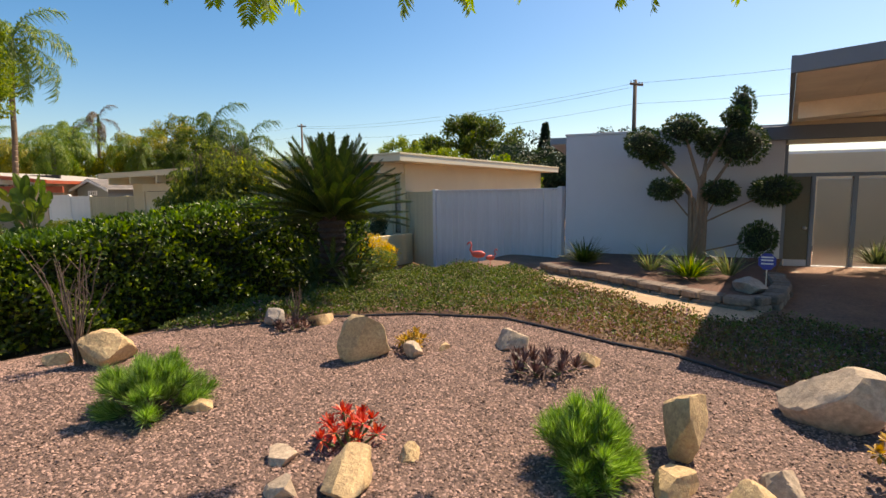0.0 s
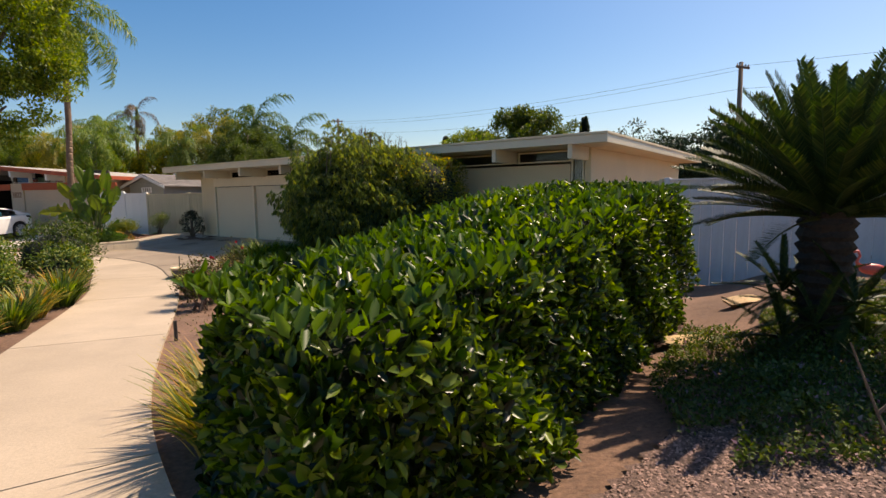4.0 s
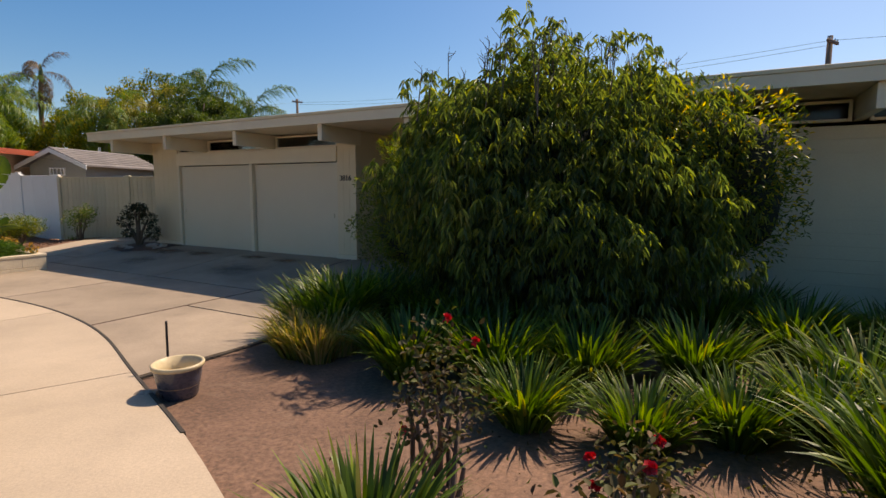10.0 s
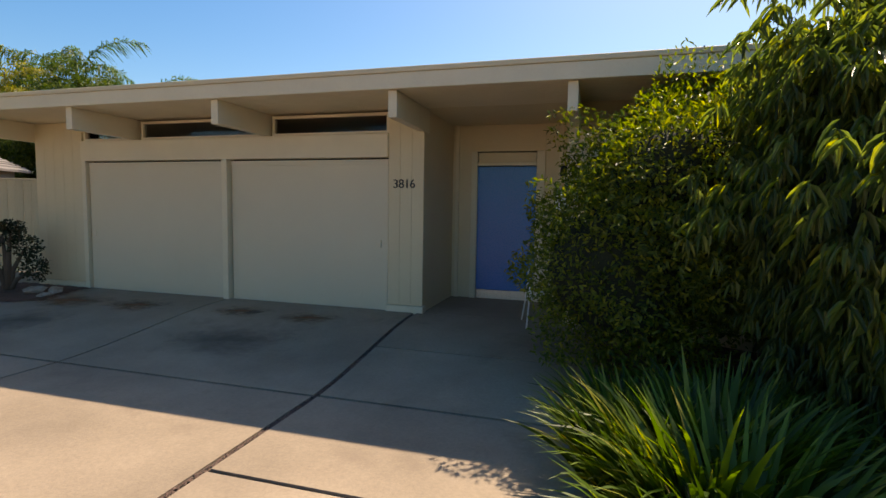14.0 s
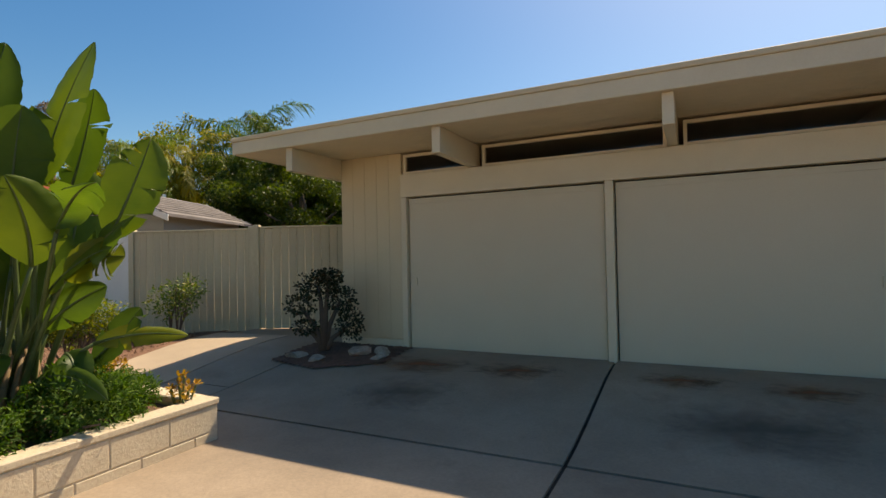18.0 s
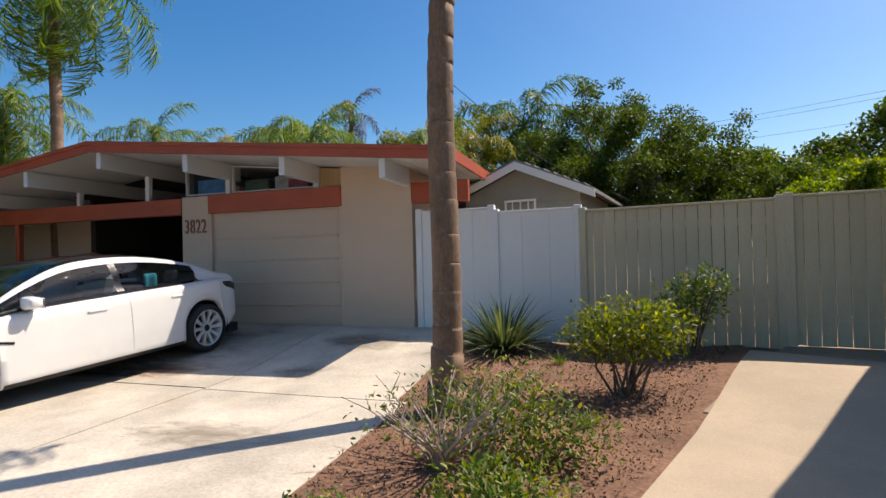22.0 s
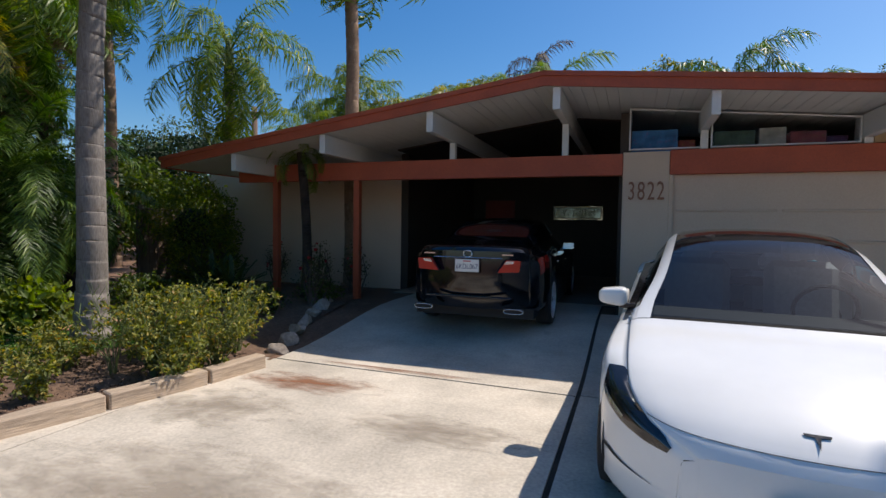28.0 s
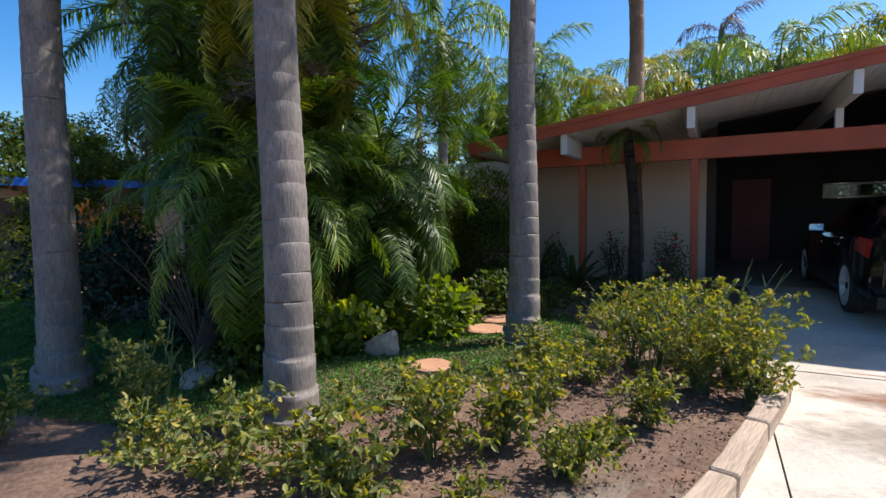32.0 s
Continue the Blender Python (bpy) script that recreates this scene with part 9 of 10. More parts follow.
utility_pole(11.9, 31.6, 8.6, 1)
utility_pole(-16.5, 62.0, 10.4, 1)
utility_pole(-38.5, 38.0, 6.2, 1)
for i, (a, b, sag) in enumerate((((11.9, 31.6, 8.4), (-16.5, 62, 10.1), 0.7), ((11.9, 31.6, 8.2), (-16.5, 62, 9.9), 0.8), ((11.9, 31.6, 7.2), (-16.5, 62, 8.9), 0.8), ((11.9, 31.6, 8.4), (40, 8, 9), 0.8), ((11.9, 31.6, 7.2), (40, 8, 7.6), 0.8), ((-16.5, 62, 10.1), (-38.5, 38, 6.0), 0.8), ((-16.5, 62, 9.0), (-38.5, 38, 5.4), 0.8))):
    bm = bmesh.new()
    a, b = Vector(a), Vector(b)
    tube(bm, [a.lerp(b, k / 12) - Vector((0, 0, sag * 4 * (k / 12) * (1 - k / 12))) for k in range(13)], 0.008, 5)
    tagged(part("power_line", bm, BLACK_METAL, None), "thin sagging power line between poles", "cable")


# ---- cars ----
def paint(name, col, rough=0.25, coat=0.6):
    m, nt, bsdf = shader(name)
    n = noise_tex(nt, 3.0, 4)
    nt.links.new(mix_col(nt, scaled(nt, n, 0, 1), rgb(col, 0.97)[:3], rgb(col, 1.03)[:3]), bsdf.inputs["Base Color"])
    bsdf.inputs["Roughness"].default_value = rough
    bsdf.inputs["Coat Weight"].default_value = coat
    bsdf.inputs["Coat Roughness"].default_value = 0.04
    return m


RUBBER = surface("tyre_rubber", (0.02, 0.02, 0.021), 0.8, big=4, fine=60, var=0.2, grain=0.1, bump=0.2)
ALLOY = surface("silver_alloy", (0.66, 0.66, 0.66), 0.38, metal=0.35, var=0.04, grain=0.03, bump=0)
TRIM_BLACK = surface("gloss_black_trim", (0.012, 0.012, 0.014), 0.2, var=0.05, grain=0.02, bump=0, coat=0.4)
MATT_BLACK = surface("matt_black_plastic", (0.015, 0.015, 0.016), 0.7, var=0.1, grain=0.05, bump=0.05)
LAMP_GLASS = surface("dark_lamp_lens", (0.012, 0.013, 0.016), 0.06, var=0.1, grain=0.02, bump=0, coat=0.8)
LAMP_BRIGHT = surface("lamp_reflector", (0.75, 0.76, 0.78), 0.15, metal=0.8, var=0.03, grain=0.02, bump=0)
RED_LENS = surface("red_tail_lens", (0.45, 0.02, 0.012), 0.12, var=0.1, grain=0.03, bump=0, coat=0.6)
ROOF_GLASS = surface("black_roof_glass", (0.012, 0.012, 0.014), 0.05, var=0.05, grain=0.01, bump=0, coat=0.5)
SEAT = surface("pale_grey_upholstery", (0.42, 0.43, 0.44), 0.7, var=0.05)
CABIN = surface("dark_cabin_trim", (0.03, 0.03, 0.032), 0.8, var=0.1)
PLATE = surface("pale_plate", (0.72, 0.72, 0.70), 0.5, var=0.04)
NAVY = surface("navy_print", (0.02, 0.03, 0.10), 0.5, var=0.04)


class Skin:
    """A car's outer surface: sections along x (forward), v from the sill (0) over the shoulder to the middle of the top (1)."""
    def __init__(self, rows, axles, arch, sill, bow=(0.36, 0.42)):
        self.bow = bow
        self.t = np.array(rows, float)  # x, half width, shoulder z, top z, half width of the top, lowest z
        o = np.argsort(self.t[:, 0])
        self.t = self.t[o]
        self.axles, self.arch, self.sill = axles, arch, sill

    def swept(self, x, y):
        """Plan curve of nose and tail: the corners lie further back than the middle."""
        k = min(1.0, abs(y) / 0.9) ** 2.4
        return x - self.bow[0] * k * float(smooth(1.35, 2.2, x)) + self.bow[1] * k * float(smooth(-1.6, -2.3, x))

    def row(self, x):
        x0 = self.t[:, 0]
        out = []
        for c in range(1, 6):
            y = self.t[:, c]
            i = int(np.clip(np.searchsorted(x0, x) - 1, 0, len(x0) - 2))
            h = x0[i + 1] - x0[i]
            m = np.gradient(y, x0)
            u = np.clip((x - x0[i]) / h, 0, 1)
            out.append((2 * u**3 - 3 * u**2 + 1) * y[i] + (u**3 - 2 * u**2 + u) * h * m[i] + (-2 * u**3 + 3 * u**2) * y[i + 1] + (u**3 - u**2) * h * m[i + 1])
        return out

    def at(self, x, v, side=1, off=0.0, arches=True):
        w, zs, zt, wt, lo = self.row(x)
        low = lo
        if arches:
            for a in self.axles:
                if abs(x - a) < self.arch:
                    low = max(low, 0.335 + math.sqrt(self.arch**2 - (x - a) ** 2))
        low = min(low, zs - 0.05)
        pts = [(0.0, w * 0.93, low), (0.06, w * 0.985, low + 0.03), (0.2, w * 1.0, low + (zs - low) * 0.38), (0.36, w * 0.99, low + (zs - low) * 0.68), (0.47, w * 0.975, low + (zs - low) * 0.9), (0.52, w * 0.945, zs),
               (0.56, w * 0.90 * 0.6 + wt * 0.4 if wt < w * 0.85 else w * 0.9, zs + (zt - zs) * 0.12), (0.68, w * 0.35 + wt * 0.65, zs + (zt - zs) * 0.5), (0.78, wt * 1.03, zs + (zt - zs) * 0.8), (0.85, wt * 0.9, zs + (zt - zs) * 0.925), (0.92, wt * 0.5, zs + (zt - zs) * 0.985), (1.0, 0.0, zt)]
        vs = np.array([p[0] for p in pts])
        y, z = float(np.interp(v, vs, [p[1] for p in pts])), float(np.interp(v, vs, [p[2] for p in pts]))
        p = Vector((self.swept(x, y) if arches is not None else x, y * side, z))
        if off:
            e = 0.004
            y2, z2 = float(np.interp(min(1, v + e), vs, [q[1] for q in pts])), float(np.interp(min(1, v + e), vs, [q[2] for q in pts]))
            y1, z1 = float(np.interp(max(0, v - e), vs, [q[1] for q in pts])), float(np.interp(max(0, v - e), vs, [q[2] for q in pts]))
            n = Vector((0, (z2 - z1) * side, -(y2 - y1)))
            w2 = self.row(min(x + 0.02, self.t[-1, 0]))[0] - self.row(max(x - 0.02, self.t[0, 0]))[0]
            n = n.normalized() + Vector((-w2 / 0.04 * 0.7, 0, 0))
            p += n.normalized() * off
        return p


def grid_part(name, skin, xs, vlo, vhi, nv, material, parent, side=1, off=0.0, label="", thick=0.0, both=False, soft=True, arches=True):
    """A patch of the skin between two v-lines, pushed out by off."""
    bm = bmesh.new()
    for sd in ((1, -1) if both else (side,)):
        rows = []
        for x in xs:
            a, b = vlo(x) if callable(vlo) else vlo, vhi(x) if callable(vhi) else vhi
            rows.append([bm.verts.new(skin.at(x, a + (b - a) * k / nv, sd, off, arches)) for k in range(nv + 1)])
        for r, q in zip(rows, rows[1:]):
            for k in range(nv):
                bm.faces.new((r[k], r[k + 1], q[k + 1], q[k]) if sd > 0 else (r[k], q[k], q[k + 1], r[k + 1]))
    bmesh.ops.remove_doubles(bm, verts=bm.verts, dist=0.0008)
    return part(name, bm, material, parent, label, soft)


def wheel(parent, x, y, side, spokes=10, r=0.335, rim_mat=None, dark=None):
    w = new("wheel")
    w.parent = parent
    w.matrix_local = pose(x, y, r, 90 * 1, 0, 0) if side < 0 else pose(x, y, r, -90, 0, 0)
    bm = bmesh.new()
    lathe(bm, [(0.245, -0.1), (0.29, -0.112), (0.325, -0.1), (r, -0.06), (r, 0.06), (0.325, 0.1), (0.29, 0.112), (0.245, 0.1)], 40)
    part("tyre", bm, RUBBER, w, "black rubber tyre", True)
    bm = bmesh.new()
    lathe(bm, [(0.245, 0.1), (0.252, 0.108), (0.24, 0.11), (0.232, 0.095), (0.225, -0.09)], 40)
    part("rim", bm, rim_mat or ALLOY, w, "silver alloy rim", True)
    bm = bmesh.new()
    lathe(bm, [(0.228, -0.02), (0.1, -0.01), (0.0, 0.0)], 24)
    part("brake_disc", bm, dark or MATT_BLACK, w)
    for i in range(spokes):
        a = 2 * math.pi * i / spokes
        bm = bmesh.new()
        tw = 0.05 if i % 2 else -0.05
        for (ra, wa, za), (rb, wb, zb) in (((0.04, 0.024, 0.075), (0.15, 0.02, 0.08)), ((0.15, 0.02, 0.08), (0.24, 0.030, 0.098))):
            c0, c1 = a + tw * ra, a + tw * rb
            def q(rad, ang, sd, z):
                return (rad * math.cos(ang) - sd * math.sin(ang), rad * math.sin(ang) + sd * math.cos(ang), z)
            v = [bm.verts.new(q(*k)) for k in ((ra, c0, -wa, za), (ra, c0, wa, za), (rb, c1, wb, zb), (rb, c1, -wb, zb), (ra, c0, -wa, za - 0.03), (ra, c0, wa, za - 0.03), (rb, c1, wb, zb - 0.03), (rb, c1, -wb, zb - 0.03))]
            for f in ((0, 1, 2, 3), (0, 4, 5, 1), (2, 6, 7, 3), (1, 5, 6, 2), (0, 3, 7, 4)):
                bm.faces.new([v[k] for k in f])
        part("spoke", bm, rim_mat or ALLOY, w)
    bm = bmesh.new()
    lathe(bm, [(0.0, 0.092), (0.035, 0.09), (0.045, 0.08), (0.05, 0.05)], 20)
    part("hub_cap", bm, TRIM_BLACK, w, "dark hub cap", True)


def plate(parent, text, m, top="bars"):
    p = new("licence_plate")
    p.parent = parent
    p.matrix_local = m
    part("plate_frame", boxed(-0.165, 0.165, 0.002, 0.012, -0.09, 0.09, bevel=0.004), TRIM_BLACK, p)
    part("plate_sheet", boxed(-0.152, 0.152, -0.004, 0.0015, -0.076, 0.076, bevel=0.003), PLATE, p)
    lettering("plate_text", text, 0.088, NAVY, p, pose(0, -0.0045, -0.04, 90), 0.001, 0.82)
    part("plate_heading", boxed(-0.05, 0.05, -0.0055, -0.0045, 0.048, 0.062), surface("red_print", (0.5, 0.05, 0.06), 0.5), p)


def saloon(name, label, m, rows, body_mat, kind):
    t = thing(name, label, "car", m)
    fa, ra = 1.4375, -1.4375
    if kind == "dark":
        fa, ra = 1.485, -1.485
    sk = Skin(rows, (fa, ra), 0.385, 0.2, (0.36, 0.42) if kind == "dark" else (0.24, 0.42))
    x0, x1 = sk.t[0, 0], sk.t[-1, 0]
    xs = sorted(set(np.round(np.concatenate([np.linspace(x0, x1, 61), np.linspace(x1 - 0.12, x1, 8), np.linspace(x0, x0 + 0.12, 8)] + [a + 0.385 * np.cos(np.linspace(0, np.pi, 19)) for a in (fa, ra)] + [[a - 0.3851, a + 0.3851] for a in (fa, ra)]), 4)))
    xs = [x for x in xs if x0 <= x <= x1]
    if kind == "light":
        wx0, wx1, cowl, rear = -1.42, 1.0, 1.14, -1.92
        shield_top, back_top = 0.25, -0.75
    else:
        wx0, wx1, cowl, rear = -1.35, 0.75, 0.85, -1.72
        shield_top, back_top = 0.1, -1.05
    # body: sides, bonnet, boot, roof rails
    sides = [x for x in xs]
    grid_part("side_panel", sk, sides, 0.0, 0.545, 16, body_mat, t, 1)
    grid_part("side_panel", sk, sides, 0.0, 0.545, 16, body_mat, t, -1)
    grid_part("bonnet", sk, [x for x in xs if x >= cowl - 0.02], 0.545, 1.0, 12, body_mat, t, both=True)
    grid_part("boot_lid", sk, [x for x in xs if x <= rear + 0.02], 0.545, 1.0, 12, body_mat, t, both=True)
    mid = list(np.linspace(rear, cowl, 40))
    for sd in (1, -1):
        grid_part("roof_rail", sk, mid, 0.765, 0.835, 3, body_mat, t, sd, 0.003)
        grid_part("rear_pillar", sk, list(np.linspace(rear, wx0, 12)), 0.54, 0.77, 5, body_mat, t, sd, 0.002)
        grid_part("front_pillar", sk, list(np.linspace(wx1, cowl, 6)), 0.54, 0.77, 5, body_mat, t, sd, 0.002)
    # glass
    grid_part("windscreen", sk, list(np.linspace(shield_top, cowl - 0.02, 14)), 0.83, 1.0, 6, CAR_GLASS if kind == "light" else PRIVACY_GLASS, t, both=True, label="tinted windscreen").visible_shadow = False
    grid_part("roof_panel", sk, list(np.linspace(back_top, shield_top, 14)), 0.83, 1.0, 6, ROOF_GLASS if kind == "light" else body_mat, t, both=True, label="black glass roof" if kind == "light" else "")
    grid_part("rear_window", sk, list(np.linspace(rear + 0.02, back_top, 14)), 0.83, 1.0, 6, CAR_GLASS if kind == "light" else ROOF_GLASS, t, both=True, label="dark rear window").visible_shadow = False
    b = -0.28
    for sd in (1, -1):
        for a0, a1 in ((b + 0.045, wx1), (wx0, b - 0.045)):
            grid_part("side_window", sk, list(np.linspace(a0, a1, 14)), 0.545, 0.765, 6, CAR_GLASS if kind == "light" else PRIVACY_GLASS, t, sd, label="tinted side window").visible_shadow = False
        grid_part("door_pillar", sk, [b - 0.045, b + 0.045], 0.545, 0.765, 4, TRIM_BLACK, t, sd, 0.002)
        grid_part("window_trim", sk, list(np.linspace(wx0 - 0.05, wx1 + 0.05, 20)), 0.53, 0.55, 2, TRIM_BLACK, t, sd, 0.004)
        # door lines and sill
        for xx in (wx1 + 0.12, b - 0.02, -1.12 if kind == "light" else -1.2):
            grid_part("door_gap", sk, [xx - 0.0022, xx + 0.0022], 0.1, 0.53, 10, MATT_BLACK, t, sd, 0.0015, arches=False)
        grid_part("sill_trim", sk, list(np.linspace(ra + 0.4, fa - 0.4, 8)), 0.0, 0.07, 2, MATT_BLACK, t, sd, 0.004)
        for xx in (0.1, -0.98):
            p = sk.at(xx, 0.44, sd)
            part("door_handle", boxed(-0.11, 0.11, -0.008, 0.008, -0.012, 0.012, bevel=0.005), body_mat if kind == "light" else CHROME, t, "flush door handle", m=Matrix.Translation(p + Vector((0, sd * 0.006, 0))))
        # mirror
        mr = new("wing_mirror")
        mr.parent = t
        p = sk.at(wx1 - 0.22, 0.55, sd)
        mr.matrix_local = Matrix.Translation(p)
        bm = bmesh.new()
        bmesh.ops.create_uvsphere(bm, u_segments=20, v_segments=14, radius=1.0)
        for v in bm.verts:
            v.co = Vector([math.copysign(abs(c) ** 0.55, c) for c in v.co])
            taper = 1 - 0.18 * v.co.y * sd
            v.co = Vector((v.co.x * 0.068, sd * 0.15 + v.co.y * 0.1, 0.065 + v.co.z * 0.062 * taper))
        part("mirror_shell", bm, body_mat, mr, soft=True)
        part("mirror_stalk", boxed(-0.02, 0.05, min(0, sd * 0.1), max(0, sd * 0.1), -0.01, 0.025, bevel=0.005), TRIM_BLACK, mr)
        part("mirror_glass", boxed(-0.08, -0.07, min(sd * 0.05, sd * 0.23), max(sd * 0.05, sd * 0.23), 0.01, 0.11), CHROME, mr)
        for a in (fa, ra):
            wheel(t, a, sd * (sk.row(a)[0] - 0.115), sd, 10 if kind == "light" else 7)
            # wheel housing
            bm = bmesh.new()
            k = [(a + 0.39 * math.cos(u), 0.335 + 0.39 * math.sin(u)) for u in np.linspace(-0.3, math.pi + 0.3, 18)]
            w = sk.row(a)[0]
            v0 = [bm.verts.new((x, sd * (w - 0.04), z)) for x, z in k]
            v1 = [bm.verts.new((x, sd * (w - 0.35), z)) for x, z in k]
            for i in range(len(k) - 1):
                bm.faces.new((v0[i], v0[i + 1], v1[i + 1], v1[i]))
            bm.faces.new(v1)
            part("wheel_housing", bm, MATT_BLACK, t, soft=True)
    # ends, floor, cabin
    for xe, nm, sg in ((x1, "front_bumper", 1), (x0, "rear_bumper", -1)):
        bm = bmesh.new()
        cols = []
        lo = sk.row(xe)[4]
        for v, sd in [(v, 1) for v in np.linspace(0.1, 1, 19)] + [(v, -1) for v in np.linspace(1, 0.1, 19)[1:]]:
            p = sk.at(xe, v, sd, arches=False)
            cols.append([bm.verts.new((sk.swept(xe, p.y) + sg * (0.012 * math.sin(math.pi * k / 8) if 0 < k < 8 else 0) - sg * 0.05 * (1 - k / 8) ** 3, p.y, lo + (p.z - lo) * k / 8)) for k in range(9)])
        for a, b in zip(cols, cols[1:]):
            for k in range(8):
                bm.faces.new((a[k], a[k + 1], b[k + 1], b[k]) if sg > 0 else (a[k], b[k], b[k + 1], a[k + 1]))
        bmesh.ops.recalc_face_normals(bm, faces=bm.faces)
        part(nm, bm, body_mat, t, soft=True)
    part("underbody", boxed(x0 + 0.25, x1 - 0.3, -0.78, 0.78, 0.17, 0.3), MATT_BLACK, t)
    part("cabin_floor", boxed(-1.6, 1.0, -0.72, 0.72, 0.3, 0.62), CABIN, t)
    part("dashboard", boxed(0.62, 1.02, -0.7, 0.7, 0.6, 0.92, bevel=0.03), CABIN, t)
    part("parcel_shelf", boxed(-1.95, -1.2, -0.6, 0.6, 0.85, 0.93), CABIN, t)
    for sx, sy in ((0.05, 0.37), (0.05, -0.37), (-0.95, 0.35), (-0.95, -0.35)):
        s = new("seat")
        s.parent = t
        s.matrix_local = Matrix.Translation((sx, sy, 0 if sx > 0 else -0.2))
        part("seat_cushion", boxed(-0.22, 0.3, -0.24, 0.24, 0.5, 0.68, bevel=0.05), SEAT if kind == "light" else CABIN, s)
        part("seat_back", boxed(-0.1, 0.06, -0.25, 0.25, 0.0, 0.6, bevel=0.06), SEAT if kind == "light" else CABIN, s, m=pose(-0.24, 0, 0.6, 0, -14, 0))
        part("head_rest", boxed(-0.05, 0.06, -0.13, 0.13, 0.0, 0.17, bevel=0.045), SEAT if kind == "light" else CABIN, s, m=pose(-0.4, 0, 1.19, 0, -10, 0))
    bm = bmesh.new()
    tube(bm, [Vector((0.45 + 0.06 * math.sin(a), 0.37 + 0.18 * math.cos(a), 0.93 + 0.17 * math.sin(a))) for a in np.linspace(0, 2 * math.pi, 25)], 0.014, 8, False)
    part("steering_wheel", bm, CABIN, t, soft=True)
    return t, sk


def face_band(t, name, sk, y0, y1, low, high, material, off=0.012, label="", x=None):
    """A strip on the nose that follows its plan curve."""
    bm = bmesh.new()
    x = sk.t[-1, 0] if x is None else x
    a, b = [], []
    for y in np.linspace(y0, y1, 25):
        lo, hi = low(y), high(y)
        xx = sk.swept(x, y) + off
        a.append(bm.verts.new((xx + 0.02, y, lo)))
        b.append(bm.verts.new((xx + 0.026, y, hi)))
    for i in range(24):
        bm.faces.new((a[i], a[i + 1], b[i + 1], b[i]))
    return part(name, bm, material, t, label)


def light_saloon():
    white = paint("pearl_white_paint", (0.80, 0.80, 0.79))
    # along, half width, shoulder, top, half width of the top, lowest edge
    rows = [(-2.38, 0.83, 0.92, 0.99, 0.66, 0.42), (-2.32, 0.86, 0.96, 1.045, 0.66, 0.36), (-2.2, 0.88, 0.975, 1.07, 0.655, 0.29), (-1.95, 0.90, 0.985, 1.105, 0.645, 0.24), (-1.5, 0.918, 0.985, 1.255, 0.60, 0.20), (-1.0, 0.922, 0.965, 1.375, 0.575, 0.19), (-0.5, 0.922, 0.95, 1.43, 0.575, 0.19),
            (-0.1, 0.92, 0.935, 1.425, 0.58, 0.19), (0.3, 0.92, 0.925, 1.36, 0.60, 0.19), (0.7, 0.92, 0.91, 1.175, 0.65, 0.19), (1.0, 0.918, 0.885, 1.005, 0.72, 0.19), (1.15, 0.918, 0.868, 0.925, 0.735, 0.195), (1.38, 0.918, 0.84, 0.875, 0.72, 0.20), (1.68, 0.915, 0.79, 0.815, 0.70, 0.19), (1.87, 0.905, 0.74, 0.762, 0.68, 0.185), (1.993, 0.88, 0.695, 0.716, 0.655, 0.18), (2.081, 0.825, 0.65, 0.674, 0.61, 0.18), (2.142, 0.745, 0.605, 0.634, 0.55, 0.18), (2.186, 0.64, 0.565, 0.596, 0.47, 0.18), (2.213, 0.52, 0.52, 0.552, 0.39, 0.185)]
    F = pose(-24.08, 24.1, 0, 0, 0, -98.8)
    zf, zr = g(*(F @ Vector((1.44, 0, 0)))[:2]) + 0.02, g(*(F @ Vector((-1.44, 0, 0)))[:2]) + 0.02
    m = Matrix.Translation((-24.08, 24.1, (zf + zr) / 2)) @ pose(0, 0, 0, 0, 0, -98.8) @ pose(0, 0, 0, 0, math.degrees(math.atan2(zr - zf, 2.875)), 0)
    t, sk = saloon("car", "white electric saloon parked nose out on the driveway", m, rows, white, "light")
    X = sk.t[-1, 0]
    for sd in (1, -1):
        grid_part("headlight", sk, list(np.linspace(1.8, 2.2, 34)), lambda x: float(np.interp(x, (1.746, 1.817, 1.914, 2.01, 2.116, 2.18, 2.21), (0.535, 0.512, 0.47, 0.452, 0.45, 0.462, 0.495))), lambda x: float(np.interp(x, (1.746, 1.817, 1.914, 2.01, 2.116, 2.18, 2.21), (0.538, 0.556, 0.568, 0.578, 0.575, 0.552, 0.51))), 8, LAMP_GLASS, t, sd, 0.005, "swept-back dark headlight", arches=False)
        grid_part("headlight_lens", sk, list(np.linspace(1.94, 2.116, 10)), lambda x: 0.472, lambda x: 0.486, 3, LAMP_BRIGHT, t, sd, 0.009, "bright strip in the headlight", arches=False)
        grid_part("side_intake", sk, list(np.linspace(2.03, 2.19, 16)), lambda x: 0.215 + 0.06 * max(0.0, x - 2.1), lambda x: 0.238 - 0.12 * max(0.0, x - 2.07), 3, MATT_BLACK, t, sd, 0.004, "dark slot in the bumper corner", arches=False)
        grid_part("tail_lamp", sk, list(np.linspace(-2.39, -2.06, 10)), lambda x: 0.40 + 0.08 * (x + 2.39) / 0.33, 0.50, 4, LAMP_GLASS, t, sd, 0.004, "dark red wraparound tail lamp", arches=False)
        p = sk.at(1.0, 0.34, sd)
        part("camera_badge", boxed(-0.07, 0.07, -0.004, 0.004, -0.012, 0.012, bevel=0.003), TRIM_BLACK, t, m=Matrix.Translation(p + Vector((0, sd * 0.004, 0))) @ pose(0, 0, 0, 0, -12, 0))
    face_band(t, "lower_grille", sk, -0.50, 0.50, lambda y: 0.235, lambda y: 0.235 + 0.07 * (1 - (abs(y) / 0.51) ** 3), MATT_BLACK, 0.004, "dark lower intake")
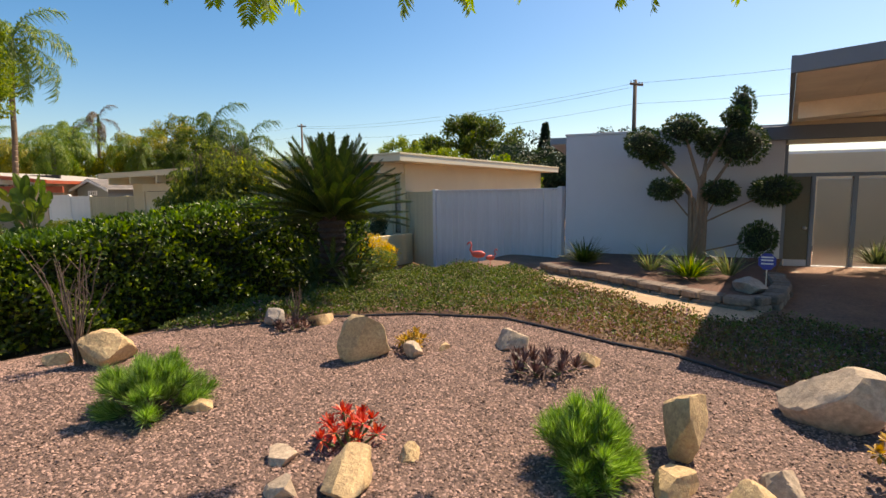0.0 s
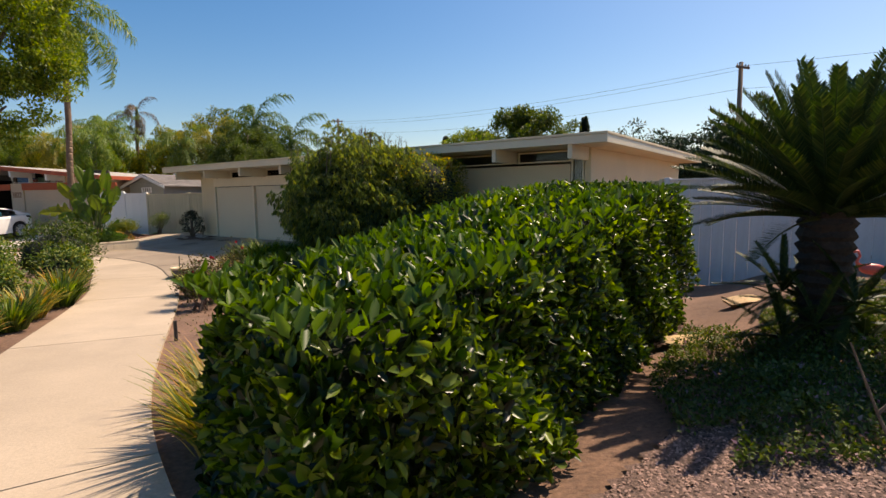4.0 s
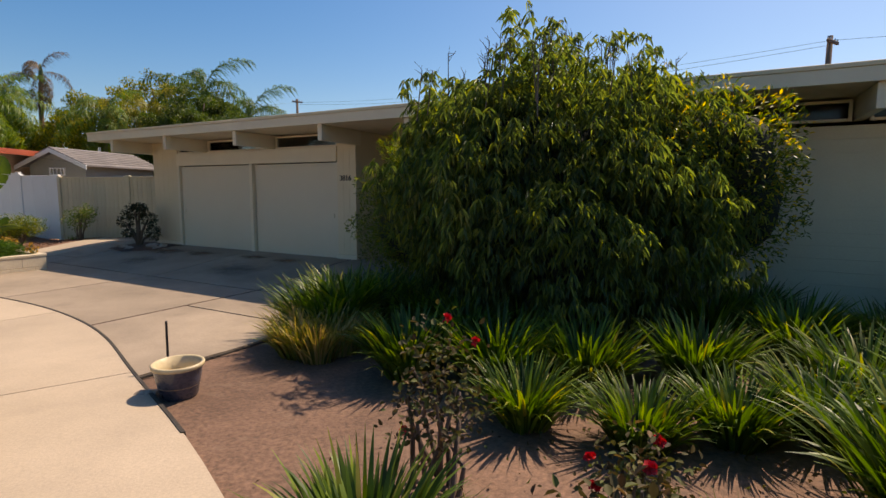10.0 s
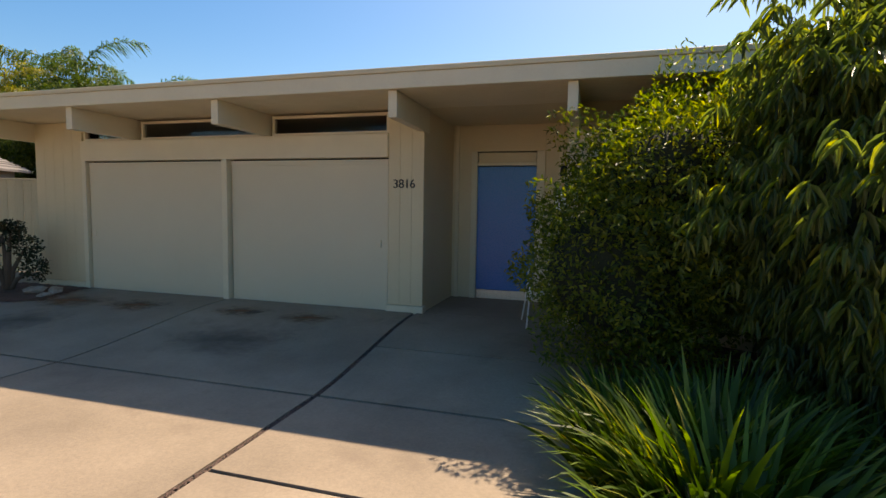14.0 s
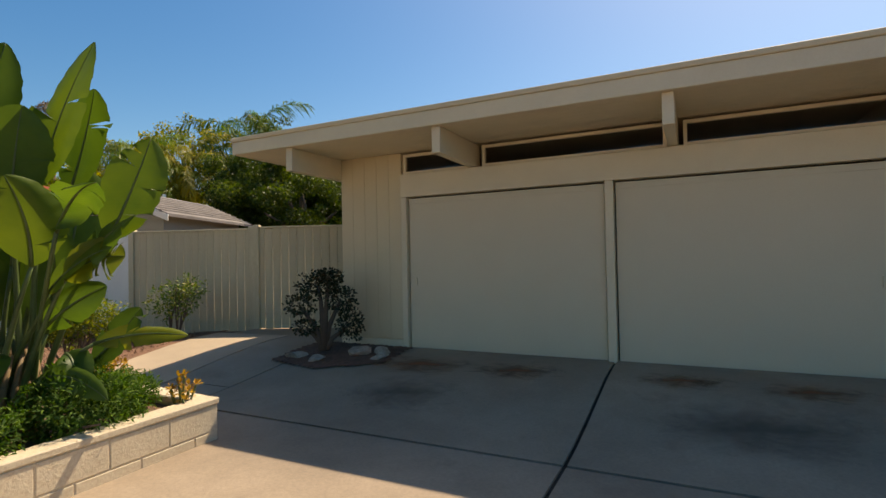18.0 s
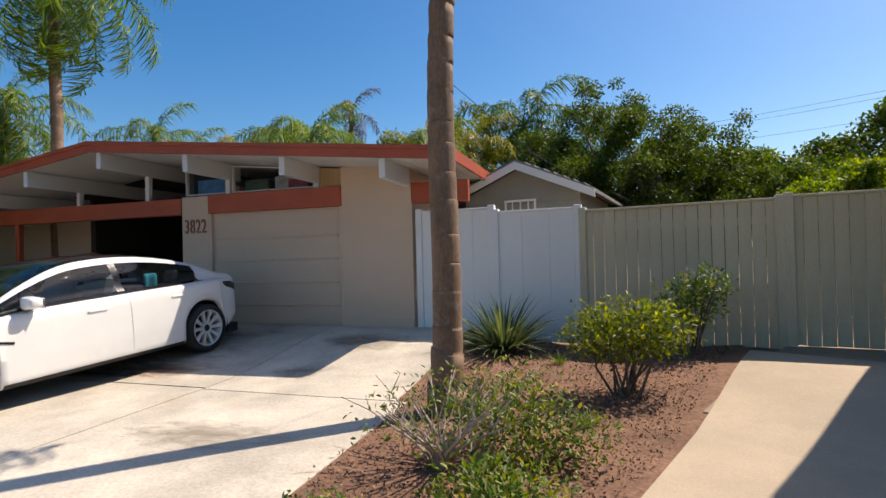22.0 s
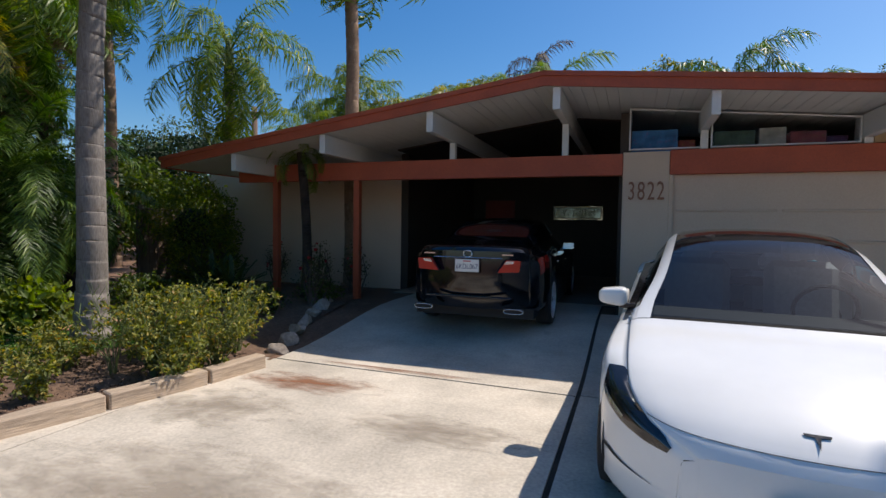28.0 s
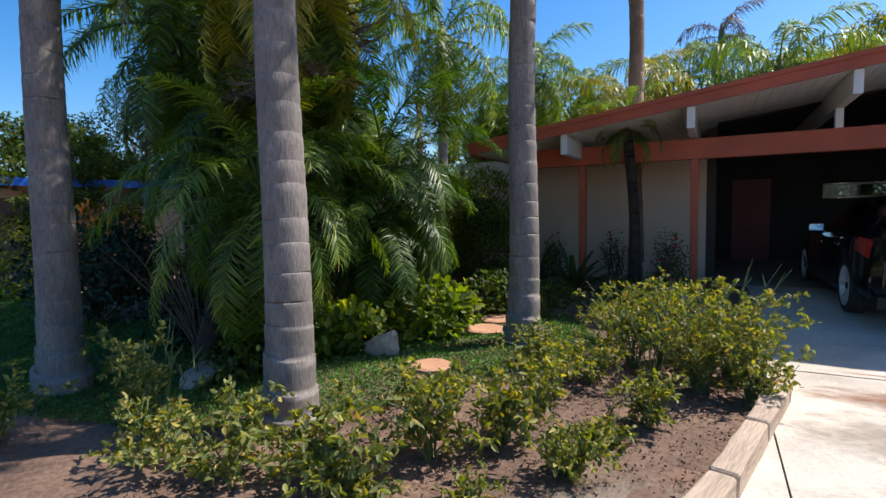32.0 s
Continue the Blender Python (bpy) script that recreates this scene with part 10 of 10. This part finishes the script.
    face_band(t, "bumper_crease", sk, -0.50, 0.50, lambda y: 0.222, lambda y: 0.229, MATT_BLACK, 0.0, "dark lower bumper line")
    plate(t, "8MMJ259", pose(X + 0.052, 0.0, 0.375, 0, 0, 90) @ pose(0, 0, 0, 6, 0, 0))
    bm = bmesh.new()
    prism(bm, [(-0.05, 0.03), (0.05, 0.03), (0.045, 0.018), (0.01, 0.014), (0.0, -0.045), (-0.01, 0.014), (-0.045, 0.018)], 0.004, Matrix.Translation(sk.at(2.10, 1.0, 1)) @ pose(0.0, 0, 0.008, 0, 0, 90) @ pose(0, 0, 0, -62, 0, 0))
    part("bonnet_emblem", bm, TRIM_BLACK, t, "small dark emblem")
    bm = bmesh.new()
    tube(bm, [sk.at(2.175 - 0.06 * (abs(y) / 0.55) ** 2, 0.999 - 0.32 * abs(y) / 0.55, 1 if y > 0 else -1, 0.001) for y in np.linspace(-0.55, 0.55, 25)], 0.0018, 5)
    part("bonnet_gap", bm, MATT_BLACK, t)
    for sd in (1, -1):
        bm = bmesh.new()
        tube(bm, [sk.at(x, 0.60 - 0.04 * (x - 1.0), sd, 0.001) for x in np.linspace(1.0, 1.95, 14)], 0.0016, 5)
        part("bonnet_gap", bm, MATT_BLACK, t)
    # shirt hanging at the rear side window
    bm = bmesh.new()
    box(bm, -0.95, -0.75, 0.52, 0.58, 0.85, 1.15, bevel=0.02)
    bmesh.ops.subdivide_edges(bm, edges=bm.edges, cuts=4, use_grid_fill=True)
    for v in bm.verts:
        v.co.y += 0.02 * math.sin(v.co.x * 40)
    part("hanging_shirt", bm, surface("turquoise_cloth", (0.05, 0.38, 0.50), 0.8, var=0.2, stretch=(6, 1, 1)), t, "turquoise shirt hanging inside", True)


light_saloon()


def dark_saloon():
    black = paint("black_blue_paint", (0.005, 0.006, 0.009), 0.12, 0.3)
    rows = [(-2.50, 0.84, 0.92, 1.02, 0.66, 0.30), (-2.46, 0.86, 0.945, 1.06, 0.66, 0.28), (-2.3, 0.895, 0.97, 1.085, 0.66, 0.26), (-2.0, 0.92, 0.985, 1.11, 0.68, 0.24), (-1.6, 0.935, 0.97, 1.17, 0.60, 0.22), (-1.1, 0.937, 0.95, 1.40, 0.57, 0.20), (-0.5, 0.937, 0.94, 1.46, 0.58, 0.19), (0.0, 0.937, 0.93, 1.455, 0.58, 0.19), (0.4, 0.935, 0.92, 1.32, 0.58, 0.19),
            (0.85, 0.93, 0.91, 1.08, 0.64, 0.19), (1.3, 0.92, 0.88, 1.0, 0.70, 0.2), (1.8, 0.90, 0.82, 0.93, 0.68, 0.2), (2.2, 0.82, 0.72, 0.82, 0.6, 0.2), (2.45, 0.6, 0.6, 0.66, 0.45, 0.24)]
    cx, cy = -26.5, 27.95
    m = Matrix.Translation((cx, cy, g(cx, cy) - 0.02)) @ pose(0, 0, 0, 0, 0, 86) @ Matrix.Scale(0.96, 4)
    t, sk = saloon("car", "dark blue-black saloon parked in the carport, rear outward", m, rows, black, "dark")
    for sd in (1, -1):
        grid_part("tail_lamp", sk, list(np.linspace(-2.49, -2.15, 12)), lambda x: 0.36 + 0.05 * (x + 2.49) / 0.34, 0.51, 5, RED_LENS, t, sd, 0.004, "large red tail lamp", arches=False)
        for nm, pts, off, mt, lb in (("tail_lamp", [(0.38, 0.765), (0.645, 0.78), (0.66, 0.915), (0.49, 0.92)], 0.0, RED_LENS, "wedge-shaped red tail lamp"), ("reversing_lens", [(0.46, 0.868), (0.57, 0.876), (0.585, 0.908), (0.49, 0.91)], 0.006, LAMP_BRIGHT, "clear upper lens")):
            bm = bmesh.new()
            prism(bm, [(-sd * a, b) for a, b in pts], 0.06, pose(-2.528 - off, 0, 0, 0, 0, -90))
            bmesh.ops.recalc_face_normals(bm, faces=bm.faces)
            part(nm, bm, mt, t, lb)
        bm = bmesh.new()
        tube(bm, [Vector((-2.52, sd * 0.58 + 0.12 * math.copysign(abs(math.cos(a)) ** 0.6, math.cos(a)), 0.30 + 0.028 * math.sin(a))) for a in np.linspace(0, 2 * math.pi, 25)], 0.0045, 8, False)
        part("exhaust_finisher", bm, CHROME, t, "chrome exhaust surround", True)
        part("exhaust_opening", boxed(-2.515, -2.49, sd * 0.58 - 0.12, sd * 0.58 + 0.12, 0.27, 0.33), MATT_BLACK, t)
    part("boot_strip", boxed(-2.55, -2.51, -0.44, 0.44, 0.934, 0.943, bevel=0.004), CHROME, t, "chrome strip across the boot")
    part("bumper_step", boxed(-2.555, -2.50, -0.55, 0.55, 0.44, 0.47, bevel=0.012), black, t)
    bm = bmesh.new()
    tube(bm, [Vector((-2.53, 0.055 * math.cos(a), 0.985 + 0.04 * math.sin(a))) for a in np.linspace(0, 2 * math.pi, 21)], 0.006, 6, False)
    part("boot_emblem", bm, CHROME, t, "oval chrome emblem", True)
    for sd in (1, -1):
        part("badge_bar", boxed(-2.525, -2.5, sd * 0.5 - 0.07, sd * 0.5 + 0.07, 0.975, 0.99), CHROME, t)
    plate(t, "6KDL067", pose(-2.555, 0.0, 0.84, 0, 0, -90))


dark_saloon()

# goods stored behind the gable glass
for i, (s, w, h, c) in enumerate(((-2.85, 0.62, 0.36, (0.06, 0.22, 0.5)), (-2.42, 0.22, 0.22, (0.5, 0.08, 0.05)), (-1.85, 0.5, 0.3, (0.10, 0.16, 0.10)), (-1.38, 0.32, 0.34, (0.62, 0.60, 0.56)), (-1.0, 0.4, 0.26, (0.4, 0.08, 0.1)), (-0.66, 0.25, 0.2, (0.2, 0.08, 0.2)))):
    ob = part("storage_box", boxed(-w / 2, w / 2, 0, 0.35, 0, h, bevel=0.01), surface("box_print", c, 0.6, big=6, var=0.5, spots=(c[2], c[0], c[1])), None, m=H2 @ Matrix.Translation((s, 0.3 + 0.1 * (i % 2), 2.502)))
    tagged(ob, "printed storage box behind the gable window", "box", "boxes behind the gable window")
